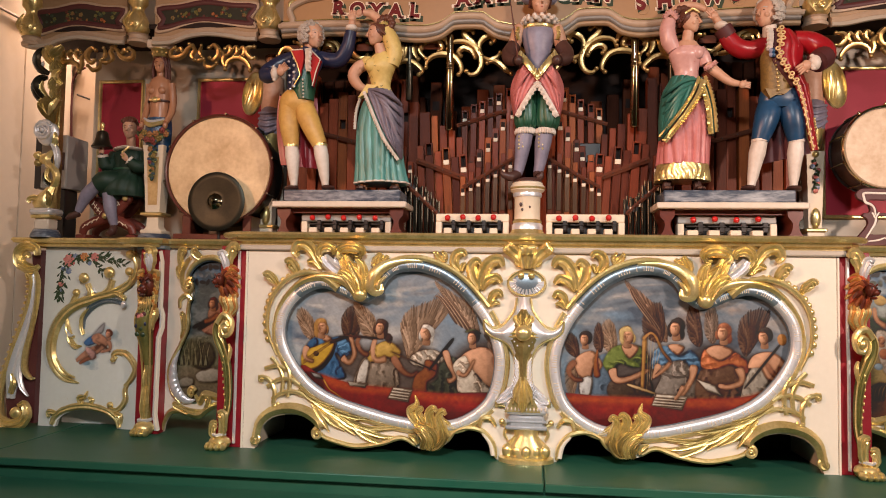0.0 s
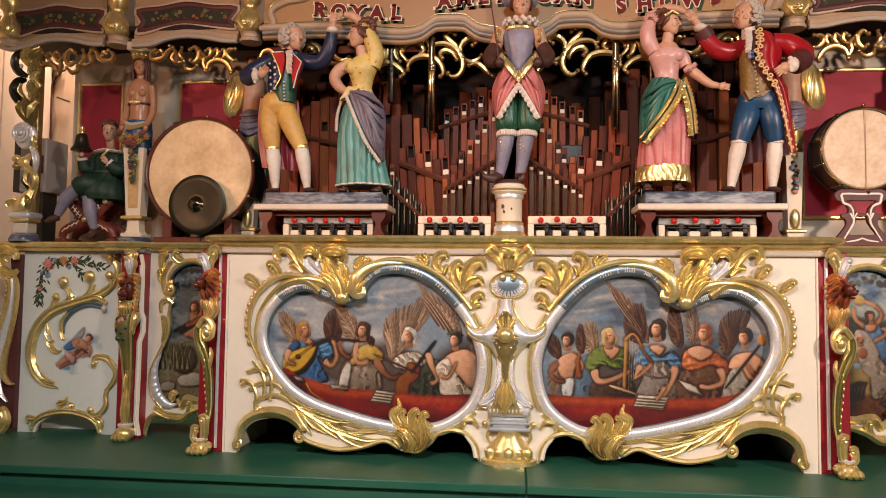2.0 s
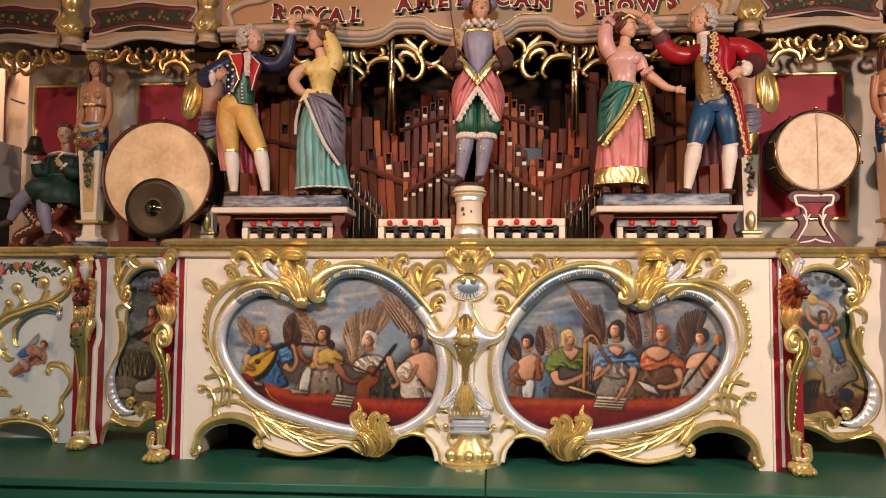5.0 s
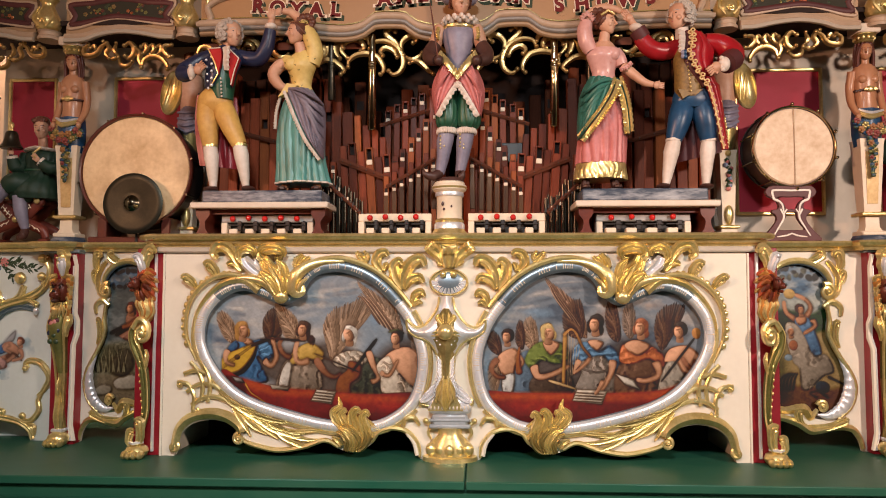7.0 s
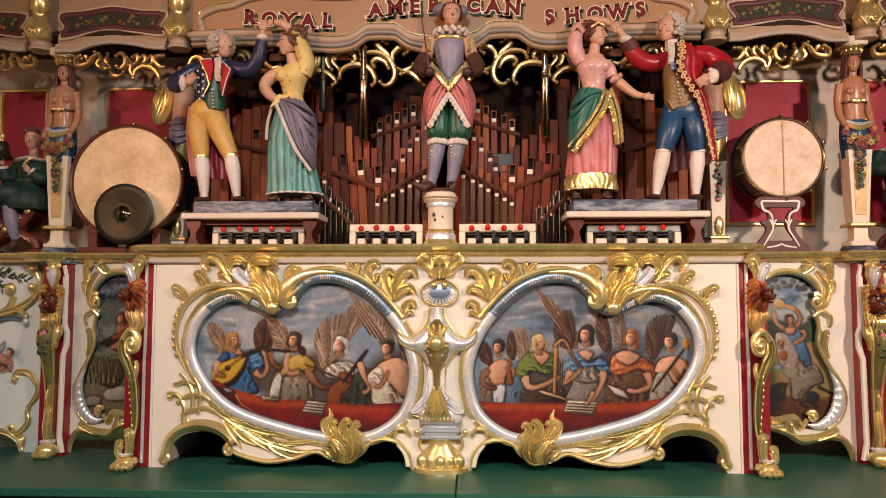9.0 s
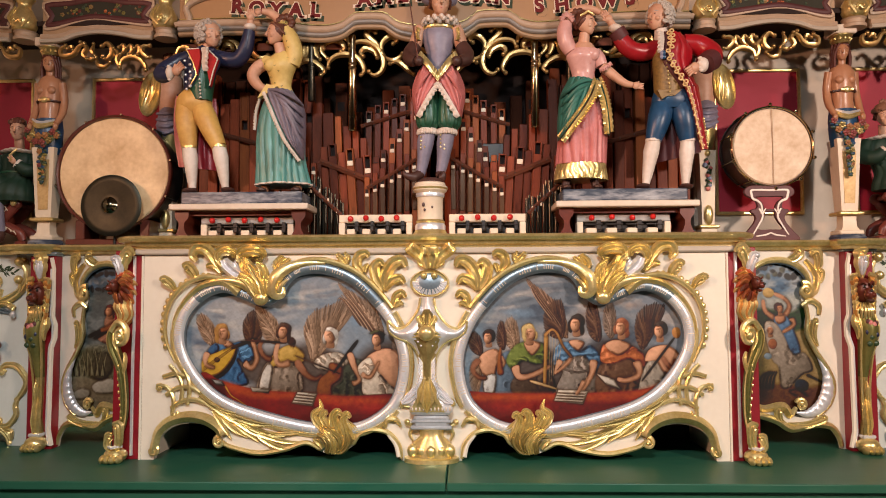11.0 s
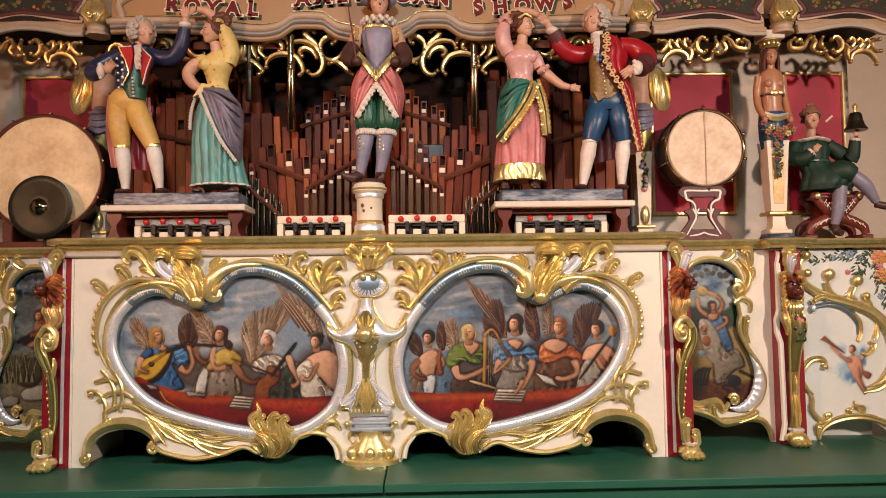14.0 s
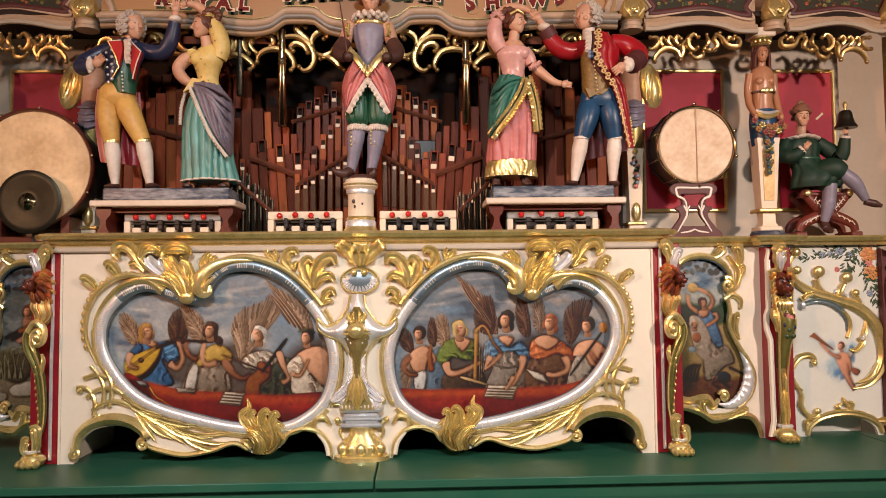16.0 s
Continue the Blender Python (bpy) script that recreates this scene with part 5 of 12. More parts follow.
s.leaf(((-0.411, 0.080, 0.000), (-0.437, 0.151, 0.014), (-0.448, 0.202, 0.020), (-0.430, 0.230, 0.024), (-0.411, 0.216, 0.020)), [0.05, 0.054, 0.046, 0.036, 0.018], GOLD, -0.028, 0.0, 3, 0.32, 0.24)
s.leaf(((-0.397, 0.187, 0.000), (-0.376, 0.164, 0.008), (-0.341, 0.143, 0.006), (-0.298, 0.139, 0.000)), [0.016, 0.03, 0.024, 0.005], GOLD, -0.014, 0.0, 3, 0.32, 0.24)
s.leaf(((-0.475, 0.050, 0.004), (-0.420, 0.052, 0.016), (-0.388, 0.090, 0.018), (-0.390, 0.132, 0.012)), [0.026, 0.044, 0.050, 0.028], OLD_GOLD, -0.020, 0.0, 3, 0.32, 0.24)
s.leaf(((-0.434, 0.040, 0.000), (-0.419, 0.093, 0.016), (-0.451, 0.140, 0.020), (-0.493, 0.161, 0.008)), [0.036, 0.044, 0.038, 0.01], OLD_GOLD, -0.034, 0.0, 3, 0.32, 0.24)
s.leaf(((-0.456, 0.038, 0.000), (-0.445, 0.088, 0.018), (-0.475, 0.132, 0.020), (-0.517, 0.147, 0.008)), [0.036, 0.042, 0.034, 0.01], GOLD, -0.034, 0.0, 3, 0.32, 0.24)
s.leaf(((-0.479, 0.038, 0.000), (-0.467, 0.081, 0.016), (-0.491, 0.116, 0.016), (-0.526, 0.126, 0.006)), [0.03, 0.038, 0.03, 0.008], OLD_GOLD, -0.030, 0.0, 3, 0.32, 0.24)
s.ball((-0.432, -0.016, 0.085), (0.050, 0.026, 0.050), OLD_GOLD, 14, 8)
s.leaf(((-0.500, 0.060, 0.004), (-0.520, 0.085, 0.010), (-0.548, 0.098, 0.004)), [0.030, 0.036, 0.010], GOLD, -0.016, 0.0, 2)
both("flame_leaf", s, front, "gilt flame-shaped leaf with greenish shade")

# gilt trim along the lower edge and its arches
s = Shape()
lift = [p + Vector((0, -0.010, 0.012)) for p in edge]
s.tube(lift[:26], [0.008, 0.011, 0.013, 0.011, 0.010], GOLD, 7, 1.1)
s.tube(lift[36:62], [0.010, 0.013, 0.012, 0.010], GOLD, 7, 1.1)
s.tube([p + Vector((0, -0.005, 0.022)) for p in lift[62:]], [0.020, 0.024, 0.022, 0.020, 0.017, 0.016], GOLD, 8, 1.0, flute=0.15)
s.volute((-0.985, 0.085), 0.028, GOLD, 1.3, 1.5, 1, 0.4)
s.volute((-1.295, 0.045), 0.026, GOLD, 1.3, 2.0, -1, 0.45)
s.volute((-0.385, 0.085), 0.025, GOLD, 1.2, 0.5, 1, 0.4)
s.tube(spline([V(-0.14, 0.155, -0.014), V(-0.165, 0.19, -0.016), V(-0.205, 0.185, -0.016), V(-0.215, 0.15, -0.014)], 5), [0.006, 0.012, 0.012, 0.007], GOLD, 7)
s.tube(spline([V(-0.15, 0.02, -0.012), V(-0.165, 0.075, -0.014), V(-0.20, 0.12, -0.014)], 5), [0.012, 0.010, 0.008], CREAM, 7)
both("edge_trim", s, front)

# middle pilaster
s = Shape().leaf(((-0.006, 0.885), (-0.006, 0.93, 0.012), (-0.006, 0.962, 0.016)), [0.045, 0.078, 0.090], GOLD, -0.030, 0.024, 3, 0.34, 0.16)
for q in (-1, 1):
    s.leaf(((q * 0.015, 0.890), (q * 0.040, 0.935, 0.01), (q * 0.085, 0.972, 0.012)), [0.035, 0.055, 0.060], GOLD, -0.022, 0.018, 2)
    s.leaf(((q * 0.010, 0.905), (q * 0.045, 0.905, 0.008), (q * 0.062, 0.920, 0.008)), [0.02, 0.03, 0.012], GOLD, -0.016, 0.0, 2)
part("palmette", s, front)
s = Shape().lathe([(0.090, 0.0), (0.092, -0.014), (0.086, -0.024), (0.078, -0.016)], GOLD, (0, -0.004, 0), 28, "y").turned(Matrix.Translation((-0.006, 0, 0.815)) @ Matrix.Diagonal((1.0, 1, 0.70, 1)))
s.ball((-0.006, -0.012, 0.813), (0.080, 0.018, 0.056), STEEL_BLUE, 20, 8)
for i in range(13):
    w = math.pi * (1.0 + i / 12)
    s.tube([(-0.006 + 0.050 * math.cos(w), -0.028, 0.818 + 0.030 * math.sin(w)), (-0.006 + 0.080 * math.cos(w), -0.020, 0.818 + 0.056 * math.sin(w))], [0.003, 0.009], SILVER, 6, 0.8)
for q in (-1, 1):
    s.ball((-0.008 + q * 0.024, -0.036, 0.852), 0.016, GOLD, 10, 7)
part("shell_boss", s, front, "silver shell with gilt beads")
AXIS = -0.018
s = Shape()
left = spline([V(x, z) for x, z in ((-0.05, 0.752), (-0.058, 0.697), (-0.084, 0.653), (-0.115, 0.617), (-0.131, 0.575), (-0.102, 0.544), (-0.073, 0.508), (-0.055, 0.461), (-0.047, 0.4), (-0.055, 0.348), (-0.078, 0.302), (-0.119, 0.276), (-0.127, 0.255), (-0.088, 0.245))], 4)
rings_ = []
for p in left:
    w = max(abs(p.x - AXIS), 0.01)
    rings_.append([(AXIS + w * u, -0.012 - 0.052 * (1 - abs(u) ** 1.6) * min(1, 0.4 + w * 4) if abs(u) < 1 else 0.004, p.z) for u in (-1, -0.92, -0.78, -0.6, -0.3, 0, 0.3, 0.6, 0.78, 0.92, 1)] + [(AXIS + w, 0.004, p.z), (AXIS - w, 0.004, p.z)])
s.rings(rings_, SILVER)
part("pilaster_shaft", s, front, "silvered waisted pilaster")
upper_ = spline([V(x, z, -0.030) for x, z in ((-0.05, 0.747), (-0.058, 0.697), (-0.084, 0.653), (-0.115, 0.619), (-0.152, 0.606), (-0.181, 0.622), (-0.199, 0.642))], 5)
lower_ = spline([V(x, z, -0.030) for x, z in ((-0.199, 0.642), (-0.194, 0.595), (-0.159, 0.564), (-0.115, 0.547), (-0.081, 0.518), (-0.055, 0.467), (-0.042, 0.413))], 5)
for q in (-1, 1):
    # crescent horn, its tip curling up beside the frame
    s = Shape()
    rings_ = []
    for a_, b_ in zip(upper_, reversed(lower_)):
        ring = []
        for k in range(9):
            u = k / 8
            p = a_.lerp(b_, u)
            ring.append((AXIS + q * abs(p.x - AXIS), -0.018 - 0.046 * math.sin(math.pi * u) ** 0.7 * min(1, 0.25 + (a_ - b_).length * 9), p.z))
        ring += [(AXIS + q * abs(b_.x - AXIS), 0.004, b_.z), (AXIS + q * abs(a_.x - AXIS), 0.004, a_.z)]
        rings_.append(ring if q > 0 else ring[::-1])
    s.rings(rings_, SILVER)
    part("pilaster_horn", s, front, "silver crescent horn")
    s = Shape().tube([Vector((AXIS + q * abs(p.x - AXIS), -0.026, p.z)) for p in upper_], [0.006, 0.007, 0.008, 0.009], GOLD, 8, 1.3)
    s.tube([Vector((AXIS + q * abs(p.x - AXIS), -0.022, p.z)) for p in lower_], [0.009, 0.007, 0.006, 0.005], GOLD, 8, 1.3)
    s.tube([Vector((AXIS + q * abs(p.x - AXIS) * 1.08, -0.010, p.z)) for p in left[28:]], [0.006, 0.010, 0.011, 0.008], GOLD, 8, 1.2)
    part("gilt_border", s, front)
    # feathered silver leaf down the side of the shaft
    s = Shape()
    for i in range(11):
        z = 0.457 - i * 0.0165
        g = 1.0 + 0.09 * max(0, i - 4)
        s.leaf(((AXIS + q * 0.014, z - 0.014, 0.004), (AXIS + q * 0.026 * g, z - 0.002, 0.006), (AXIS + q * 0.040 * g, z + 0.022, 0.0)), [0.006, 0.013, 0.003], SILVER, -0.052, 0.0, 2)
    s.leaf(((AXIS + q * 0.030, 0.354, 0.0), (AXIS + q * 0.052, 0.318, 0.006), (AXIS + q * 0.090, 0.282, 0.004), (AXIS + q * 0.118, 0.266, 0.0)), [0.030, 0.050, 0.046, 0.016], SILVER, -0.030, 0.0, 3)
    part("feather_leaf", s, front, "silver feathered leaf")
# lozenge panel with the boss
s = Shape()
rings_ = []
for x, z in ((-0.044, 0.374), (-0.047, 0.438), (-0.06, 0.498), (-0.086, 0.539), (-0.123, 0.575), (-0.086, 0.611), (-0.055, 0.658), (-0.032, 0.695)):
    w = abs(x - AXIS)
    rings_.append([(AXIS + w * u, -0.048 - 0.030 * (1 - abs(u)) if abs(u) < 1 else -0.03, z) for u in (-1, -0.7, -0.35, -0.08, 0, 0.08, 0.35, 0.7, 1)] + [(AXIS + w, 0.0, z), (AXIS - w, 0.0, z)])
s.rings(rings_, OLD_GOLD)
part("leaf_panel", s, front, "olive-gilt lozenge panel")
s = Shape().ball((AXIS, -0.082, 0.588), (0.038, 0.034, 0.037), GOLD, 20, 12)
for q in (-1, 1):
    s.leaf(((AXIS + q * 0.030, 0.581, 0.02), (AXIS + q * 0.070, 0.575, 0.010), (AXIS + q * 0.112, 0.575)), [0.040, 0.024, 0.003], GOLD, -0.046, 0.0, 2)
    s.leaf(((AXIS + q * 0.016, 0.622, 0.02), (AXIS + q * 0.036, 0.653, 0.010), (AXIS + q * 0.030, 0.669)), [0.022, 0.030, 0.006], GOLD, -0.050, 0.0, 2)
    for dx, dz in ((0.040, -0.040), (0.062, -0.026), (0.026, -0.058)):
        s.ball((AXIS + q * dx, -0.072 + dx * 0.3, 0.588 + dz), (0.005, 0.004, 0.005), SILVER, 7, 5)
s.leaf(((AXIS, 0.627, 0.02), (AXIS, 0.664, 0.014), (AXIS, 0.695)), [0.032, 0.040, 0.016], GOLD, -0.050, 0.0, 3)
part("star_boss", s, front, "gilt boss with short leaves")
s = Shape().leaf(((AXIS, 0.4, 0.0), (AXIS, 0.323, 0.008), (AXIS, 0.277, 0.008), (AXIS, 0.228, 0.0)), [0.016, 0.052, 0.064, 0.008], GOLD, -0.066, 0.0, 3, lobes=4)
for q in (-1, 1):
    s.leaf(((AXIS + q * 0.010, 0.379), (AXIS + q * 0.030, 0.323, 0.006), (AXIS + q * 0.044, 0.266, 0.004)), [0.014, 0.030, 0.006], GOLD, -0.060, 0.0, 2)
s.prism([Vector((AXIS - 0.082, 0, 0.228)), Vector((AXIS + 0.082, 0, 0.228)), Vector((AXIS + 0.045, 0, 0.297)), Vector((AXIS - 0.045, 0, 0.297))], -0.056, -0.02, GOLD)
part("hanging_leaf", s, front)
s = Shape().box((-0.098, -0.055, 0.215), (0.098, 0.0, 0.258), SILVER, 0.012)
for i in range(11):
    s.ball((-0.085 + i * 0.017, -0.054, 0.242), (0.005, 0.006, 0.010), WHITE, 6, 5)
s.box((-0.082, -0.045, 0.150), (0.082, 0.0, 0.213), GREY_SILVER, 0.012)
s.box((-0.095, -0.05, 0.147), (0.095, 0.0, 0.165), GREY_SILVER, 0.006)
s.box((-0.090, -0.049, 0.178), (0.090, 0.0, 0.190), GREY_SILVER, 0.005)
part("pilaster_capital", s, front, "grey-blue moulded block")
s = Shape().loft([(0, -0.01, 0.0, 0.128, 0.085), (0, -0.01, 0.018, 0.126, 0.083), (0, -0.01, 0.024, 0.10, 0.07), (0, -0.01, 0.075, 0.095, 0.068), (0, -0.01, 0.115, 0.055, 0.045), (0, -0.01, 0.148, 0.058, 0.045)], GOLD, 28)
for i in range(5):
    s.ball(((i - 2) * 0.042, -0.065 + 0.012 * abs(i - 2), 0.052), (0.027, 0.025, 0.032), GOLD, 10, 7)
part("pilaster_foot", s, front, "gilt lobed foot")
for q in (-1, 1):
    s = Shape()
    s.tube(spline([V(q * 0.112, 0.175, -0.015), V(q * 0.09, 0.155, -0.018), V(q * 0.10, 0.125, -0.018), V(q * 0.085, 0.095, -0.02)], 5), [0.010, 0.009, 0.008, 0.006], GOLD, 7)
    s.ball((q * 0.112, -0.018, 0.178), 0.014, GOLD, 8, 6)
    part("side_curl", s, front)

# counter over the front
counter = thing("counter_top", "gilt moulded counter ledge over the organ front", "ledge")
PROFILE = [(0.0, -0.055), (0.008, -0.055), (0.012, -0.042), (0.030, -0.036), (0.034, -0.024), (0.058, -0.018), (0.066, -0.004), (0.060, 0.006), (0.045, 0.010), (0.0, 0.010)]


s = Shape().moulding(PROFILE, [(-1.43, 0.30), (-1.43, 0.03), (-1.40, 0.0), (1.40, 0.0), (1.43, 0.03), (1.43, 0.30)], GOLD)
part("gilt_moulding", s, counter)
part("ledge_board", Shape().box((-1.425, 0.002, 0.985), (1.425, 0.62, 1.038), TAN, 0.003), counter)
counter.location = (0, 0, 0)
for ob in counter.children:
    if ob.name.startswith("gilt"):
        ob.location = (0, 0, 1.034)
part("under_band", Shape().box((-1.40, -0.02, 0.955), (1.40, 0.0, 0.982), GREY_WALL, 0.008), counter)


LION_FLAME = material("flame_red_mane", (0.62, 0.13, 0.045), 0.36, 0.2, (0.40, 0.05, 0.02), 16, 70, 0.3, 0.5)
LION_GOLD = material("orange_gilt_mane", (0.70, 0.36, 0.09), 0.34, 0.45, (0.45, 0.16, 0.04), 16, 70, 0.3, 0.5)


# ---- lower side bays (built for the west end, mirrored for the east) ----
def landscape(sign, seed):
    c = Canvas(min(sign * 1.52, sign * 2.03), max(sign * 1.52, sign * 2.03), 0.16, 0.96, 0.003, (0.20, 0.29, 0.38), seed)
    c.clouds((0.45, 0.47, 0.47), 0.0, 7, seed + 4)
    c.clouds((0.05, 0.08, 0.12), 0.1, 9, seed + 9, 0.8)
    return c


def side_bay(s):
    # widths differ a little between the two ends
    inner, post_x, outer = (0.76, 0.125, 1.22) if s < 0 else (0.925, 0.022, 1.085)

    def M(shape):
        return shape if s < 0 else shape.mirrored()

    def fit_inner(x):
        return -1.545 + (x + 1.545) * inner if x > -2.07 else x

    def fit_outer(x):
        return -2.645 + (x + 2.645) * outer

    def MI(shape):
        k = shape.moved()
        for p in k.v:
            p.x = -1.545 + (p.x + 1.545) * inner
        return M(k)

    def MP(shape):
        return M(shape.moved(post_x, 0, 0))

    def MO(shape):
        k = shape.moved()
        for p in k.v:
            p.x = fit_outer(p.x)
        return M(k)

    def L(pts):
        return [Vector((p[0] * -s, 0, p[1])) for p in pts] if s > 0 else [Vector((p[0], 0, p[1])) for p in pts]

    bay = thing("carved_side_cabinet", "cream carved side bay of the organ with a framed landscape", "organ case", "side bays of the organ")
    opening = spline([V(x, z) for x, z in ((-1.56, 0.80), (-1.60, 0.885), (-1.69, 0.925), (-1.79, 0.915), (-1.86, 0.87), (-1.885, 0.81), (-1.845, 0.74), (-1.875, 0.68), (-1.865, 0.58), (-1.90, 0.49), (-1.955, 0.40), (-1.985, 0.32), (-1.96, 0.235), (-1.90, 0.175), (-1.83, 0.15), (-1.76, 0.165), (-1.68, 0.185), (-1.60, 0.19), (-1.56, 0.25))], 5, True)
    low = spline([V(x, z) for x, z in ((-2.03, 0.0), (-2.015, 0.05), (-1.975, 0.095), (-1.90, 0.105), (-1.82, 0.09), (-1.76, 0.085), (-1.70, 0.12), (-1.62, 0.145), (-1.545, 0.15))], 4)
    edge_ = [V(-1.545, 0.985), V(-2.06, 0.985), V(-2.06, 0.0)] + list(low)
    edge_ = [Vector((-1.545 + (p[0] + 1.545) * inner, 0, p[2])) for p in edge_]
    k = [Vector((-p[0], 0, p[2])) for p in edge_] if s > 0 else edge_
    o = [Vector((-1.545 + (p[0] + 1.545) * inner, 0, p[2])) for p in opening]
    o = [Vector((-p[0], 0, p[2])) for p in o] if s > 0 else o
    plate("inner_panel", [k, o], 0.28, 0.30, CREAM, bay)

    c = landscape(s, 20 if s < 0 else 33)
    if s > 0:
        c.map = (1.425, 1.052, 0.1016, 0.0996)
        c.patch([(0.5, 3.2), (4.0, 3.0), (6.0, 3.2), (6.0, 5.0), (0.5, 5.0)], (0.50, 0.50, 0.45), 0.05, 0.2, alpha=0.8, dark=0)
        c.patch([(0.5, 4.2), (2.0, 3.7), (3.4, 3.9), (4.2, 3.6), (6.0, 4.1), (6.0, 5.0), (0.5, 5.2)], (0.10, 0.17, 0.09), 0.02, 0.2, 0.3, 80, 200, 1, dark=0.1)
        c.patch([(0.5, 5.2), (3.0, 5.0), (4.2, 4.7), (6.0, 4.9), (6.0, 9.0), (0.5, 9.0)], (0.42, 0.33, 0.20), 0.02, 0.2, 0.12, 10, 90, 1, dark=0)
        c.patch([(1.0, 7.8), (3.0, 7.4), (4.2, 7.6), (6.0, 7.2), (6.0, 9.5), (1.0, 9.5)], (0.24, 0.155, 0.08), 0.02, 0.1, 0.2, 5, 120, 1, dark=0)
        c.patch([(0.8, 4.0), (1.9, 3.6), (2.3, 4.6), (2.2, 6.0), (2.4, 8.0), (1.6, 8.6), (0.8, 8.4)], (0.09, 0.11, 0.06), 0.05, 0.2, 0.25, 60, 240, 1, 0.6, dark=0)
        for k in range(26):
            c.blob(*c.at(1.4 + 0.115 * k, 1.75 + 0.35 * math.sin(k * 2.3)), 0.020, 0.014, (0.05, 0.055, 0.05) if k % 3 else (0.22, 0.22, 0.18), 30 * k, 0.6, 0.6)
        c.limb([(2.72, 4.2), (2.25, 3.8), (2.15, 3.3)], 0.13, 0.08, SKIN)
        c.limb([(3.15, 4.1), (3.42, 3.6), (3.2, 3.2), (2.72, 2.95)], 0.13, 0.08, SKIN)
        c.blob(*c.at(2.42, 2.9), 0.030, 0.026, (0.62, 0.45, 0.22), -30)
        c.patch([(2.65, 4.15), (3.2, 4.05), (3.5, 4.5), (3.9, 5.8), (3.4, 6.0), (2.9, 5.2)], (0.20, 0.30, 0.42), fold=0.4, turn=75)
        c.patch([(2.7, 4.1), (3.15, 4.0), (3.2, 4.3), (2.85, 4.45)], SKIN)
        c.head(2.92, 3.68, SKIN, (0.17, 0.075, 0.04), 0.30, 10, 0, -1)
        c.limb([(3.5, 4.2), (3.6, 4.5), (3.1, 4.85)], 0.13, 0.08, SKIN)
        c.patch([(2.25, 4.35), (2.7, 4.4), (3.1, 5.0), (3.5, 5.9), (4.1, 5.9), (4.45, 6.7), (3.9, 7.0), (3.3, 7.6), (2.9, 7.55), (2.8, 6.6), (2.5, 6.2), (2.2, 5.0)], (0.38, 0.33, 0.28), fold=0.5, turn=65)
        c.head(2.42, 4.75, SKIN, (0.52, 0.47, 0.42), 0.30, 0, 0, -1)
        c.blob(*c.at(2.55, 5.45), 0.022, 0.026, SHADE_SKIN)
        for k in range(5):
            c.limb([(1.85 + 0.16 * k, 7.6), (1.95 + 0.16 * k, 7.1), (2.3 + 0.10 * k, 6.85)], 0.05, 0.03, (0.05, 0.035, 0.03))
        c.blob(*c.at(3.9, 7.5), 0.040, 0.034, (0.10, 0.13, 0.15))
        c.limb([(3.6, 8.0), (3.3, 7.8), (3.7, 7.7), (4.1, 8.0)], 0.05, 0.05, (0.14, 0.07, 0.04))
        c.limb([(4.2, 7.0), (4.6, 7.2), (4.9, 7.35)], 0.06, 0.03, (0.10, 0.05, 0.03))
        c.blob(*c.at(2.3, 6.05), 0.022, 0.018, (0.32, 0.38, 0.42))
    else:
        c.map = (-2.012, 1.034, 0.1040, 0.1000)
        c.patch([(0.5, 2.8), (3.0, 2.5), (5.0, 3.0), (5.0, 5.4), (0.5, 5.4)], (0.36, 0.36, 0.33), 0.06, 0.3, alpha=0.8, dark=0)
        c.clouds((0.16, 0.18, 0.18), 0.02, 10, 77, 0.6)
        for k in range(24):
            c.blob(*c.at(2.0 + 0.1 * k, 2.0 + 0.45 * math.sin(k * 2.1)), 0.022, 0.012, (0.04, 0.045, 0.05) if k % 3 else (0.30, 0.32, 0.33), 25 * k, 0.6, 0.6)
        c.patch([(0.4, 6.3), (1.6, 5.5), (3.0, 5.2), (4.6, 5.4), (4.8, 9.0), (0.4, 9.0)], (0.29, 0.28, 0.22), 0.03, 0.2, 0.3, 70, 150, 1.2, dark=0)
        c.patch([(1.5, 6.2), (2.0, 5.5), (2.9, 5.6), (3.0, 6.6), (2.0, 6.6)], (0.22, 0.21, 0.16), 0.02, 0.2, 0.5, 75, 260, 0.8, dark=0.2)
        c.patch([(1.0, 7.2), (2.6, 6.9), (4.6, 7.2), (4.8, 9.0), (1.0, 9.0)], (0.31, 0.27, 0.21), 0.02, 0.2, 0.15, 10, 100, 1, dark=0)
        c.patch([(2.5, 7.3), (3.1, 6.95), (3.9, 7.0), (3.8, 7.6), (2.8, 7.7)], (0.46, 0.42, 0.36), 0.006, 0.5)
        c.patch([(2.2, 6.6), (3.1, 5.6), (3.5, 6.4), (3.0, 7.0)], (0.20, 0.18, 0.15), 0.02, 0.3, 0.4, 50, 200)
        c.patch([(2.7, 4.6), (3.3, 4.15), (4.1, 4.0), (4.3, 5.0), (3.4, 5.2), (2.8, 5.0)], (0.50, 0.31, 0.24), fold=0.3, turn=30)
        c.patch([(3.05, 4.2), (3.3, 3.5), (3.9, 3.6), (4.2, 4.2), (3.6, 4.5)], (0.44, 0.27, 0.20), fold=0.3, turn=60)
        c.head(3.3, 3.5, SKIN, (0.20, 0.08, 0.06), 0.34, 0, 0.2, 1)
        c.limb([(3.5, 4.2), (2.4, 4.75)], 0.04, 0.09, (0.06, 0.04, 0.035))
        c.limb([(3.5, 4.35), (2.65, 4.85)], 0.04, 0.09, (0.07, 0.045, 0.04))
        c.limb([(3.6, 4.1), (3.2, 4.4), (2.9, 4.5)], 0.13, 0.09, SHADE_SKIN)
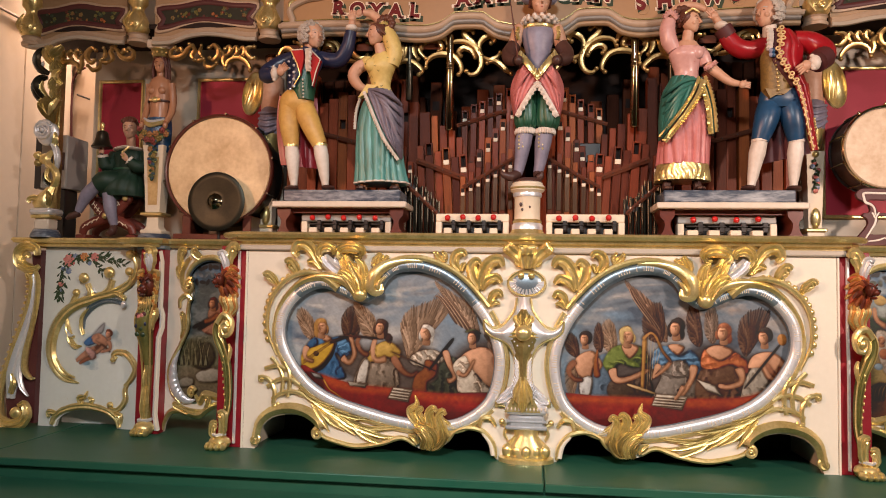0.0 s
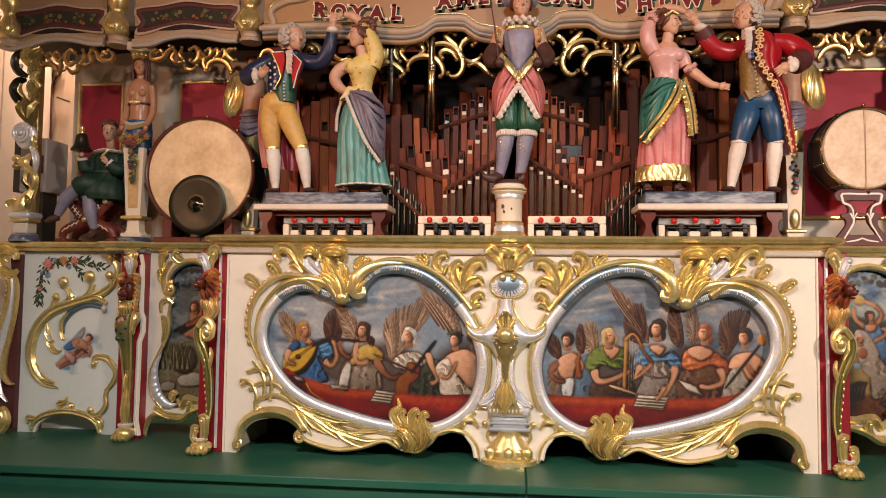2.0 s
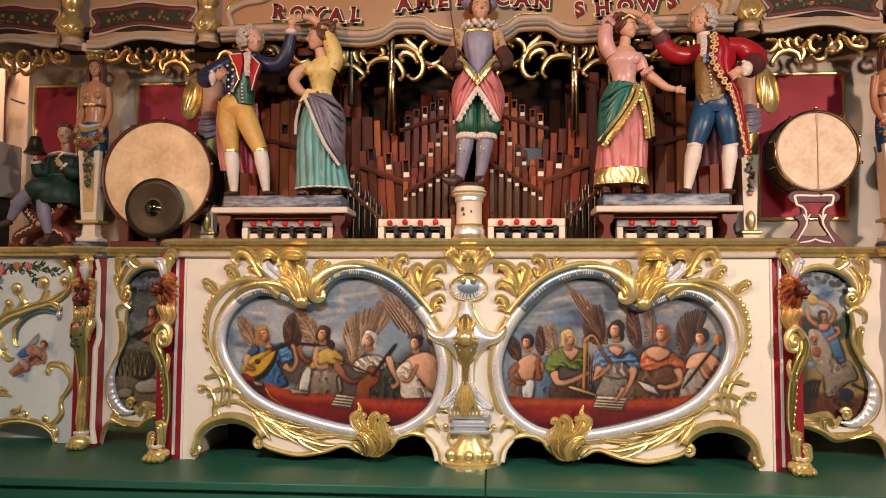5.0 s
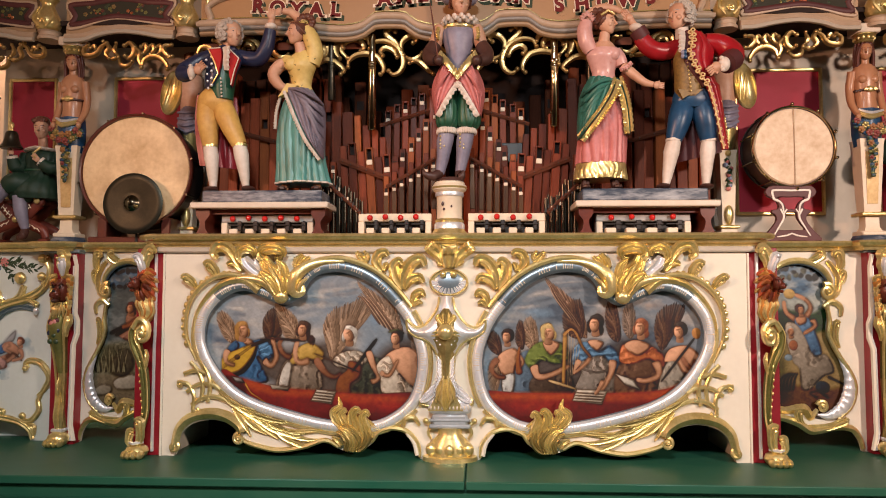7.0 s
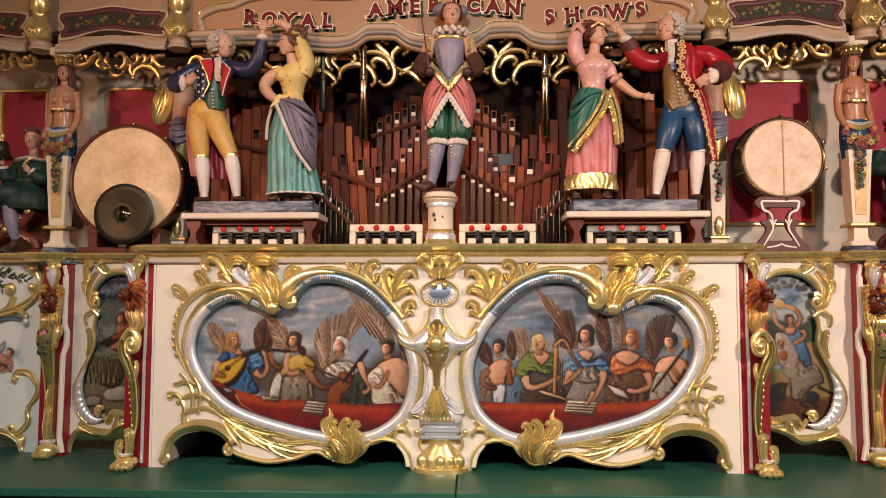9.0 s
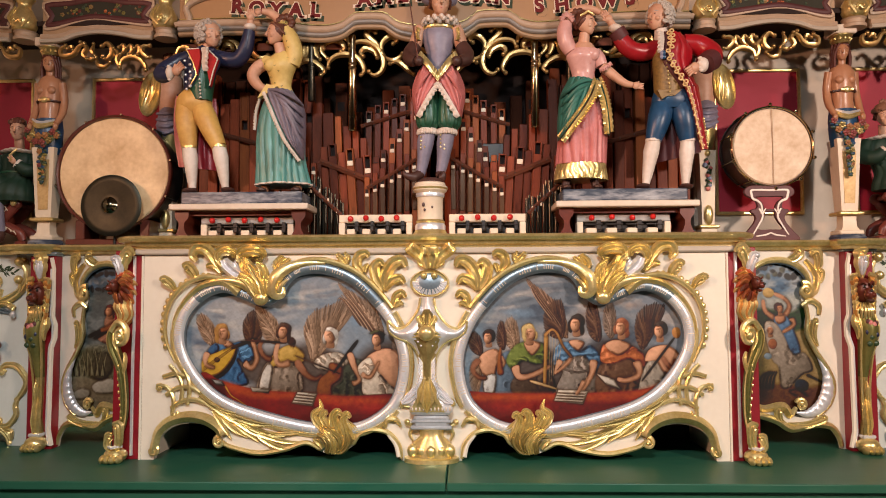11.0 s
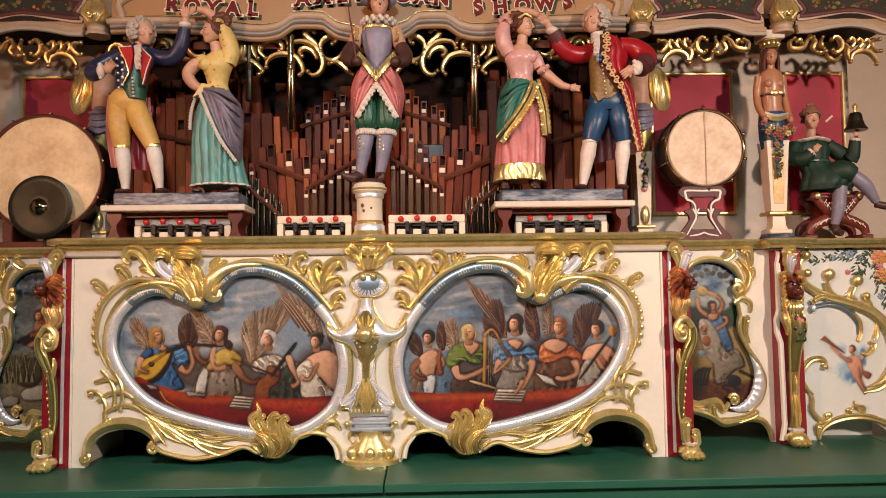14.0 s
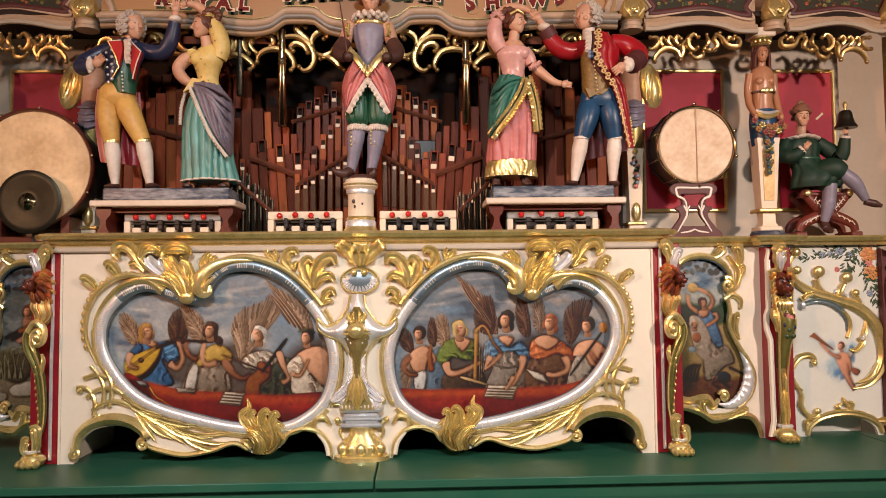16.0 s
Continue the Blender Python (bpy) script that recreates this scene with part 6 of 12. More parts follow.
        for k in range(22):
            u0 = 1.35 + 0.085 * k
            c.limb([(u0, 6.75), (u0 + 0.10 * math.sin(k * 1.7), 6.2), (u0 + 0.26 * math.sin(k * 1.7), 5.65 + 0.2 * math.cos(k))], 0.035, 0.012, (0.40, 0.38, 0.28) if k % 3 else (0.16, 0.15, 0.10), 0.0)
        c.patch([(1.5, 7.75), (1.9, 7.45), (2.4, 7.5), (2.35, 7.9), (1.7, 8.0)], (0.42, 0.38, 0.32), 0.006, 0.5)
    c.finish(0.4, 0.08)
    c.board("painting", 0.296, bay, "oil painting of a figure in a dark landscape", grown(o, (s * 1.75, 0.55)))

    # frame of the landscape
    y = 0.272
    f = Shape()
    f.tube([p + Vector((0, y, 0)) for p in opening[4:26]], [0.012, 0.016, 0.017, 0.016, 0.014], GOLD, 8, 1.0)
    f.tube([p + Vector((0.006, y + 0.006, -0.010)) for p in opening[4:26]], 0.010, STEEL_BLUE, 6, 1.0)
    part("gilt_arch", MI(f), bay)
    f = Shape().volute((-1.865, 0.775), 0.040, GOLD, 1.5, 1.2, 1, 0.38, y)
    f.tube(spline([V(-1.86, 0.735, y), V(-1.915, 0.77, y), V(-1.93, 0.84, y), V(-1.90, 0.895, y), V(-1.87, 0.925, y)], 5), [0.012, 0.017, 0.017, 0.014, 0.010], GOLD, 8, 1.0, flute=0.12)
    f.plume((-1.92, 0.86), (-1.925, 0.955), -0.15, 0.06, GOLD, 4, y, 0.02, 0.5)
    f.plume((-1.77, 0.925), (-1.83, 0.955), -0.15, 0.06, GOLD, 4, y, 0.02, 0.4)
    f.plume((-1.915, 0.80), (-1.95, 0.86), -0.15, 0.04, GOLD, 3, y, 0.015, 0.4)
    part("upper_scroll", MI(f), bay)
    f = Shape().tube(spline([V(-1.845, 0.70, y), V(-1.89, 0.725, y), V(-1.935, 0.70, y), V(-1.935, 0.655, y)], 5), [0.012, 0.016, 0.014, 0.010], GOLD, 8)
    f.tube(spline([V(-1.865, 0.705, y), V(-1.875, 0.63, y), V(-1.87, 0.56, y), V(-1.915, 0.47, y), V(-1.97, 0.39, y), V(-2.0, 0.31, y), V(-1.975, 0.22, y), V(-1.905, 0.155, y)], 6), [0.012, 0.014, 0.013, 0.012, 0.012], GOLD, 8)
    f.plume((-1.925, 0.50), (-1.905, 0.615), 0.15, 0.045, GOLD, 3, y, 0.016, 0.3)
    part("gilt_flank", MI(f), bay)
    f = Shape()
    path = spline([V(-1.885, 0.52, y), V(-1.925, 0.44, y), V(-1.965, 0.36, y), V(-1.962, 0.27, y), V(-1.925, 0.205, y), V(-1.86, 0.17, y), V(-1.80, 0.175, y)], 16)
    n_ = len(path)
    f.tube(path, [(0.007 + 0.030 * math.sin(math.pi * min(1, max(0, i / n_ * 1.25 - 0.2)))) * (1.0 - 0.10 * abs(math.sin(i * 0.45))) for i in range(n_)], SILVER, 10, 0.55)
    part("silver_shell", MI(f), bay, "ribbed silver shell border")
    f = Shape().volute((-1.825, 0.215), 0.030, GOLD, 1.5, 0.3, 1, 0.36, y)
    f.tube(spline([V(-1.80, 0.20, y), V(-1.765, 0.165, y), V(-1.74, 0.20, y), V(-1.70, 0.205, y), V(-1.63, 0.195, y), V(-1.57, 0.215, y)], 5), [0.010, 0.018, 0.02, 0.016, 0.012], GOLD, 8, 1.0, flute=0.15)
    f.tube([p + Vector((0, y - 0.002, 0.014)) for p in low], [0.010, 0.014, 0.016, 0.017, 0.016, 0.012], GOLD, 8, 1.0, flute=0.12)
    f.plume((-1.75, 0.12), (-1.93, 0.145), -0.1, 0.05, GOLD, 4, y, 0.015, 0.2)
    f.plume((-1.74, 0.12), (-1.70, 0.185), 0.2, 0.05, GOLD, 4, y, 0.015, 0.3)
    part("lower_scroll", MI(f), bay)

    # corner pillar with a lion's head, scroll and paw
    pil = thing("lion_pillar", "crimson pillar with a red and gold lion head and paw foot", "pillar", "lion pillars")
    part("backboard", M(Shape().box((-1.50, 0.002, 0.0), (-1.362, 0.03, 0.975), CRIMSON, 0.003)), pil, "crimson painted board")
    f = Shape().tube([(-1.405, -0.004, 0.02), (-1.405, -0.004, 0.50), (-1.402, -0.004, 0.62), (-1.405, -0.004, 0.95)], 0.008, SILVER, 6)
    f.tube([(-1.366, -0.002, 0.0), (-1.366, -0.002, 0.95)], 0.006, CREAM, 6)
    part("silver_bead", M(f), pil)
    f = Shape().plume((-1.45, 0.86), (-1.425, 0.96), -0.1, 0.07, GOLD, 5, -0.02, 0.02, 0.3)
    f.plume((-1.46, 0.84), (-1.475, 0.93), 0.1, 0.05, SILVER, 4, -0.03, 0.02, 0.3)
    part("top_leaf", M(f), pil)
    f = Shape().ball((-1.442, -0.016, 0.785), (0.046, 0.056, 0.090), LION, 14, 10)
    f.ball((-1.488, -0.082, 0.812), (0.029, 0.034, 0.034), LION_DARK, 12, 9)
    f.ball((-1.506, -0.106, 0.800), (0.022, 0.024, 0.017), LION_DARK, 10, 7)
    f.ball((-1.516, -0.126, 0.806), (0.009, 0.008, 0.006), BLACK, 7, 5)
    f.ball((-1.500, -0.098, 0.774), (0.017, 0.02, 0.008), LION_DARK, 8, 6)
    for q_ in (-1, 1):
        f.ball((-1.496 + 0.014 * q_, -0.110, 0.822), 0.0055, BLACK, 6, 5)
        f.tube([(-1.498 + 0.006 * q_, -0.112, 0.832), (-1.494 + 0.022 * q_, -0.102, 0.838)], 0.005, LION_DARK, 6, 1, False)
    def MH(shape):
        k = shape.moved()
        for p in k.v:
            p.x, p.y, p.z = -1.420 + (p.x + 1.420) * 0.74, p.y * 0.88, 0.79 + (p.z - 0.79) * 0.92
        return M(k)

    def ML(shape):
        k = shape.moved()
        for p in k.v:
            p.x = -1.425 + (p.x + 1.425) * 0.82
        return M(k)

    head_ = part("lion_head", MH(f), pil, "red and gold carved lion head")
    for ring, (r0, r1, n_) in enumerate(((0.030, 0.056, 11), (0.046, 0.076, 13), (0.058, 0.090, 13))):
        for i in range(n_):
            w = 2 * math.pi * (i + 0.5 * ring) / n_
            cw, sw = math.cos(w), math.sin(w)
            y0 = -0.082 + 0.022 * ring
            f = Shape().tube(spline([(-1.466 + r0 * cw * 0.8, y0, 0.800 + r0 * sw), (-1.456 + r1 * cw * 0.54 + 0.006 * sw, y0 + 0.006, 0.794 + r1 * sw * 0.95), (-1.446 + r1 * cw * 0.62 + 0.012 * sw, y0 + 0.026, 0.776 + r1 * sw * 1.14), (-1.440 + r1 * cw * 0.60 + 0.020 * sw, y0 + 0.040, 0.764 + r1 * sw * 1.22)], 3), [0.010, 0.0155, 0.012, 0.004], ((LION_DARK, LION, LION), (LION, LION_FLAME, LION_GOLD), (LION_GOLD, LION_FLAME, GOLD))[ring][(i * 2 + ring) % 3], 7, 1, False, flute=0.12, lobes=3)
            part("mane_lock", MH(f), head_)
    f = Shape().ball((-1.438, -0.012, 0.69), (0.040, 0.040, 0.07), LION_GOLD, 12, 8)
    chest = part("chest_mane", ML(f), pil, "gilt chest mane")
    for i in range(11):
        u = (i - 5) / 5
        f = Shape().tube(spline([(-1.445 + u * 0.036, -0.050 + 0.03 * u * u, 0.755), (-1.452 + u * 0.046, -0.062 + 0.03 * u * u, 0.715), (-1.438 + u * 0.040, -0.056 + 0.03 * u * u, 0.675), (-1.446 + u * 0.026, -0.060 + 0.02 * u * u, 0.638)], 4), [0.004, 0.010, 0.010, 0.003], GOLD if i % 3 else LION_GOLD, 7, 1, False)
        part("mane_lock", ML(f), chest)
    f = Shape().tube(spline([V(-1.412, 0.585, -0.085), V(-1.428, 0.605, -0.085), V(-1.452, 0.590, -0.082), V(-1.440, 0.545, -0.080), V(-1.405, 0.555, -0.078), V(-1.402, 0.610, -0.074), V(-1.450, 0.640, -0.070), V(-1.490, 0.600, -0.066)], 5), [0.014, 0.014, 0.013, 0.013, 0.014, 0.016, 0.018, 0.016], GOLD, 8, 1.3)
    f.ball((-1.428, -0.090, 0.576), (0.020, 0.016, 0.020), GOLD, 10, 7)
    f.leaf(((-1.462, 0.640, 0.0), (-1.492, 0.585, 0.012), (-1.484, 0.520, 0.014), (-1.452, 0.450, 0.012), (-1.432, 0.370, 0.008), (-1.424, 0.270, 0.004), (-1.430, 0.185, 0.002), (-1.452, 0.125, 0.008)), [0.040, 0.056, 0.054, 0.042, 0.032, 0.026, 0.024, 0.032], OLIVE, -0.045, 0.0, 2, 0.35, 0.18, thick=0.035)
    for dx_ in (-0.024, 0.024):
        f.tube(spline([V(-1.468 + dx_ * 0.6, 0.640, -0.055), V(-1.492 + dx_, 0.585, -0.062), V(-1.484 + dx_, 0.520, -0.064), V(-1.452 + dx_ * 0.85, 0.450, -0.060), V(-1.432 + dx_ * 0.7, 0.370, -0.055), V(-1.424 + dx_ * 0.6, 0.270, -0.05), V(-1.430 + dx_ * 0.6, 0.185, -0.048), V(-1.455 + dx_ * 0.8, 0.125, -0.055)], 5), [0.006, 0.005, 0.0045, 0.004, 0.0045, 0.005], GOLD if dx_ > 0 else OLD_GOLD, 6, 1.2)
    f.leaf(((-1.425, 0.500), (-1.412, 0.470, 0.01), (-1.418, 0.430, 0.008), (-1.432, 0.395)), [0.012, 0.024, 0.020, 0.006], GOLD, -0.055, 0.0, 2)
    f.leaf(((-1.478, 0.600), (-1.470, 0.550, 0.01), (-1.448, 0.505, 0.008)), [0.016, 0.024, 0.006], GOLD, -0.066, 0.0, 2)
    for i in range(9):
        f.ball((-1.440 + 0.012 * math.cos(i * 0.4 + 2.6), -0.062, 0.44 - i * 0.030), (0.005, 0.005, 0.008), GOLD, 6, 4)
    part("leg_scroll", ML(f), pil, "green-gold scrolled leg")
    f = Shape().plume((-1.455, 0.04), (-1.435, 0.165), 0.1, 0.055, GOLD, 4, -0.06, 0.02, 0.3)
    f.plume((-1.465, 0.04), (-1.475, 0.12), -0.2, 0.045, GOLD, 4, -0.06, 0.02, 0.3)
    f.tube([(-1.42, -0.06, 0.075), (-1.46, -0.085, 0.07), (-1.50, -0.06, 0.078)], 0.008, SILVER, 6, 1, False)
    for i in range(4):
        f.ball((-1.425 - i * 0.024, -0.095 + 0.008 * abs(i - 1.5), 0.019), (0.016, 0.032, 0.020), GOLD, 9, 6)
    f.ball((-1.46, -0.04, 0.03), (0.056, 0.05, 0.034), GOLD, 10, 6)
    part("paw_foot", M(f), pil, "gilt paw foot")

    # post with a lion mask
    post = thing("mask_post", "crimson post with a dark red lion mask and paw foot", "pillar", "mask posts")
    part("backboard", MP(Shape().box((-2.165, 0.215, 0.0), (-2.035, 0.278, 0.965), CRIMSON, 0.003)), post, "crimson painted board")
    f = Shape()
    f.tube([(-2.032, 0.212, 0.02), (-2.048, 0.212, 0.10), (-2.044, 0.212, 0.50), (-2.026, 0.212, 0.555), (-2.026, 0.212, 0.62), (-2.040, 0.212, 0.66), (-2.042, 0.212, 0.90), (-2.055, 0.212, 0.955)], 0.011, CREAM, 6)
    f.tube([(-2.046, 0.208, 0.02), (-2.060, 0.208, 0.10), (-2.056, 0.208, 0.50), (-2.040, 0.208, 0.555), (-2.040, 0.208, 0.62), (-2.052, 0.208, 0.66), (-2.054, 0.208, 0.90)], 0.005, SILVER, 6)
    part("white_border", MP(f), post)
    f = Shape().box((-2.185, 0.20, 0.965), (-2.025, 0.275, 0.985), STEEL_BLUE, 0.006)
    part("cap_block", MP(f), post, "pale grey moulded cap")
    f = Shape().plume((-2.10, 0.83), (-2.10, 0.95), 0.02, 0.085, GOLD, 6, 0.20, 0.02, 0.15)
    f.plume((-2.10, 0.85), (-2.10, 0.92), 0.02, 0.05, SILVER, 5, 0.185, 0.015, 0.15)
    part("top_leaf", MP(f), post)
    def MN(shape):
        k = shape.moved()
        for p in k.v:
            p.x = -2.096 + (p.x + 2.096) * 0.82
        return MP(k)

    f = Shape().ball((-2.10, 0.19, 0.775), (0.050, 0.050, 0.062), LION_DARK, 16, 11)
    f.ball((-2.104, 0.140, 0.758), (0.028, 0.026, 0.030), LION_DARK, 12, 9)
    f.ball((-2.106, 0.132, 0.724), (0.022, 0.020, 0.011), BROWN, 8, 6)
    f.ball((-2.106, 0.118, 0.772), (0.011, 0.008, 0.007), BLACK, 8, 5)
    for q_ in (-1, 1):
        f.ball((-2.102 + 0.020 * q_, 0.139, 0.792), (0.008, 0.007, 0.007), BLACK, 6, 5)
        f.ball((-2.104 + 0.018 * q_, 0.126, 0.752), (0.015, 0.014, 0.014), LION_DARK, 9, 7)
        f.tube(spline([(-2.102 + 0.008 * q_, 0.137, 0.802), (-2.102 + 0.028 * q_, 0.143, 0.814), (-2.102 + 0.042 * q_, 0.160, 0.80)], 3), 0.007, LION_DARK, 6, 1, False)
    mask_ = part("lion_mask", MN(f), post, "dark red carved lion mask")
    for q_ in (-1, 1):
        for i in range(8):
            f = Shape().tube(spline([(-2.10 + 0.034 * q_, 0.180, 0.850 - i * 0.022), (-2.10 + (0.066 - 0.002 * i) * q_, 0.178, 0.838 - i * 0.024), (-2.10 + (0.052 - 0.002 * i) * q_, 0.175, 0.800 - i * 0.024)], 3), [0.012, 0.014, 0.005], (GOLD, LION_GOLD, GOLD)[i % 3], 7, 1, False, flute=0.12, lobes=3)
            part("mane_lock", MN(f), mask_)
    f = Shape().loft([(-2.10, 0.205, 0.71, 0.036, 0.036), (-2.108, 0.20, 0.655, 0.050, 0.046), (-2.122, 0.195, 0.60, 0.056, 0.056), (-2.122, 0.195, 0.54, 0.050, 0.052), (-2.104, 0.20, 0.46, 0.033, 0.040), (-2.092, 0.205, 0.36, 0.024, 0.034)][::-1], OLIVE, 16)
    f.loft([(-2.095, 0.205, 0.06, 0.036, 0.036), (-2.098, 0.205, 0.16, 0.021, 0.030), (-2.092, 0.205, 0.362, 0.023, 0.033)], OLD_GOLD, 16)
    for i in range(7):
        u = (i - 3) / 3
        f.tube(spline([(-2.10 + u * 0.034, 0.165 + 0.02 * u * u, 0.715), (-2.102 + u * 0.046, 0.150 + 0.025 * u * u, 0.680), (-2.104 + u * 0.050, 0.148 + 0.025 * u * u, 0.640)], 4), [0.005, 0.011, 0.003], GOLD, 6, 1, False)
    for q_ in (-1, 1):
        f.tube(spline([(-2.106 + q_ * 0.046, 0.175, 0.66), (-2.122 + q_ * 0.050, 0.170, 0.58), (-2.104 + q_ * 0.034, 0.178, 0.46), (-2.092 + q_ * 0.023, 0.18, 0.30), (-2.097 + q_ * 0.022, 0.18, 0.12)], 5), [0.010, 0.009, 0.007, 0.007, 0.008], GOLD, 6, 1, False)
    f.leaf(((-2.046, 0.655), (-2.040, 0.620, 0.01), (-2.055, 0.585, 0.008), (-2.060, 0.54)), [0.03, 0.046, 0.036, 0.008], GOLD, 0.178, 0.0, 2)
    f.leaf(((-2.095, 0.08), (-2.095, 0.14, 0.01), (-2.092, 0.21, 0.008), (-2.090, 0.27)), [0.040, 0.058, 0.050, 0.010], GOLD, 0.178, 0.0, 3)
    f.leaf(((-2.095, 0.25), (-2.096, 0.30, 0.006), (-2.092, 0.345)), [0.016, 0.034, 0.006], GOLD, 0.174, 0.0, 2)
    for i in range(9):
        w = i * 1.9
        f.ball((-2.124 + 0.024 * math.cos(w), 0.147 + 0.006 * math.cos(w) ** 2, 0.575 + 0.055 * math.sin(w * 1.3)), (0.016, 0.007, 0.014), (NAVY, ROSE_RED, LEAF_GREEN, MAROON, LEAF_GREEN)[i % 5], 7, 5)
    part("mask_leg", MN(f), post, "green-gold leg painted with flowers")
    f = Shape().box((-2.135, 0.165, 0.068), (-2.058, 0.245, 0.085), SILVER, 0.005)
    for i in range(4):
        f.ball((-2.055 - i * 0.027, 0.135 + 0.006 * abs(i - 1.5), 0.020), (0.018, 0.034, 0.021), GOLD, 9, 6)
    f.ball((-2.096, 0.185, 0.034), (0.064, 0.055, 0.040), GOLD, 12, 7)
    part("paw_foot", MN(f), post, "gilt paw foot")

    # outer panel, painted and carved
    arch = spline([V(x, z) for x, z in ((-2.545, 0.0), (-2.525, 0.045), (-2.46, 0.082), (-2.368, 0.098), (-2.27, 0.082), (-2.205, 0.045), (-2.185, 0.0))], 4)
    if s > 0:
        arch = [p + Vector((-0.07, 0, 0)) for p in arch]
    e_ = fit_outer(-2.17)
    k = [V(-2.645, 0.985), V(-2.645, 0.0)] + list(arch) + [V(e_, 0.0), V(e_, 0.985)]
    k = [Vector((-p[0], 0, p[2])) for p in k] if s > 0 else k
    plate("outer_panel", [k], 0.30, 0.32, PALE, bay)
    y = 0.292
    def MS(shape):
        return shape if s < 0 else shape.moved(-0.070, 0, 0).mirrored()

    f = Shape().leaf(((-2.415, 0.238), (-2.500, 0.262), (-2.560, 0.330, 0.006), (-2.583, 0.431, 0.008), (-2.552, 0.555, 0.008), (-2.468, 0.648, 0.008), (-2.334, 0.700, 0.008), (-2.224, 0.733, 0.008), (-2.135, 0.790, 0.006), (-2.102, 0.875, 0.004), (-2.122, 0.935, 0.004)), [0.006, 0.036, 0.054, 0.062, 0.060, 0.056, 0.050, 0.046, 0.042, 0.038, 0.044], GOLD, y, 0.012, 2, 0.35, 0.16)
    f.leaf(((-2.432, 0.268), (-2.500, 0.300, 0.004), (-2.545, 0.370, 0.004)), [0.005, 0.024, 0.010], GOLD, y - 0.014, 0.0, 2)
    f.ball((-2.138, y - 0.012, 0.940), (0.026, 0.020, 0.024), GOLD, 10, 7)
    part("main_scroll", MS(f), bay)
    for pts, wid, head, r_ in ((((-2.480, 0.640), (-2.462, 0.690, 0.006), (-2.445, 0.718, 0.006)), [0.030, 0.030, 0.024], (-2.442, 0.728), 0.020),
                               (((-2.385, 0.678), (-2.365, 0.725, 0.006), (-2.385, 0.775, 0.008)), [0.034, 0.036, 0.030], (-2.402, 0.808), 0.029),
                               (((-2.320, 0.705), (-2.262, 0.745, 0.006), (-2.240, 0.800, 0.008)), [0.034, 0.038, 0.034], (-2.256, 0.840), 0.031),
                               (((-2.190, 0.745), (-2.140, 0.785, 0.01), (-2.130, 0.825, 0.01)), [0.026, 0.030, 0.024], (-2.142, 0.848), 0.022)):
        f = Shape().leaf(pts, wid, GOLD, y, 0.0, 2, 0.4, 0.14)
        f.ball((head[0], y - 0.012, head[1]), (r_, 0.018, r_), GOLD, 12, 8)
        part("branch_scroll", MS(f), bay)
    f = Shape().leaf(((-2.400, 0.530), (-2.400, 0.595), (-2.345, 0.660, 0.004), (-2.260, 0.690, 0.004), (-2.170, 0.672)), [0.010, 0.032, 0.036, 0.032, 0.022], STEEL_BLUE, y, 0.0, 2)
    f.leaf(((-2.398, 0.500), (-2.412, 0.545), (-2.405, 0.600, 0.004), (-2.365, 0.655)), [0.018, 0.024, 0.022, 0.008], GOLD, y - 0.006, 0.0, 2)
    f.leaf(((-2.280, 0.715), (-2.215, 0.728, 0.006), (-2.170, 0.705, 0.006)), [0.018, 0.030, 0.028], GOLD, y - 0.006, 0.008, 2)
    f.ball((-2.165, y - 0.014, 0.668), (0.016, 0.012, 0.020), SILVER, 8, 6)
    part("inner_scroll", MS(f), bay, "steel-blue and gilt inner scroll")
    f = Shape().leaf(((-2.500, 0.585), (-2.494, 0.530), (-2.470, 0.490, 0.006), (-2.448, 0.488)), [0.012, 0.036, 0.028, 0.010], GOLD, y, 0.0, 2)
    f.leaf(((-2.490, 0.530), (-2.478, 0.470), (-2.440, 0.435, 0.006), (-2.408, 0.438)), [0.012, 0.036, 0.028, 0.008], GOLD, y, 0.0, 2)
    f.leaf(((-2.488, 0.520), (-2.468, 0.495, 0.008), (-2.452, 0.500)), [0.008, 0.020, 0.006], SILVER, y - 0.010, 0.0, 2)
    part("hanging_leaf", MS(f), bay)
    part("leaf_tip", MS(Shape().leaf(((-2.405, 0.712), (-2.360, 0.745, 0.004), (-2.335, 0.728)), [0.01, 0.022, 0.006], SILVER, y, 0.0, 2)), bay, "silver leaf tip")
    f = Shape().leaf(((-2.205, 0.372), (-2.222, 0.392), (-2.195, 0.412, 0.004), (-2.136, 0.398, 0.006), (-2.090, 0.325, 0.006), (-2.120, 0.258, 0.004), (-2.152, 0.232)), [0.022, 0.026, 0.030, 0.034, 0.034, 0.026, 0.014], GOLD, y, 0.0, 2, 0.4, 0.12)
    f.leaf(((-2.128, 0.248), (-2.146, 0.205, 0.004), (-2.140, 0.155, 0.006), (-2.180, 0.105, 0.006), (-2.222, 0.105, 0.004), (-2.230, 0.130)), [0.014, 0.028, 0.030, 0.026, 0.024, 0.018], GOLD, y, 0.0, 2, 0.4, 0.12)
    f.ball((-2.214, y - 0.012, 0.372), (0.015, 0.014, 0.015), GOLD, 9, 6)
    f.ball((-2.222, y - 0.010, 0.130), (0.018, 0.014, 0.017), GOLD, 9, 6)
    part("lower_scroll", MS(f), bay)
    f = Shape().leaf(((-2.565, 0.012), (-2.545, 0.058), (-2.480, 0.098, 0.004), (-2.368, 0.118, 0.006), (-2.255, 0.098, 0.004), (-2.192, 0.055), (-2.172, 0.008)), [0.024, 0.030, 0.034, 0.038, 0.034, 0.030, 0.026], GOLD, y, 0.0, 2, 0.35, 0.16, 9)
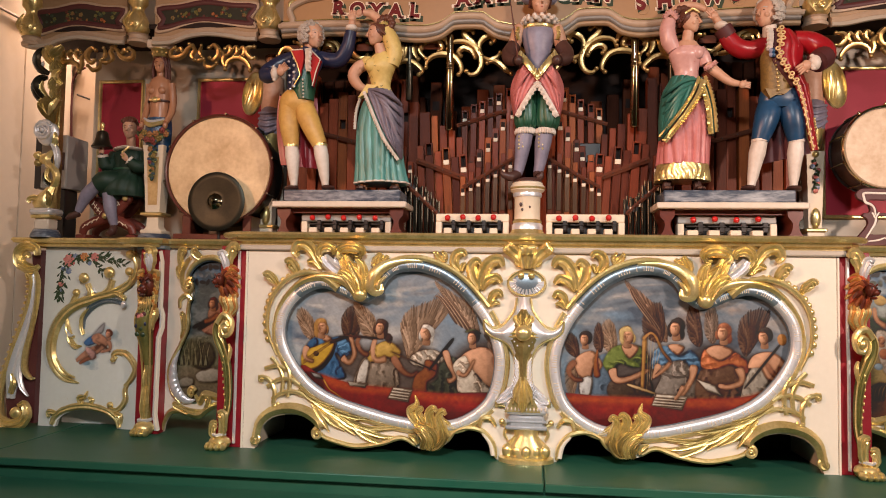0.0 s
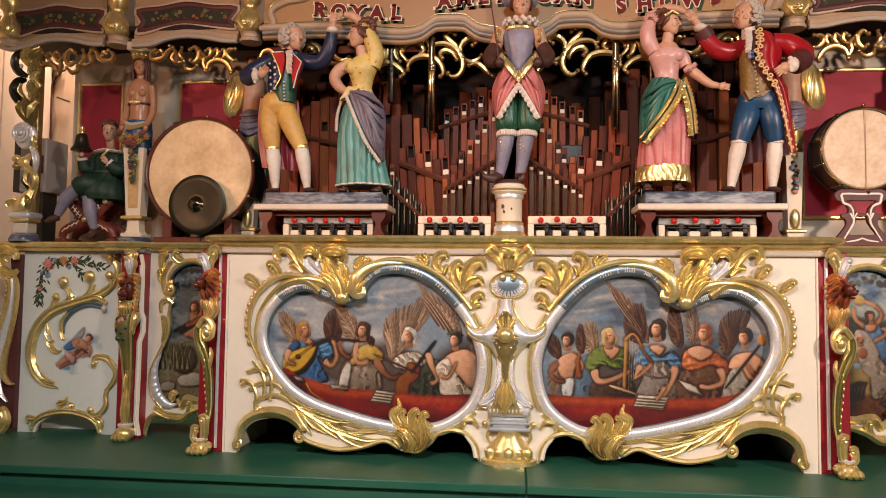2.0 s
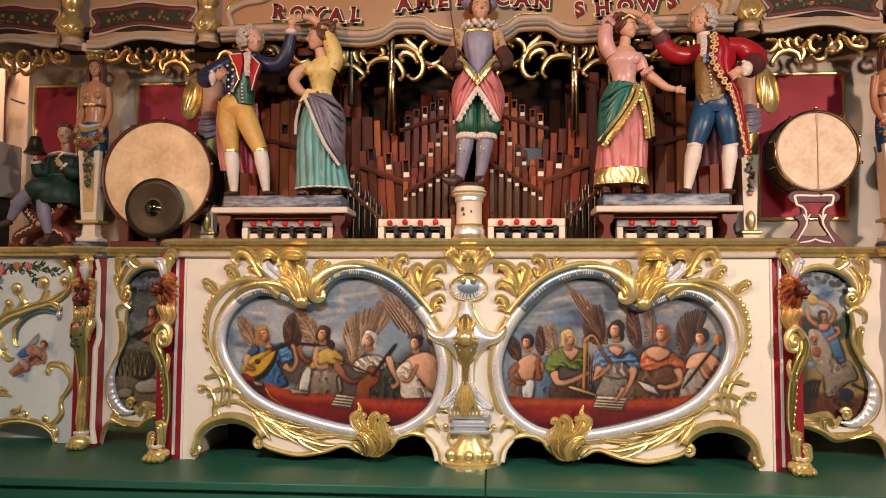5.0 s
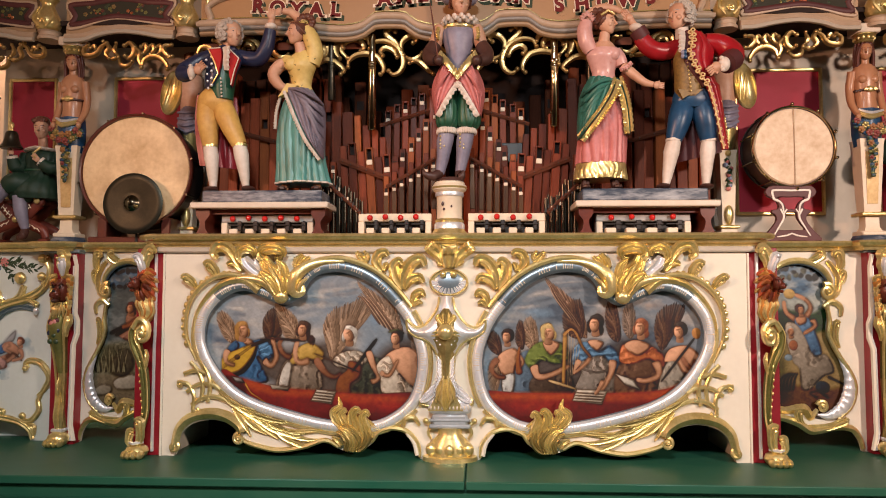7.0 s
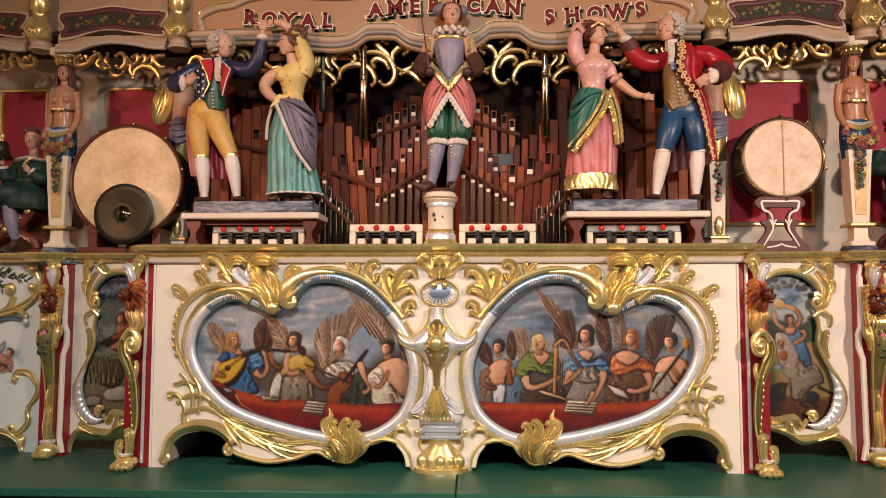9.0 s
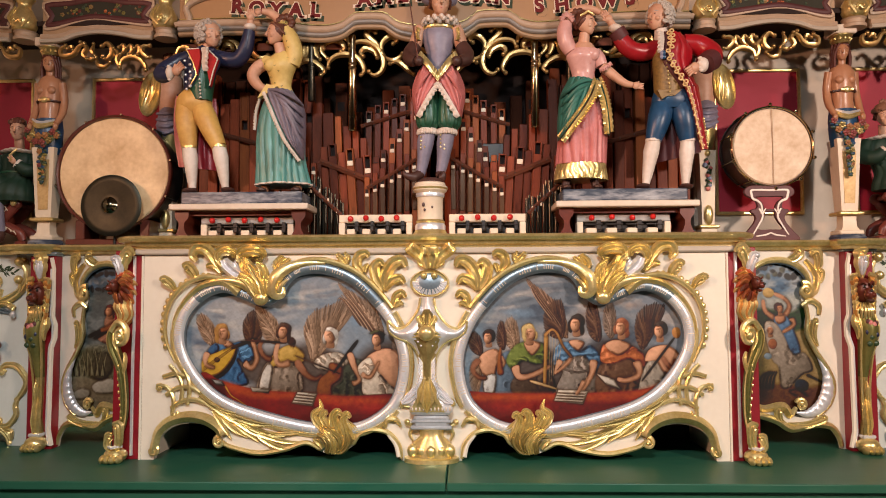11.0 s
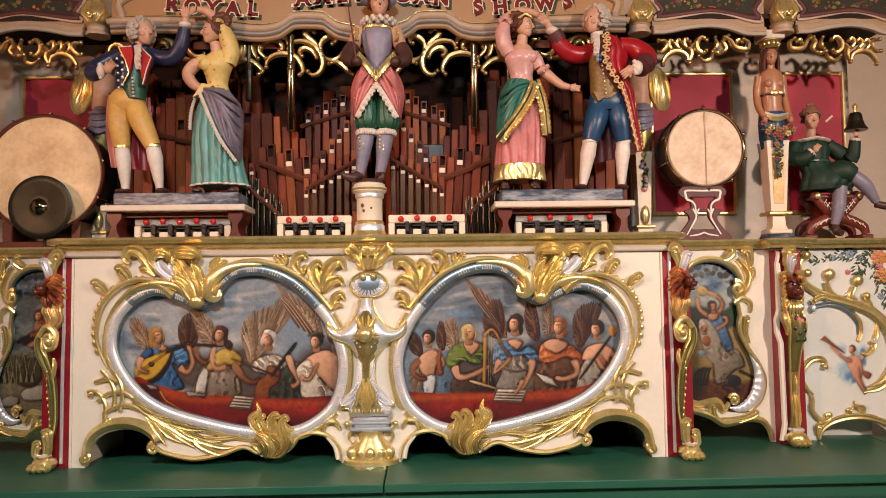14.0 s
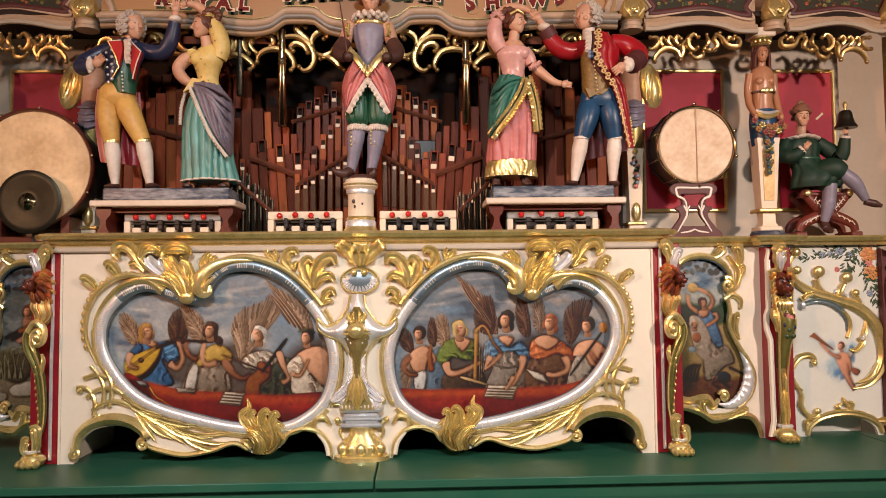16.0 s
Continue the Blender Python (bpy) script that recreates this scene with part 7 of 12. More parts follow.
    f.leaf(((-2.395, 0.128), (-2.400, 0.158, 0.006), (-2.372, 0.168, 0.008), (-2.360, 0.198)), [0.030, 0.040, 0.026, 0.006], GOLD, y - 0.004, 0.0, 2)
    f.leaf(((-2.340, 0.128), (-2.330, 0.150, 0.006), (-2.350, 0.165, 0.006)), [0.020, 0.028, 0.01], GOLD, y - 0.004, 0.0, 2)
    f.leaf(((-2.540, 0.075), (-2.575, 0.078, 0.006), (-2.580, 0.050, 0.006)), [0.02, 0.034, 0.012], GOLD, y - 0.004, 0.0, 2)
    f.leaf(((-2.200, 0.080), (-2.165, 0.072, 0.006), (-2.160, 0.030, 0.004)), [0.02, 0.034, 0.012], GOLD, y - 0.004, 0.0, 2)
    part("arch_trim", MS(f), bay)
    part("arch_backing", MO(Shape().box((-2.60, 0.42, 0.0), (-2.18, 0.43, 0.2), PALE)), bay)

    # painted garland and winged child, a thin layer of paint
    f = Shape()
    rnd = random.Random(5 if s < 0 else 8)

    def twig(x0, z0, x1, z1, sag, n_, spread):
        for i in range(n_):
            u = rnd.random()
            px, pz = x0 + (x1 - x0) * u, z0 + (z1 - z0) * u - sag * math.sin(math.pi * u)
            way = math.atan2(z1 - z0, x1 - x0) + rnd.choice((-1, 1)) * rnd.uniform(0.4, 1.0)
            px += rnd.uniform(-1, 1) * spread * (1 - 0.6 * u)
            pz += rnd.uniform(-1, 1) * spread * (1 - 0.6 * u)
            ln = rnd.uniform(0.020, 0.040)
            f.tube([(px, 0.2985, pz), (px + 0.5 * ln * math.cos(way), 0.2975, pz + 0.5 * ln * math.sin(way)), (px + ln * math.cos(way), 0.2985, pz + ln * math.sin(way))], [0.0008, 0.0054, 0.0006], LEAF_GREEN, 6, 0.3)

    if s < 0:
        twig(-2.52, 0.895, -2.18, 0.885, -0.035, 95, 0.028)
        twig(-2.52, 0.90, -2.555, 0.69, 0.0, 70, 0.030)
        twig(-2.36, 0.90, -2.30, 0.84, 0.0, 18, 0.015)
        roses = ((-2.504, 0.903, ROSE_RED, 0.034), (-2.417, 0.923, ROSE_GOLD, 0.024), (-2.355, 0.922, ROSE_RED, 0.024), (-2.548, 0.774, ROSE_RED, 0.017), (-2.470, 0.925, ROSE_BLUE, 0.016), (-2.507, 0.845, ROSE_BLUE, 0.018), (-2.540, 0.855, ROSE_BLUE, 0.013), (-2.385, 0.888, ROSE_BLUE, 0.012), (-2.545, 0.735, ROSE_BLUE, 0.012))
    else:
        twig(2.56, 0.93, 2.26, 0.90, -0.030, 64, 0.030)
        twig(2.52, 0.94, 2.48, 0.84, 0.0, 46, 0.036)
        twig(2.58, 0.90, 2.64, 0.665, 0.0, 70, 0.040)
        twig(2.66, 0.96, 2.675, 0.80, 0.0, 30, 0.02)
        roses = ((2.599, 0.925, ROSE_GOLD, 0.042), (2.612, 0.832, ROSE_GOLD, 0.040), (2.600, 0.880, ROSE_RED, 0.020), (2.447, 0.947, ROSE_BLUE, 0.024), (2.357, 0.925, ROSE_BLUE, 0.018), (2.432, 0.850, ROSE_RED, 0.014), (2.600, 0.725, ROSE_BLUE, 0.018), (2.500, 0.925, ROSE_BLUE, 0.016), (2.400, 0.935, ROSE_BLUE, 0.014))
    ob = part("garland_leaf", f, bay, "painted green leaves")
    ob["kind"] = "stuff"
    for x0, z0, m_, r_ in roses:
        g = Shape()
        for ring, n_ in ((0.72, 7), (0.40, 5)):
            for i in range(n_):
                w = i * 2 * math.pi / n_ + ring * 3 + x0 * 9
                g.ball((x0 + r_ * ring * math.cos(w), 0.2992 - 0.001 * (1 - ring), z0 + r_ * ring * math.sin(w)), (r_ * 0.40, 0.0025, r_ * 0.34), m_, 8, 5)
        g.ball((x0, 0.2965, z0), (r_ * 0.22, 0.0025, r_ * 0.22), m_, 8, 5)
        part("painted_flower", g, bay)
    if s < 0:
        c = Canvas(-2.50, -2.14, 0.30, 0.62, 0.003, (0.885, 0.89, 0.85), 60)
        c.map = (-2.894, 1.060, 0.1236, 0.1168)
        for u, w, r_ in ((4.6, 5.3, 0.10), (4.2, 5.7, 0.07), (5.2, 4.9, 0.08), (4.4, 6.1, 0.05), (5.4, 4.7, 0.05)):
            c.blob(*c.at(u, w), r_, r_ * 0.8, (0.50, 0.62, 0.67), 0, 0.9, 0.7, 0.2, 0.75)
        c.blob(*c.at(4.35, 5.1), 0.028, 0.020, (0.14, 0.30, 0.50), 30, 0.4, 0.4)
        c.blob(*c.at(4.2, 6.1), 0.024, 0.014, (0.25, 0.40, 0.52), 0, 0.5, 0.5, 0.2, 0.8)
        c.patch([(4.40, 4.82), (4.93, 4.23), (4.87, 4.69)], (0.56, 0.53, 0.53), 0.006)
        c.patch([(4.02, 5.15), (4.43, 4.82), (4.71, 5.08), (4.24, 5.32)], (0.12, 0.26, 0.48), fold=0.3)
        c.limb([(4.55, 5.73), (4.17, 5.92), (3.87, 6.12)], 0.15, 0.06, (0.46, 0.20, 0.12))
        c.limb([(4.40, 5.57), (4.06, 5.73), (3.70, 6.03)], 0.19, 0.07, (0.68, 0.38, 0.26))
        c.patch([(4.36, 4.93), (4.72, 4.72), (5.18, 5.05), (5.06, 5.37), (4.64, 5.69), (4.17, 5.76), (4.26, 5.44), (4.66, 5.21)], (0.68, 0.38, 0.26), shade=0.5)
        c.limb([(4.76, 5.32), (4.49, 5.54)], 0.05, 0.04, (0.46, 0.20, 0.12))
        c.patch([(4.17, 5.38), (4.59, 5.61), (4.45, 5.96), (4.13, 5.54)], (0.70, 0.44, 0.40), fold=0.3)
        c.limb([(4.60, 5.40), (4.87, 5.24), (5.23, 5.54)], 0.06, 0.04, (0.20, 0.08, 0.05))
        c.limb([(5.18, 5.08), (5.25, 5.42), (4.87, 5.57)], 0.10, 0.06, (0.68, 0.38, 0.26))
        c.limb([(4.66, 4.86), (4.49, 5.05), (4.76, 5.22)], 0.10, 0.06, (0.68, 0.38, 0.26))
        c.head(5.16, 4.74, (0.68, 0.38, 0.26), (0.24, 0.09, 0.05), 0.23, -10, 0, 1)
        oval = [Vector((c.at(4.6, 0)[0] + 0.15 * math.cos(w / 16 * math.pi), 0, c.at(0, 5.3)[1] + 0.135 * math.sin(w / 16 * math.pi))) for w in range(32)]
    else:
        c = Canvas(2.18, 2.58, 0.19, 0.60, 0.003, (0.885, 0.89, 0.85), 60)
        c.map = (1.955, 1.047, 0.1047, 0.1024)
        for u, w, r_ in ((4.4, 6.6, 0.08), (4.0, 6.8, 0.06), (4.9, 6.2, 0.06), (4.5, 7.1, 0.06), (5.2, 5.8, 0.04), (4.1, 5.7, 0.04)):
            c.blob(*c.at(u, w), r_, r_ * 0.8, (0.46, 0.60, 0.68), 0, 0.9, 0.7, 0.2, 0.75)
        for u, w, r_ in ((4.4, 7.1, 0.025), (5.15, 6.4, 0.022), (4.6, 7.3, 0.018), (5.1, 5.9, 0.014)):
            c.blob(*c.at(u, w), r_, r_ * 1.3, (0.18, 0.33, 0.52), 0, 0.6, 0.6, 0.2, 0.9)
        c.patch([(4.9, 6.2), (5.2, 5.85), (5.25, 6.1), (5.05, 6.4)], (0.60, 0.54, 0.50), 0.004)
        c.patch([(5.1, 6.85), (5.5, 7.0), (5.35, 7.25), (5.1, 7.1)], (0.40, 0.16, 0.11))
        c.patch([(4.3, 6.3), (4.6, 6.1), (4.95, 6.2), (5.1, 6.8), (5.0, 7.3), (5.3, 7.9), (5.2, 8.1), (5.05, 7.95), (4.75, 7.45), (4.5, 6.9)], (0.70, 0.40, 0.28), shade=0.5)
        c.limb([(4.95, 7.2), (4.9, 6.7)], 0.04, 0.03, (0.50, 0.24, 0.15))
        c.limb([(5.0, 7.3), (5.2, 7.9)], 0.035, 0.02, (0.50, 0.24, 0.15))
        c.limb([(4.5, 6.35), (4.1, 6.15), (3.6, 5.65)], 0.10, 0.06, (0.70, 0.40, 0.28))
        c.limb([(4.15, 5.9), (3.6, 5.5), (3.2, 5.2), (2.75, 5.05)], 0.03, 0.17, (0.44, 0.17, 0.06))
        c.head(4.58, 5.78, (0.70, 0.42, 0.30), (0.24, 0.10, 0.05), 0.25, -10, 0, 1)
        oval = [Vector((c.at(4.3, 0)[0] + 0.185 * math.cos(w / 16 * math.pi), 0, c.at(0, 6.5)[1] + 0.18 * math.sin(w / 16 * math.pi))) for w in range(32)]
    c.board("painted_child", 0.2985, bay, "small painted winged child on a blue cloud", oval, (0.885, 0.89, 0.85))

    # end console
    outer_e = ((-2.755, 0.845), (-2.712, 0.80), (-2.715, 0.70), (-2.752, 0.56), (-2.805, 0.40), (-2.850, 0.25), (-2.868, 0.12), (-2.850, 0.045), (-2.800, 0.020))
    inner_e = ((-2.690, 0.850), (-2.668, 0.78), (-2.672, 0.66), (-2.695, 0.52), (-2.720, 0.40), (-2.722, 0.31), (-2.690, 0.265), (-2.662, 0.262))
    f = Shape().tube(spline([V(x, z, 0.25) for x, z in outer_e], 5), [0.010, 0.012, 0.012, 0.012, 0.014, 0.016, 0.020, 0.022, 0.016], GOLD, 9, 1.5)
    f.tube(spline([V(x, z, 0.245) for x, z in inner_e], 5), [0.010, 0.012, 0.012, 0.013, 0.016, 0.016, 0.012, 0.005], GOLD, 9, 1.4)
    f.leaf(((-2.668, 0.870), (-2.700, 0.850, 0.01), (-2.765, 0.880, 0.02), (-2.778, 0.940, 0.02), (-2.735, 0.975, 0.02), (-2.680, 0.960, 0.016), (-2.672, 0.925, 0.016)), [0.022, 0.05, 0.068, 0.07, 0.064, 0.05, 0.03], GOLD, 0.245, 0.0, 3)
    f.leaf(((-2.750, 0.905), (-2.720, 0.930, 0.012), (-2.700, 0.912, 0.012)), [0.02, 0.034, 0.014], GOLD, 0.222, 0.0, 2)
    f.leaf(((-2.855, 0.150), (-2.868, 0.075, 0.014), (-2.815, 0.018, 0.022), (-2.725, 0.020, 0.024), (-2.685, 0.070, 0.022), (-2.705, 0.125, 0.018), (-2.745, 0.115, 0.014)), [0.022, 0.05, 0.064, 0.066, 0.060, 0.044, 0.022], GOLD, 0.245, 0.0, 3)
    f.ball((-2.748, 0.225, 0.078), (0.034, 0.022, 0.032), GOLD, 12, 8)
    beads = spline([V(x, z, 0.24) for x, z in outer_e], 8)
    for i in range(6, len(beads) - 8, 2):
        f.ball((beads[i].x - 0.014, 0.238, beads[i].z), (0.007, 0.012, 0.009), GOLD, 6, 4)
    con = part("end_console", M(f.moved(0.024 if s < 0 else 0, 0, 0)), bay, "tall gilt S-shaped console")
    f = Shape().leaf(((-2.700, 0.845), (-2.692, 0.76, 0.004), (-2.697, 0.66, 0.006), (-2.728, 0.53, 0.008), (-2.768, 0.40, 0.008), (-2.795, 0.28, 0.006), (-2.805, 0.15)), [0.03, 0.034, 0.038, 0.05, 0.07, 0.085, 0.05], SILVER, 0.25, 0.0, 2, 0.25, 0.18, thick=0.02)
    f.leaf(((-2.735, 0.40), (-2.752, 0.31, 0.006), (-2.735, 0.22, 0.008), (-2.695, 0.165, 0.004)), [0.012, 0.032, 0.030, 0.006], SILVER, 0.242, 0.0, 2)
    part("silver_inlay", M(f.moved(0.024 if s < 0 else 0, 0, 0)), con)
    f = Shape().leaf(((-2.795, 0.18), (-2.775, 0.235, 0.01), (-2.790, 0.285, 0.006)), [0.03, 0.04, 0.01], GOLD, 0.235, 0.0, 2)
    part("console_leaf", M(f.moved(0.024 if s < 0 else 0, 0, 0)), con)
    outline_ = [(-2.645, 0.955), (-2.70, 0.93), (-2.68, 0.75), (-2.76, 0.45), (-2.82, 0.20), (-2.80, 0.03), (-2.645, 0.02)]
    plate("console_board", [[Vector((p[0] * (1 if s < 0 else -1), 0, p[1])) for p in outline_]], 0.262, 0.30, MAROON, con)
    return bay


for s in (-1, 1):
    side_bay(s)
    led = thing("side_ledge", "gilt moulded ledge over a side bay", "ledge", "side ledges")
    h = -2.03 if s < 0 else -2.085
    pts = [(-2.76, 0.55), (-2.76, 0.27), (h - 0.10, 0.27), (h - 0.09, 0.20), (h - 0.065, 0.185), (h + 0.065, 0.185), (h + 0.09, 0.20), (h + 0.10, 0.27), (-1.47, 0.27)]
    f = Shape().moulding([(0.0, -0.048), (0.010, -0.046), (0.014, -0.032), (0.034, -0.026), (0.044, -0.010), (0.038, 0.0), (0.0, 0.002)], pts, GOLD).moved(0, 0, 1.022)
    b = Shape().box((-2.755, 0.272, 0.984), (-1.44, 0.70, 1.022), TAN, 0.002)
    d = Shape().box((h - 0.085, 0.19, 0.986), (h + 0.085, 0.272, 1.022), TAN, 0.002)
    for nm, sh in (("gilt_moulding", f), ("ledge_board", b), ("ledge_bracket", d)):
        part(nm, sh if s < 0 else sh.mirrored(), led)


# ---- upper stage of the organ ----
def sided(s, shape):
    return shape if s < 0 else shape.mirrored()


for s in (-1, 1):
    wall = thing("back_wall", "grey-cream back board of the side niche with two red cloth panels", "wall panel", kind="structure")
    west = s < 0
    part("board", sided(s, Shape().box((-2.605 if west else -2.67, 0.62, 1.02), (-1.42, 0.66, 2.17), GREY_WALL)), wall)
    for x0, x1, z0, z1 in ((-1.93 if west else -1.985, -1.545, 1.205, 1.975), (-2.55 if west else -2.62, -2.30, 1.205, 1.975)):
        pan = part("cloth_panel", sided(s, Shape().box((x0, 0.612, z0), (x1, 0.619, z1), RED_CLOTH)), wall, "crimson silk panel")
        w = 0.018
        for lo, hi in (((x0 - w, 0.598, z0 - w), (x0, 0.618, z1 + w)), ((x1, 0.598, z0 - w), (x1 + w, 0.618, z1 + w)), ((x0 - w, 0.599, z0 - w), (x1 + w, 0.617, z0)), ((x0 - w, 0.599, z1), (x1 + w, 0.617, z1 + w))):
            part("gilt_frame", sided(s, Shape().box(lo, hi, GOLD, 0.005)), pan)
    part("cheek", sided(s, Shape().box((-1.42, 0.56, 1.04), (-1.395, 0.66, 2.10), GREY_WALL)), wall)

# shade behind the pipes, painted as near-black back and soffit
chamber = thing("pipe_chamber", "near-black boards standing for the shade behind the pipes", "organ case", kind="structure")
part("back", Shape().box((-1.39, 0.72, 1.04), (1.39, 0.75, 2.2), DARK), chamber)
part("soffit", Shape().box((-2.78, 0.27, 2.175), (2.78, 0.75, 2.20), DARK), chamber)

PANEL_DARK = material("dark_olive_panel", (0.020, 0.022, 0.012), 0.75, 0, (0.035, 0.028, 0.015), 6, 50, 0.05, 0.4)
# cornice with lettering
cornice = thing("cornice", "buff and white shaped cornice board with painted red lettering", "cornice")
centre_low = [(0, 2.031), (0.073, 2.038), (0.157, 2.056), (0.205, 2.086), (0.241, 2.106), (0.359, 2.108), (0.396, 2.092), (0.443, 2.061), (0.522, 2.046), (0.636, 2.053), (0.779, 2.076), (0.895, 2.086), (1.055, 2.089), (1.25, 2.085)]
half = spline([V(x, z) for x, z in centre_low], 5)
full = [Vector((-p.x, 0, p.z)) for p in reversed(half[1:])] + half
plate("sign_board", [[V(-1.26, 2.62)] + [Vector(p) for p in full] + [V(1.26, 2.62)]], 0.10, 0.125, TAN, cornice)
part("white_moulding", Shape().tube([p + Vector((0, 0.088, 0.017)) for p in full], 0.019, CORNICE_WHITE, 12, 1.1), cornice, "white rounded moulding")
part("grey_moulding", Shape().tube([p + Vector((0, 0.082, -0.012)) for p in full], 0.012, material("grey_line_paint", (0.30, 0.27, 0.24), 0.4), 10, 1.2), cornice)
part("cream_moulding", Shape().tube([p + Vector((0, 0.092, -0.034)) for p in full], 0.013, BROWN_CREAM, 10, 1.2), cornice, "brownish cream lower moulding")
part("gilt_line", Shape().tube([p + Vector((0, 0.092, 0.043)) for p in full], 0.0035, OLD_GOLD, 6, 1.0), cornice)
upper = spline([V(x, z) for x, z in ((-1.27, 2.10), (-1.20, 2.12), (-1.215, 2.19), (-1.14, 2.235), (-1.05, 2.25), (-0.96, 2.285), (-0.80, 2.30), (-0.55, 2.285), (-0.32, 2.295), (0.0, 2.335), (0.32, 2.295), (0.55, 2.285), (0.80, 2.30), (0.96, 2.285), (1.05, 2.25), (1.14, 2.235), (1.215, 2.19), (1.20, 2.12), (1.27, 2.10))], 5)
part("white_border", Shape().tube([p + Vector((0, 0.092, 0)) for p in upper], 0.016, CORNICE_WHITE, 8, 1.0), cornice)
part("gilt_upper_line", Shape().tube([p + Vector((0, 0.086, 0.024)) for p in upper[8:-8]], 0.009, GOLD, 8, 1.0), cornice)


# feet and heads of the letters' stems, as fractions of their width and height
SERIFS = {"R": ((0.12, 0), (0.92, 0), (0.12, 1)), "Y": ((0.06, 1), (0.94, 1), (0.5, 0)), "A": ((0.05, 0), (0.95, 0)), "L": ((0.15, 0), (0.15, 1)), "M": ((0.08, 0), (0.92, 0), (0.06, 1), (0.94, 1)), "E": ((0.12, 0), (0.12, 1)), "I": ((0.5, 0), (0.5, 1)), "N": ((0.1, 0), (0.08, 1), (0.92, 1)), "H": ((0.1, 0), (0.9, 0), (0.1, 1), (0.9, 1)), "W": ((0.05, 1), (0.5, 1), (0.95, 1))}


def letter(ch, x, z, size, turn, wide=1.0):
    """One painted letter: dark green shade, cream outline, red face."""
    face = None
    for name, mat, off, dx, dz, y in (("letter_shade", LETTER_GREEN, 0.005, 0.020, -0.024, 0.0985), ("letter_outline", IVORY, 0.0045, 0, 0, 0.0968), ("letter_face", LETTER_RED, 0.0, 0, 0, 0.0950)):
        cu = bpy.data.curves.new(name, "FONT")
        cu.body, cu.size, cu.align_x, cu.offset, cu.extrude = ch, size, "CENTER", 0.0045 + off * size / 0.085, 0.0008
        tmp = bpy.data.objects.new(name, cu)
        scene.collection.objects.link(tmp)
        bpy.context.view_layer.update()
        me = bpy.data.meshes.new_from_object(tmp.evaluated_get(bpy.context.evaluated_depsgraph_get()))
        bpy.data.objects.remove(tmp)
        xs = [v.co.x for v in me.vertices]
        lo_, hi_ = min(xs), max(xs)
        bm = bmesh.new()
        bm.from_mesh(me)
        hgt = size * 0.69
        grow = off * size / 0.085
        for u, w in SERIFS.get(ch, ()):
            cx_ = lo_ + (hi_ - lo_) * u
            for px in (0,):
                box_ = bmesh.ops.create_cube(bm, size=1.0)["verts"]
                bmesh.ops.transform(bm, verts=box_, matrix=Matrix.Translation((cx_, hgt * w, 0)) @ Matrix.Diagonal((size * 0.24 + 2 * grow, size * 0.075 + 2 * grow, 0.0016, 1)))
        bm.to_mesh(me)
        bm.free()
        me.transform(Matrix.Translation((x + dx * 0.6, y, z + dz * 0.6)) @ Matrix.Rotation(radians(90), 4, "X") @ Matrix.Rotation(radians(turn), 4, "Z") @ Matrix.Diagonal((wide, 1, 1, 1)))
        me.materials.clear()
        me.materials.append(mat)
        ob = new(name, me)
        ob.parent = cornice


for word, x0, x1, z0, z1, sag, turn in (("ROYAL", -0.965, -0.575, 2.160, 2.135, -0.006, -4), ("AMERICAN", -0.33, 0.345, 2.185, 2.185, 0.020, 0), ("SHOWS", 0.53, 0.97, 2.140, 2.170, -0.006, 5)):
    n = len(word)
    for i, ch in enumerate(word):
        u = i / (n - 1)
        t = turn - sag * 14 * (2 * u - 1) * 20 / 2 if word == "AMERICAN" else turn
        letter(ch, x0 + (x1 - x0) * u, z0 + (z1 - z0) * u + sag * 4 * u * (1 - u), 0.094, t, 1.0)

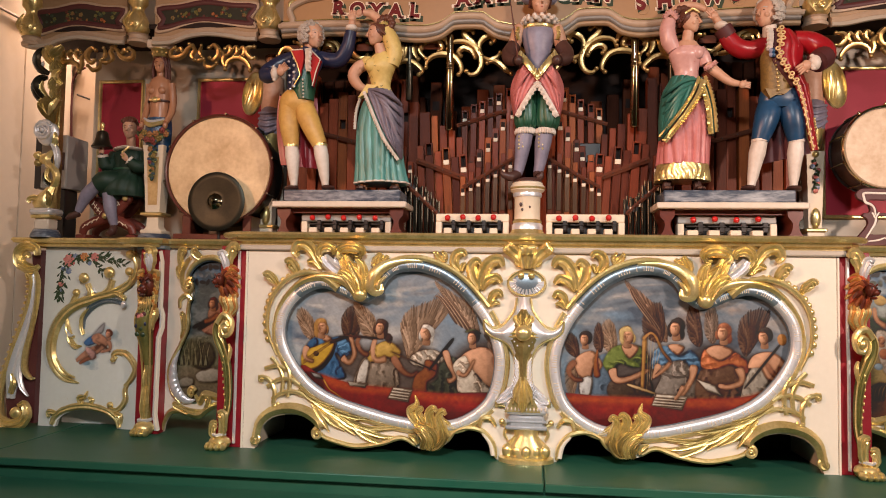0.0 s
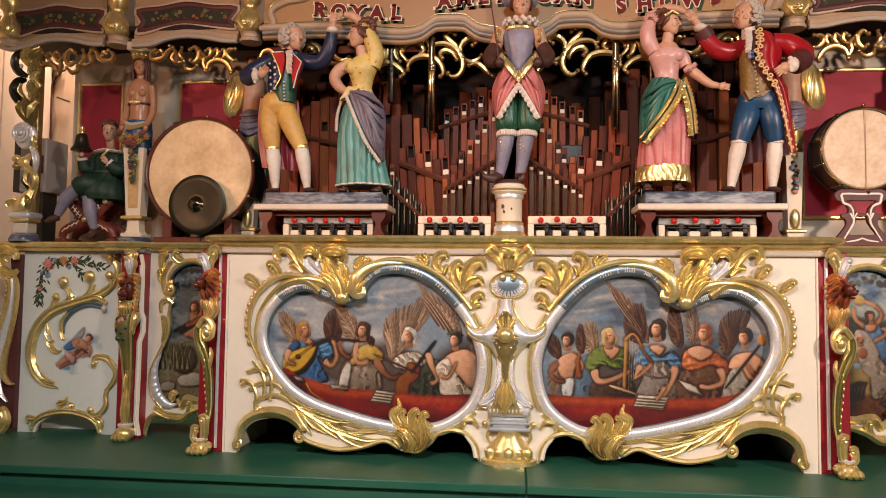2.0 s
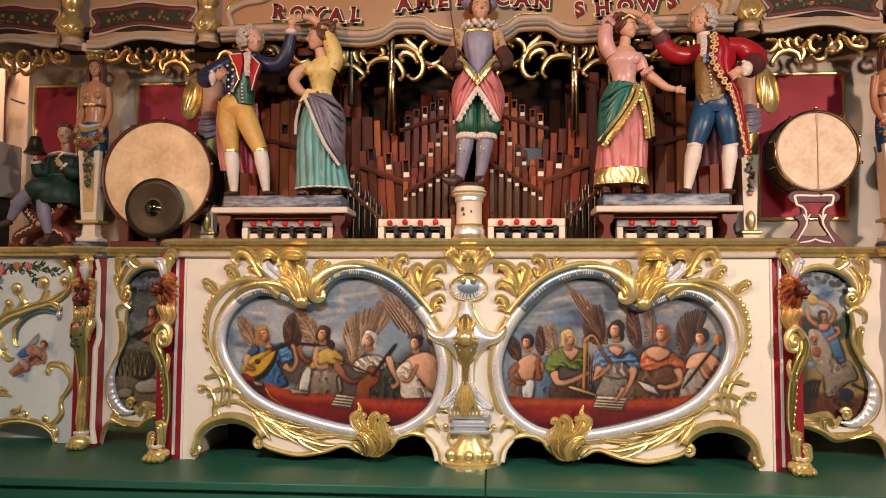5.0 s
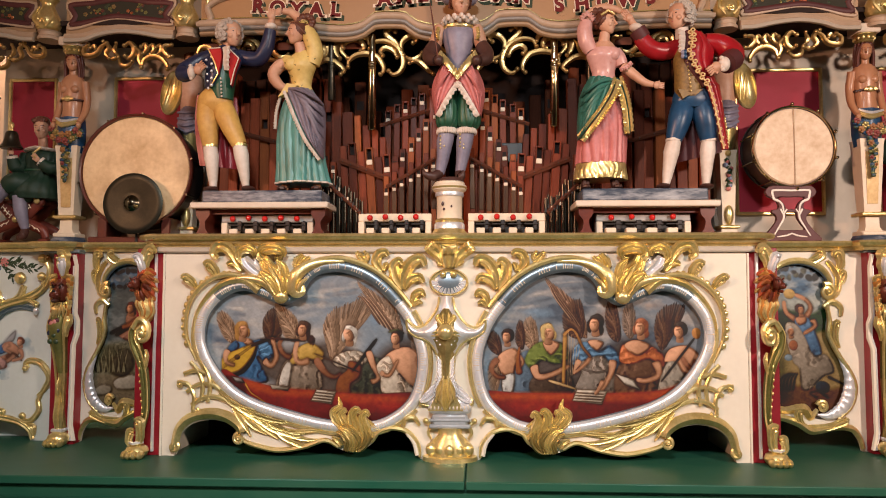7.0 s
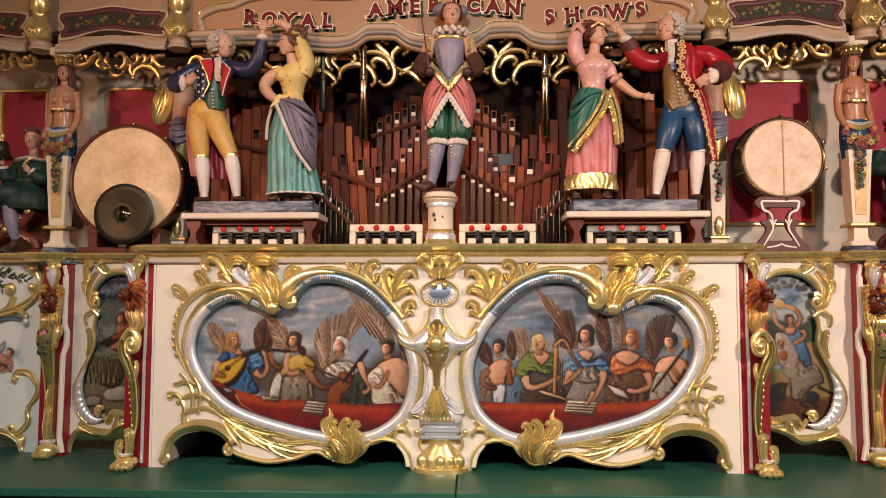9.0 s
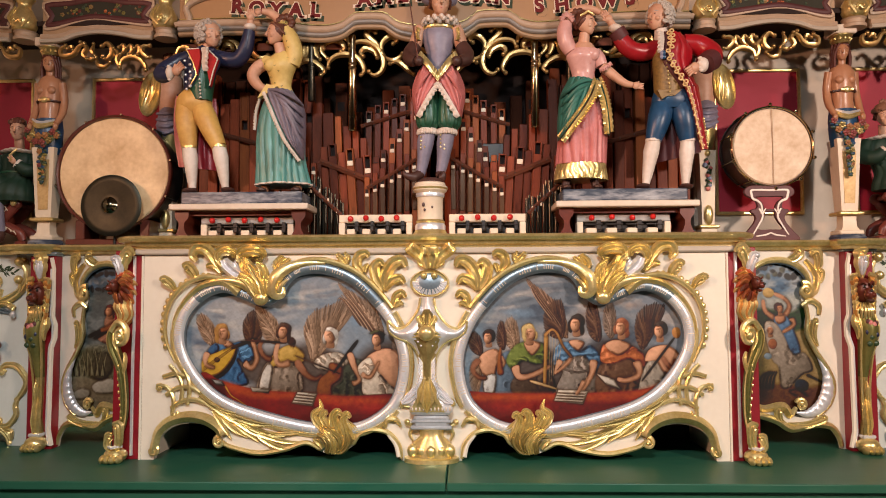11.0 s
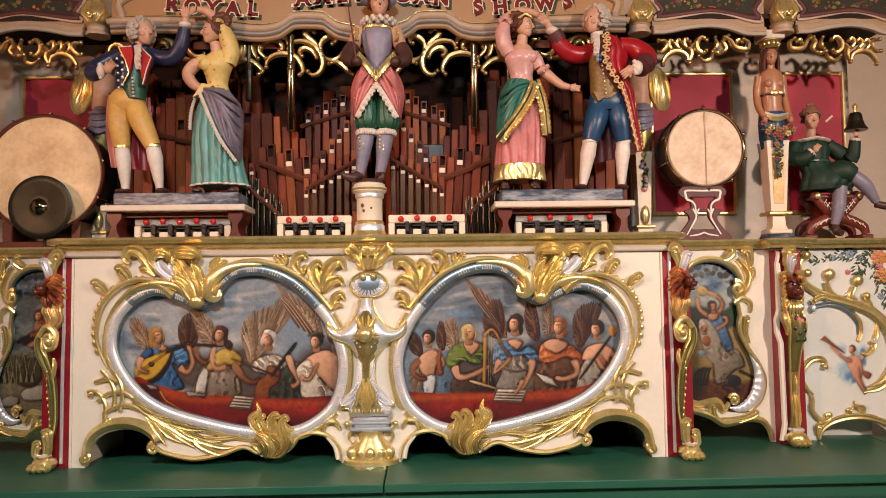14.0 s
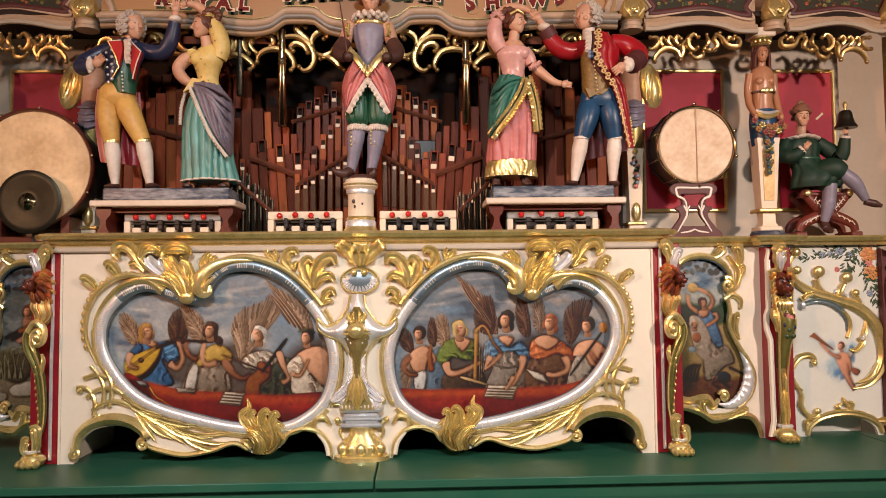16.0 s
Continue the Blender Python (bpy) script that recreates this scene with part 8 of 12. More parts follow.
for s in (-1, 1):
    for a, b in ((1.40, 1.965), (2.125, 2.66)):
        d = b - a
        low = spline([V(-(a + d * u), z) for u, z in ((0, 2.055), (0.12, 2.058), (0.30, 2.078), (0.50, 2.088), (0.68, 2.074), (0.82, 2.048), (1.0, 2.045))], 4)
        sec = part("side_board", sided(s, Shape().prism([V(-b, 2.60)] + list(reversed(low)) + [V(-a, 2.60)], 0.135, 0.16, BROWN_CREAM)), cornice)
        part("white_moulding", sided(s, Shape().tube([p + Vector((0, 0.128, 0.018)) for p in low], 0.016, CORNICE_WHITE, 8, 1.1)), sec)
        part("grey_moulding", sided(s, Shape().tube([p + Vector((0, 0.118, -0.006)) for p in low], 0.012, GREY_WALL, 8, 1.2)), sec)
        hole = spline([V(-(a + d * u), z) for u, z in ((0.05, 2.135), (0.30, 2.15), (0.52, 2.165), (0.70, 2.15), (0.85, 2.13), (0.95, 2.128), (0.91, 2.17), (0.96, 2.225), (0.75, 2.235), (0.5, 2.255), (0.25, 2.235), (0.03, 2.225), (0.09, 2.17))], 3, True)
        k = [Vector((-p.x, 0, p.z)) for p in hole] if s > 0 else hole
        plate("dark_panel", [k], 0.128, 0.137, PANEL_DARK, sec, label="dark panel painted with flowers")
        part("red_line", sided(s, Shape().tube([p + Vector((0, 0.127, 0)) for p in hole], 0.014, MAROON, 8, 0.4, closed=True)), sec)
        rnd = random.Random(int(a * 100) + s)
        for i in range(42):
            x0, z0, r_ = -(a + d * (0.12 + 0.76 * rnd.random())), 2.168 + rnd.random() * 0.060, 0.004 + 0.008 * rnd.random()
            g = Shape()
            m_ = (LION_DARK, LEAF_GREEN, OLIVE, LEAF_GREEN, OCHRE, OLIVE, LION)[i % 7]
            for j in range(5):
                w = j * 1.257
                g.ball((x0 + r_ * 0.6 * math.cos(w), 0.1275, z0 + r_ * 0.6 * math.sin(w)), (r_ * 0.55, 0.002, r_ * 0.5), m_, 7, 4)
            part("painted_flower", sided(s, g), sec)
        part("white_border", sided(s, Shape().tube([p + Vector((0, 0.131, 0)) for p in [Vector((-(a + d / 2) + (q.x + a + d / 2) * 1.07, 0, 2.19 + (q.z - 2.19) * 1.32)) for q in hole]], 0.009, CORNICE_WHITE, 8, 0.8, closed=True)), sec)
    for x in (1.335, 2.055, 2.66):
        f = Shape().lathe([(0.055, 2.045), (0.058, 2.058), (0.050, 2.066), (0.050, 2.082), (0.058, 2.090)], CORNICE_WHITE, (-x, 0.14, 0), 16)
        bs = part("finial_base", sided(s, f), cornice)
        f = Shape().lathe([(0.040, 2.090), (0.055, 2.102), (0.064, 2.125), (0.062, 2.15), (0.045, 2.185), (0.030, 2.215), (0.034, 2.235), (0.050, 2.255), (0.05, 2.30)], GOLD, (-x, 0.125, 0), 18)
        f.volute((-x, 2.125), 0.022, GOLD, 1.1, 0.0, 1, 0.3, 0.062, 1.0)
        for q in (-1, 1):
            f.tube(spline([(-x + q * 0.02, 0.075, 2.10), (-x + q * 0.05, 0.08, 2.15), (-x + q * 0.028, 0.095, 2.21)], 4), [0.006, 0.010, 0.005], GOLD, 6, 1, False)
        part("finial", sided(s, f), bs, "gilt gourd-shaped finial")

# gilt with the cornice's shade on the valance put into its colour
VALANCE_GILT = material("shaded_gilt", (0.58, 0.40, 0.17), 0.30, 0.80, (0.34, 0.21, 0.07), 11, 80, 0.1, 0.5)
# pierced gilt valance under the cornice
val = thing("valance", "pierced gilt scrollwork valance hanging under the cornice", "valance")
CENTRE = (
    ((-0.537, 1.934), (-0.532, 1.967), (-0.496, 1.996), (-0.443, 2.004), (-0.39, 1.989), (-0.36, 1.952), (-0.351, 1.917), (-0.366, 1.893)),
    ((-0.538, 1.979), (-0.571, 2.021), (-0.556, 2.063), (-0.515, 2.08), (-0.473, 2.067), (-0.455, 2.037), (-0.47, 2.017)),
    ((-0.423, 2.028), (-0.402, 2.063), (-0.341, 2.068), (-0.287, 2.041), (-0.255, 1.992), (-0.249, 1.942), (-0.269, 1.904), (-0.301, 1.892), (-0.325, 1.91)),
    ((-0.355, 1.991), (-0.367, 2.015), (-0.34, 2.032), (-0.302, 2.017), (-0.281, 1.981)),
    ((-0.261, 2.016), (-0.288, 2.058), (-0.326, 2.089), (-0.341, 2.116), (-0.317, 2.134), (-0.291, 2.115)),
    ((-0.249, 1.992), (-0.261, 2.046), (-0.238, 2.081), (-0.202, 2.093), (-0.182, 2.072), (-0.199, 2.054)),
    ((-0.246, 1.989), (-0.208, 1.968), (-0.173, 1.979), (-0.152, 2.003)),
    ((-0.217, 1.95), (-0.184, 1.962), (-0.149, 1.943), (-0.12, 1.913), (-0.094, 1.892)),
    ((-0.745, 1.934), (-0.703, 1.951), (-0.659, 1.972), (-0.615, 1.968), (-0.579, 1.944), (-0.558, 1.917), (-0.575, 1.896)),
    ((-0.693, 2.074), (-0.663, 2.052), (-0.656, 2.01), (-0.677, 1.972), (-0.709, 1.946)),
    ((-0.604, 2.073), (-0.636, 2.046), (-0.647, 2.004), (-0.68, 1.96)),
    ((-0.562, 2.033), (-0.583, 2.057), (-0.603, 2.04), (-0.597, 2.004), (-0.579, 1.979)),
    ((-0.89, 2.092), (-0.923, 2.084), (-0.94, 2.051), (-0.925, 2.012), (-0.888, 1.99), (-0.85, 2.004)),
    ((-0.829, 1.995), (-0.805, 2.031), (-0.818, 2.067), (-0.851, 2.073)),
    ((-1.117, 2.036), (-1.102, 2.078), (-1.061, 2.092), (-1.018, 2.067), (-1.003, 2.028), (-1.02, 2.004)),
    ((-1.087, 2.035), (-1.078, 2.059), (-1.048, 2.059), (-1.036, 2.037)),
    ((-1.002, 2.022), (-0.978, 1.991), (-0.942, 1.979), (-0.903, 1.972)),
    ((-0.799, 1.983), (-0.769, 2.006), (-0.776, 2.048), (-0.746, 2.072), (-0.71, 2.059)),
    ((-1.203, 2.001), (-1.177, 2.031), (-1.141, 2.03), (-1.116, 2.006)),
    ((-1.25, 2.086), (-1.214, 2.073), (-1.201, 2.037), (-1.225, 2.007)),
    ((-1.339, 2.009), (-1.316, 2.045), (-1.28, 2.05), (-1.255, 2.026), (-1.273, 2.002)),
    ((-0.474, 2.091), (-0.438, 2.085), (-0.426, 2.055)),
    ((-0.129, 2.074), (-0.097, 2.091), (-0.068, 2.073), (-0.073, 2.031), (-0.108, 2.008)),
    ((-0.091, 2.008), (-0.056, 2.025), (-0.027, 2.007)),
)
# side bays: share of the bay's width from its outer end, height
SIDE = (
    ((0.07, 2.077), (0.02, 2.059), (0.03, 2.025), (0.11, 2.022), (0.17, 2.037), (0.21, 2.070), (0.27, 2.085)),
    ((0.23, 2.094), (0.29, 2.063), (0.26, 2.027), (0.30, 2.005)),
    ((0.37, 2.084), (0.35, 2.047), (0.38, 2.023)),
    ((0.46, 2.071), (0.51, 2.086), (0.56, 2.061), (0.56, 2.024), (0.51, 2.003), (0.47, 2.016)),
    ((0.40, 2.007), (0.42, 1.974), (0.49, 1.961), (0.55, 1.985)),
    ((0.64, 2.063), (0.68, 2.075), (0.70, 2.051), (0.66, 2.027)),
    ((0.72, 2.060), (0.76, 2.071), (0.78, 2.047), (0.74, 2.023)),
    ((0.80, 2.056), (0.84, 2.068), (0.86, 2.043), (0.82, 2.019)),
    ((0.65, 1.951), (0.68, 1.993), (0.77, 2.011), (0.86, 1.998), (0.92, 1.964), (0.93, 1.940)),
    ((0.97, 2.070), (0.90, 2.067), (0.88, 2.040), (0.93, 2.012), (0.98, 2.009)),
    ((0.58, 2.061), (0.63, 2.030), (0.62, 1.994), (0.65, 1.957)),
    ((0.09, 2.059), (0.13, 2.071), (0.15, 2.052)),
    ((0.30, 2.005), (0.35, 2.002), (0.40, 2.013)),
)


def gilt_scroll(line, big, y):
    """One tapering carved scroll with a fluted face and a bead at each end."""
    g = Shape().tube(line, [0.006 * big, 0.012 * big, 0.0155 * big, 0.0145 * big, 0.012 * big, 0.007 * big], VALANCE_GILT, 12, 1.1, flute=0.10, lobes=6)
    for e in (0, -1):
        g.ball((line[e].x, y, line[e].z), (0.0125 * big, 0.014 * big, 0.0125 * big), VALANCE_GILT, 10, 7)
    return g


for s in (-1, 1):
    for pts in CENTRE:
        line = spline([V(x - 0.006, z, 0.285) for x, z in pts], 7)
        part("gilt_scroll", sided(s, gilt_scroll(line, min(1.0, 0.60 + 0.07 * len(pts)), 0.280)), val)
    part("dark_backing_rail", sided(s, Shape().box((-1.32, 0.300, 2.035), (-0.45, 0.312, 2.075), RAIL_WOOD)), val, "dark rail behind the scrolls")
    for a, b, flip in ((1.47, 1.97, 1), (2.17, 2.67, -1)):
        for pts in SIDE:
            line = spline([V(-(a + (b - a) * (1 - u if flip > 0 else u)), z, 0.300) for u, z in pts], 6)
            part("gilt_scroll", sided(s, gilt_scroll(line, min(0.95, 0.52 + 0.08 * len(pts)), 0.295)), val)

# the cornice and its valance stand back behind the figures' heads
BACK = Matrix.Translation((0.14, -3.44, 0.78)) @ Matrix.Scale(1.04, 4) @ Matrix.Translation((-0.14, 3.44, -0.78))
cornice.matrix_world = BACK

# ---- organ pipes ----
rank = thing("pipe_rank", "reddish brown wooden organ pipes with pale mouth lips", "organ pipes")
rnd = random.Random(4)


def wood_pipe(x, y, z0, z1, w, mouth=0, lip=False, lean=0.0, wood=None, window=0.0, foot=None):
    """A square wooden pipe; mouth is the height of its lip, window that of the open mouth over it."""
    f = Shape()
    wood = wood or (PIPE_PALE if rnd.random() < 0.14 else PIPE_WOOD)
    d, h = w * 1.1, z1 - z0
    if mouth and window:
        m, k = mouth - z0, min(mouth - z0 + window, h - 0.004)
        f.box((-w / 2, 0, 0), (w / 2, d, m), wood, 0.0025)
        # near-black backing paints the shade within the open mouth
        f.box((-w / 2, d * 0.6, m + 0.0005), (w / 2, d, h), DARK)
        for q in (-1, 1):
            f.box((min(q * w / 2, q * w * 0.30), 0, m + 0.0005), (max(q * w / 2, q * w * 0.30), d * 0.59, h), wood, 0.0015)
        f.box((-w * 0.295, 0.001, k), (w * 0.295, d * 0.55, h - 0.001), wood, 0.001)
    else:
        f.box((-w / 2, 0, 0), (w / 2, d, h), wood, 0.0025)
        # flat near-black plates paint the shade of open top and mouth
        f.box((-w * 0.5 + 0.003, 0.003, h + 0.0005), (w * 0.5 - 0.003, w, h + 0.001), DARK)
        if mouth:
            f.box((-w * 0.30, -0.0015, mouth - z0), (w * 0.30, 0.004, mouth - z0 + w * 0.8), DARK)
    if mouth and lip:
        f.box((-w * 0.36, -0.006, mouth - z0 - w * 0.62), (w * 0.36, 0.004, mouth - z0), IVORY, 0.002)
    if foot:
        f.box((-w * 0.44, -0.005, foot - z0), (w * 0.44, 0.0, mouth - z0 - w * 0.64), PIPE_FOOT, 0.002)
    ob = part("organ_pipe", f, rank)
    ob.matrix_world = pose(x, y, z0, 0, lean, 0)
    return ob


MID = 0.005
# rearmost row, its wood darkened in colour to stand for shade
for i in range(19):
    wood_pipe(-0.80 + 0.089 * i, 0.60 + 0.02 * (i % 2), 1.04, 1.80 + 0.05 * ((i * 5) % 4) - 0.02 * (i % 3), 0.064, 1.64 + 0.05 * (i % 4) if i % 2 else 0, False, 0.0, PIPE_SHADED)
for s in (-1, 1):
    # three ranks rising towards the middle
    for i in range(7):
        x, m = MID + s * (0.342 - 0.0405 * i), 1.276 + 0.0235 * i
        wood_pipe(x, 0.27, 1.04, 1.305 + 0.0235 * i + 0.055, 0.027, m, True, rnd.uniform(-0.8, 0.8), None, 0, 1.155 + 0.006 * i)
    for i in range(7):
        m = 1.379 + 0.040 * i + 0.0019 * i * i
        wood_pipe(MID + s * (0.351 - 0.0412 * i), 0.33, 1.04, m + 0.040 + rnd.uniform(0, 0.02), 0.032, m, True, rnd.uniform(-1.0, 1.0))
    for i in range(7):
        top = 1.735 + 0.0235 * i + rnd.uniform(-0.008, 0.008)
        wood_pipe(MID + s * (0.356 - 0.048 * i), 0.39, 1.04, top, 0.033, top - 0.045, i % 2 == 0, rnd.uniform(-0.6, 0.6), None, 0.036)
    for i in range(7):
        wood_pipe(MID + s * (0.335 - 0.048 * i), 0.44, 1.04, 1.66 + 0.020 * i + rnd.uniform(-0.02, 0.02), 0.036, 0, False, 0.0, PIPE_SHADED)
    # broad pipes beside them, fanned outwards
    for x, top, w in ((0.560, 1.71, 0.056), (0.508, 1.70, 0.034), (0.462, 1.645, 0.040), (0.418, 1.61, 0.032), (0.378, 1.58, 0.032)):
        wood_pipe(MID + s * (x - 0.02), 0.335, 1.04, top + rnd.uniform(-0.01, 0.01), w, 0, False, s * 1.6)
    for x, m, wn in ((0.528, 1.478, 0.058), (0.439, 1.452, 0.058), (0.350, 1.412, 0.062)):
        wood_pipe(MID + s * (x - 0.028), 0.305, 1.04, m + wn + 0.008, 0.042, m, x < 0.5, s * 3.6, None, wn)
    for x, top in ((0.575, 1.53), (0.483, 1.50), (0.395, 1.47), (0.310, 1.44)):
        wood_pipe(MID + s * (x - 0.028), 0.318, 1.04, top, 0.038, 0, False, s * 3.4)
    # tall pipes behind the figures
    for i in range(13):
        x = MID + s * (0.625 + 0.056 * i)
        top = 1.85 + rnd.uniform(-0.07, 0.09)
        wood_pipe(x, 0.40 + 0.015 * (i % 2), 1.04, top, 0.051, (1.70 + rnd.uniform(-0.09, 0.08)) if i % 3 == 1 else 0, i % 2 == 0, rnd.uniform(-0.5, 0.5), None, 0.05 if i % 2 else 0)
    # row behind them, in wood coloured as if in shade
    for i in range(12):
        wood_pipe(MID + s * (0.64 + 0.060 * i), 0.47, 1.04, 1.95 + rnd.uniform(-0.05, 0.06), 0.052, 0, False, 0.0, PIPE_SHADED)
    for i in range(4):
        x = MID + s * (0.615 + 0.036 * i)
        wood_pipe(x, 0.30, 1.04, 1.47 + 0.05 * i + rnd.uniform(-0.03, 0.03), 0.028, 1.40 + 0.05 * i, i % 2 == 0, s * 1.5)
    for x0, z0, x1, z1, y, w in ((0.342, 1.304, 0.078, 1.456, 0.262, 0.009), (0.392, 1.648, 0.130, 1.727, 0.382, 0.010), (0.592, 1.450, 0.350, 1.356, 0.298, 0.014), (0.625, 1.308, 0.468, 1.165, 0.232, 0.010), (1.15, 1.62, 0.70, 1.50, 0.392, 0.012)):
        f = Shape().tube([(MID + s * x0, y, z0), (MID + s * x1, y, z1)], w, RAIL_WOOD, 4, 0.5)
        for j in range(6):
            u = (j + 0.5) / 6
            f.ball((MID + s * (x0 + (x1 - x0) * u), y - 0.008, z0 + (z1 - z0) * u), 0.0035, BLACK, 6, 4)
        part("rail", f, rank, "dark drilled rail holding the pipes")
    for i in range(15):
        x = MID + s * (0.665 - 0.0145 * i)
        top = 1.405 - 0.0135 * i + rnd.uniform(-0.03, 0.03)
        f = Shape().lathe([(0.003, 1.04), (0.0062, 1.09), (0.0062, top)], BRONZE, (x, 0.242 + 0.014 * (i % 2), 0), 8)
        f.box((x - 0.004, 0.230, top - 0.07), (x + 0.004, 0.237, top - 0.052), IVORY if i % 3 == 0 else BLACK)
        part("metal_pipe", f, rank, "slim dark metal pipe")
part("dark_box", Shape().box((0.235, 0.372, 1.445), (0.362, 0.385, 1.548), BLACK, 0.004), rank, "dark slate-coloured chest front")
for x, z0, r_ in ((-0.417, 1.600, 0.0215), (0.520, 1.608, 0.0215), (-0.63, 1.76, 0.018), (0.70, 1.76, 0.018)):
    col = thing("brass_column", "polished brass tube hanging before the pipes", "organ pipe", "brass tubes")
    metal = BRASS if z0 < 1.7 else BRONZE
    part("tube", Shape().lathe([(r_ * 0.8, z0), (r_, z0 + 0.006), (r_, 2.0), (r_ * 0.95, 2.1)], metal, (x, 0.285, 0), 24), col)
    for z in (1.918, 1.942):
        part("collar", Shape().lathe([(r_ * 1.02, z), (r_ * 1.14, z + 0.004), (r_ * 1.14, z + 0.012), (r_ * 1.02, z + 0.016)], metal, (x, 0.285, 0), 24), col)

# ---- castanet rows and benches on the counter ----
def castanets(x0, x1, y, count, pale, name="castanet_row"):
    row = thing(name, "pale wooden castanet row with red knobs and black strikers" if pale else "castanet row with red knobs under the bench", "castanets", "castanet rows")
    part("back_rail", Shape().box((x0, y, 1.112), (x1, y + 0.05, 1.150), IVORY if pale else GREY_BOX, 0.004), row)
    part("base", Shape().box((x0, y + 0.01, 1.039), (x1, y + 0.07, 1.050), IVORY, 0.002), row)
    part("shadow_board", Shape().box((x0 + 0.004, y + 0.055, 1.048), (x1 - 0.004, y + 0.065, 1.114), BLACK), row)
    for q in (x0, x1 - 0.03):
        part("end_block", Shape().box((q, y - 0.004, 1.050), (q + 0.03, y + 0.05, 1.111), IVORY, 0.003), row)
    step = (x1 - x0 - 0.06) / count
    for i in range(count):
        x = x0 + 0.03 + step * (i + 0.5)
        part("block", Shape().box((x - step * 0.36, y - 0.012, 1.050), (x + step * 0.16, y + 0.045, 1.080), IVORY, 0.004), row)
        f = Shape().box((x + step * 0.14, y - 0.006, 1.070), (x + step * 0.40, y + 0.02, 1.118), BLACK, 0.003)
        f.tube([(x - step * 0.4, y - 0.008, 1.098), (x + step * 0.45, y - 0.008, 1.098)], 0.0035, BLACK, 6)
        part("striker", f, row)
        part("red_knob", Shape().ball((x - step * 0.10, y - 0.018, 1.128 + 0.004 * (i % 2)), 0.0145, RED_BALL, 12, 8), row)


castanets(-0.452, -0.095, 0.10, 4, True)
castanets(0.082, 0.452, 0.10, 4, True)
castanets(-1.14, -0.68, 0.13, 5, False)
castanets(0.70, 1.15, 0.13, 4, False)

for s in (-1, 1):
    bench = thing("figure_bench", "white-topped mahogany bench carrying two carved figures", "bench", "benches for the figures")
    part("top_board", sided(s, Shape().box((-1.265, 0.035, 1.174), (-0.590, 0.33, 1.203), WHITE, 0.005)), bench)
    for x in (-1.215, -0.645):
        f = spline([V(x - 0.032, 1.174), V(x - 0.030, 1.14), V(x - 0.012, 1.11), V(x - 0.020, 1.07), V(x - 0.04, 1.0405)], 4) + spline([V(x + 0.045, 1.0405), V(x + 0.02, 1.07), V(x + 0.014, 1.11), V(x + 0.034, 1.14), V(x + 0.036, 1.174)], 4)
        part("bracket_leg", sided(s, Shape().prism(f, 0.07, 0.30, MAHOGANY)), bench, "shaped mahogany leg")
    part("apron", sided(s, Shape().box((-1.21, 0.10, 1.150), (-0.64, 0.12, 1.173), MAHOGANY)), bench)
    pl = thing("plinth", "blue-grey marbled plinth under the figures", "plinth", "figure plinths", shape=sided(s, Shape().box((-1.215, 0.06, 1.2035), (-0.625, 0.28, 1.262), MARBLE, 0.006)))

ped = thing("pedestal", "cream round pedestal with gilt and silver rings", "pedestal")
part("base_ring", Shape().lathe([(0.088, 1.039), (0.090, 1.048), (0.078, 1.062), (0.074, 1.072)], GOLD, (-0.008, 0.10, 0), 32), ped)
part("silver_ring", Shape().lathe([(0.074, 1.072), (0.074, 1.095), (0.066, 1.105)], SILVER, (-0.008, 0.10, 0), 32), ped)
part("gilt_ring", Shape().lathe([(0.068, 1.104), (0.071, 1.112), (0.064, 1.121)], GOLD, (-0.008, 0.10, 0), 32), ped)
part("drum", Shape().lathe([(0.062, 1.120), (0.062, 1.225), (0.066, 1.232)], IVORY, (-0.008, 0.10, 0), 32), ped, "cream painted drum with chipped paint")
part("silver_neck", Shape().lathe([(0.068, 1.230), (0.070, 1.240), (0.068, 1.250)], SILVER, (-0.008, 0.10, 0), 32), ped)
part("cap", Shape().lathe([(0.068, 1.249), (0.082, 1.262), (0.084, 1.280), (0.074, 1.290), (0.074, 1.297), (0.066, 1.302), (0.02, 1.303)], IVORY, (-0.008, 0.10, 0), 32), ped)
part("cap_ring", Shape().lathe([(0.0825, 1.266), (0.086, 1.272), (0.0825, 1.278)], GOLD, (-0.008, 0.10, 0), 32), ped)
for x, z, w in ((-0.030, 1.19, 0.008), (0.012, 1.178, 0.005), (-0.024, 1.165, 0.006)):
    part("paint_chip", Shape().ball((x - 0.008, 0.10 - 0.0615, z), (w, 0.002, w * 1.3), BROWN, 7, 5), ped)

# ---- drums and cymbal ----
bass = thing("bass_drum", "large bass drum with a stained calfskin head and dark hoop", "drum")
cx, cz = -1.668, 1.402
part("shell", Shape().lathe([(0.295, 0.0), (0.295, 0.17)], BLACK, (cx, 0.315, cz), 48, "y"), bass)
part("drum_head", Shape().lathe([(0.001, -0.006), (0.15, -0.005), (0.284, -0.002), (0.290, 0.006)], SKIN_HEAD, (cx, 0.310, cz), 56, "y"), bass, "stained tan calfskin head")
part("hoop", Shape().tube([(cx + 0.298 * math.cos(w * math.pi / 28), 0.312, cz + 0.298 * math.sin(w * math.pi / 28)) for w in range(56)], 0.009, MAHOGANY, 8, 1.8, closed=True), bass, "dark wooden hoop")
for i in range(10):
    w = i * math.pi / 5 + 0.2
    part("tuning_lug", Shape().tube([(cx + 0.306 * math.cos(w), 0.295, cz + 0.306 * math.sin(w)), (cx + 0.306 * math.cos(w), 0.40, cz + 0.306 * math.sin(w))], 0.006, BRONZE, 6, 1, False), bass)
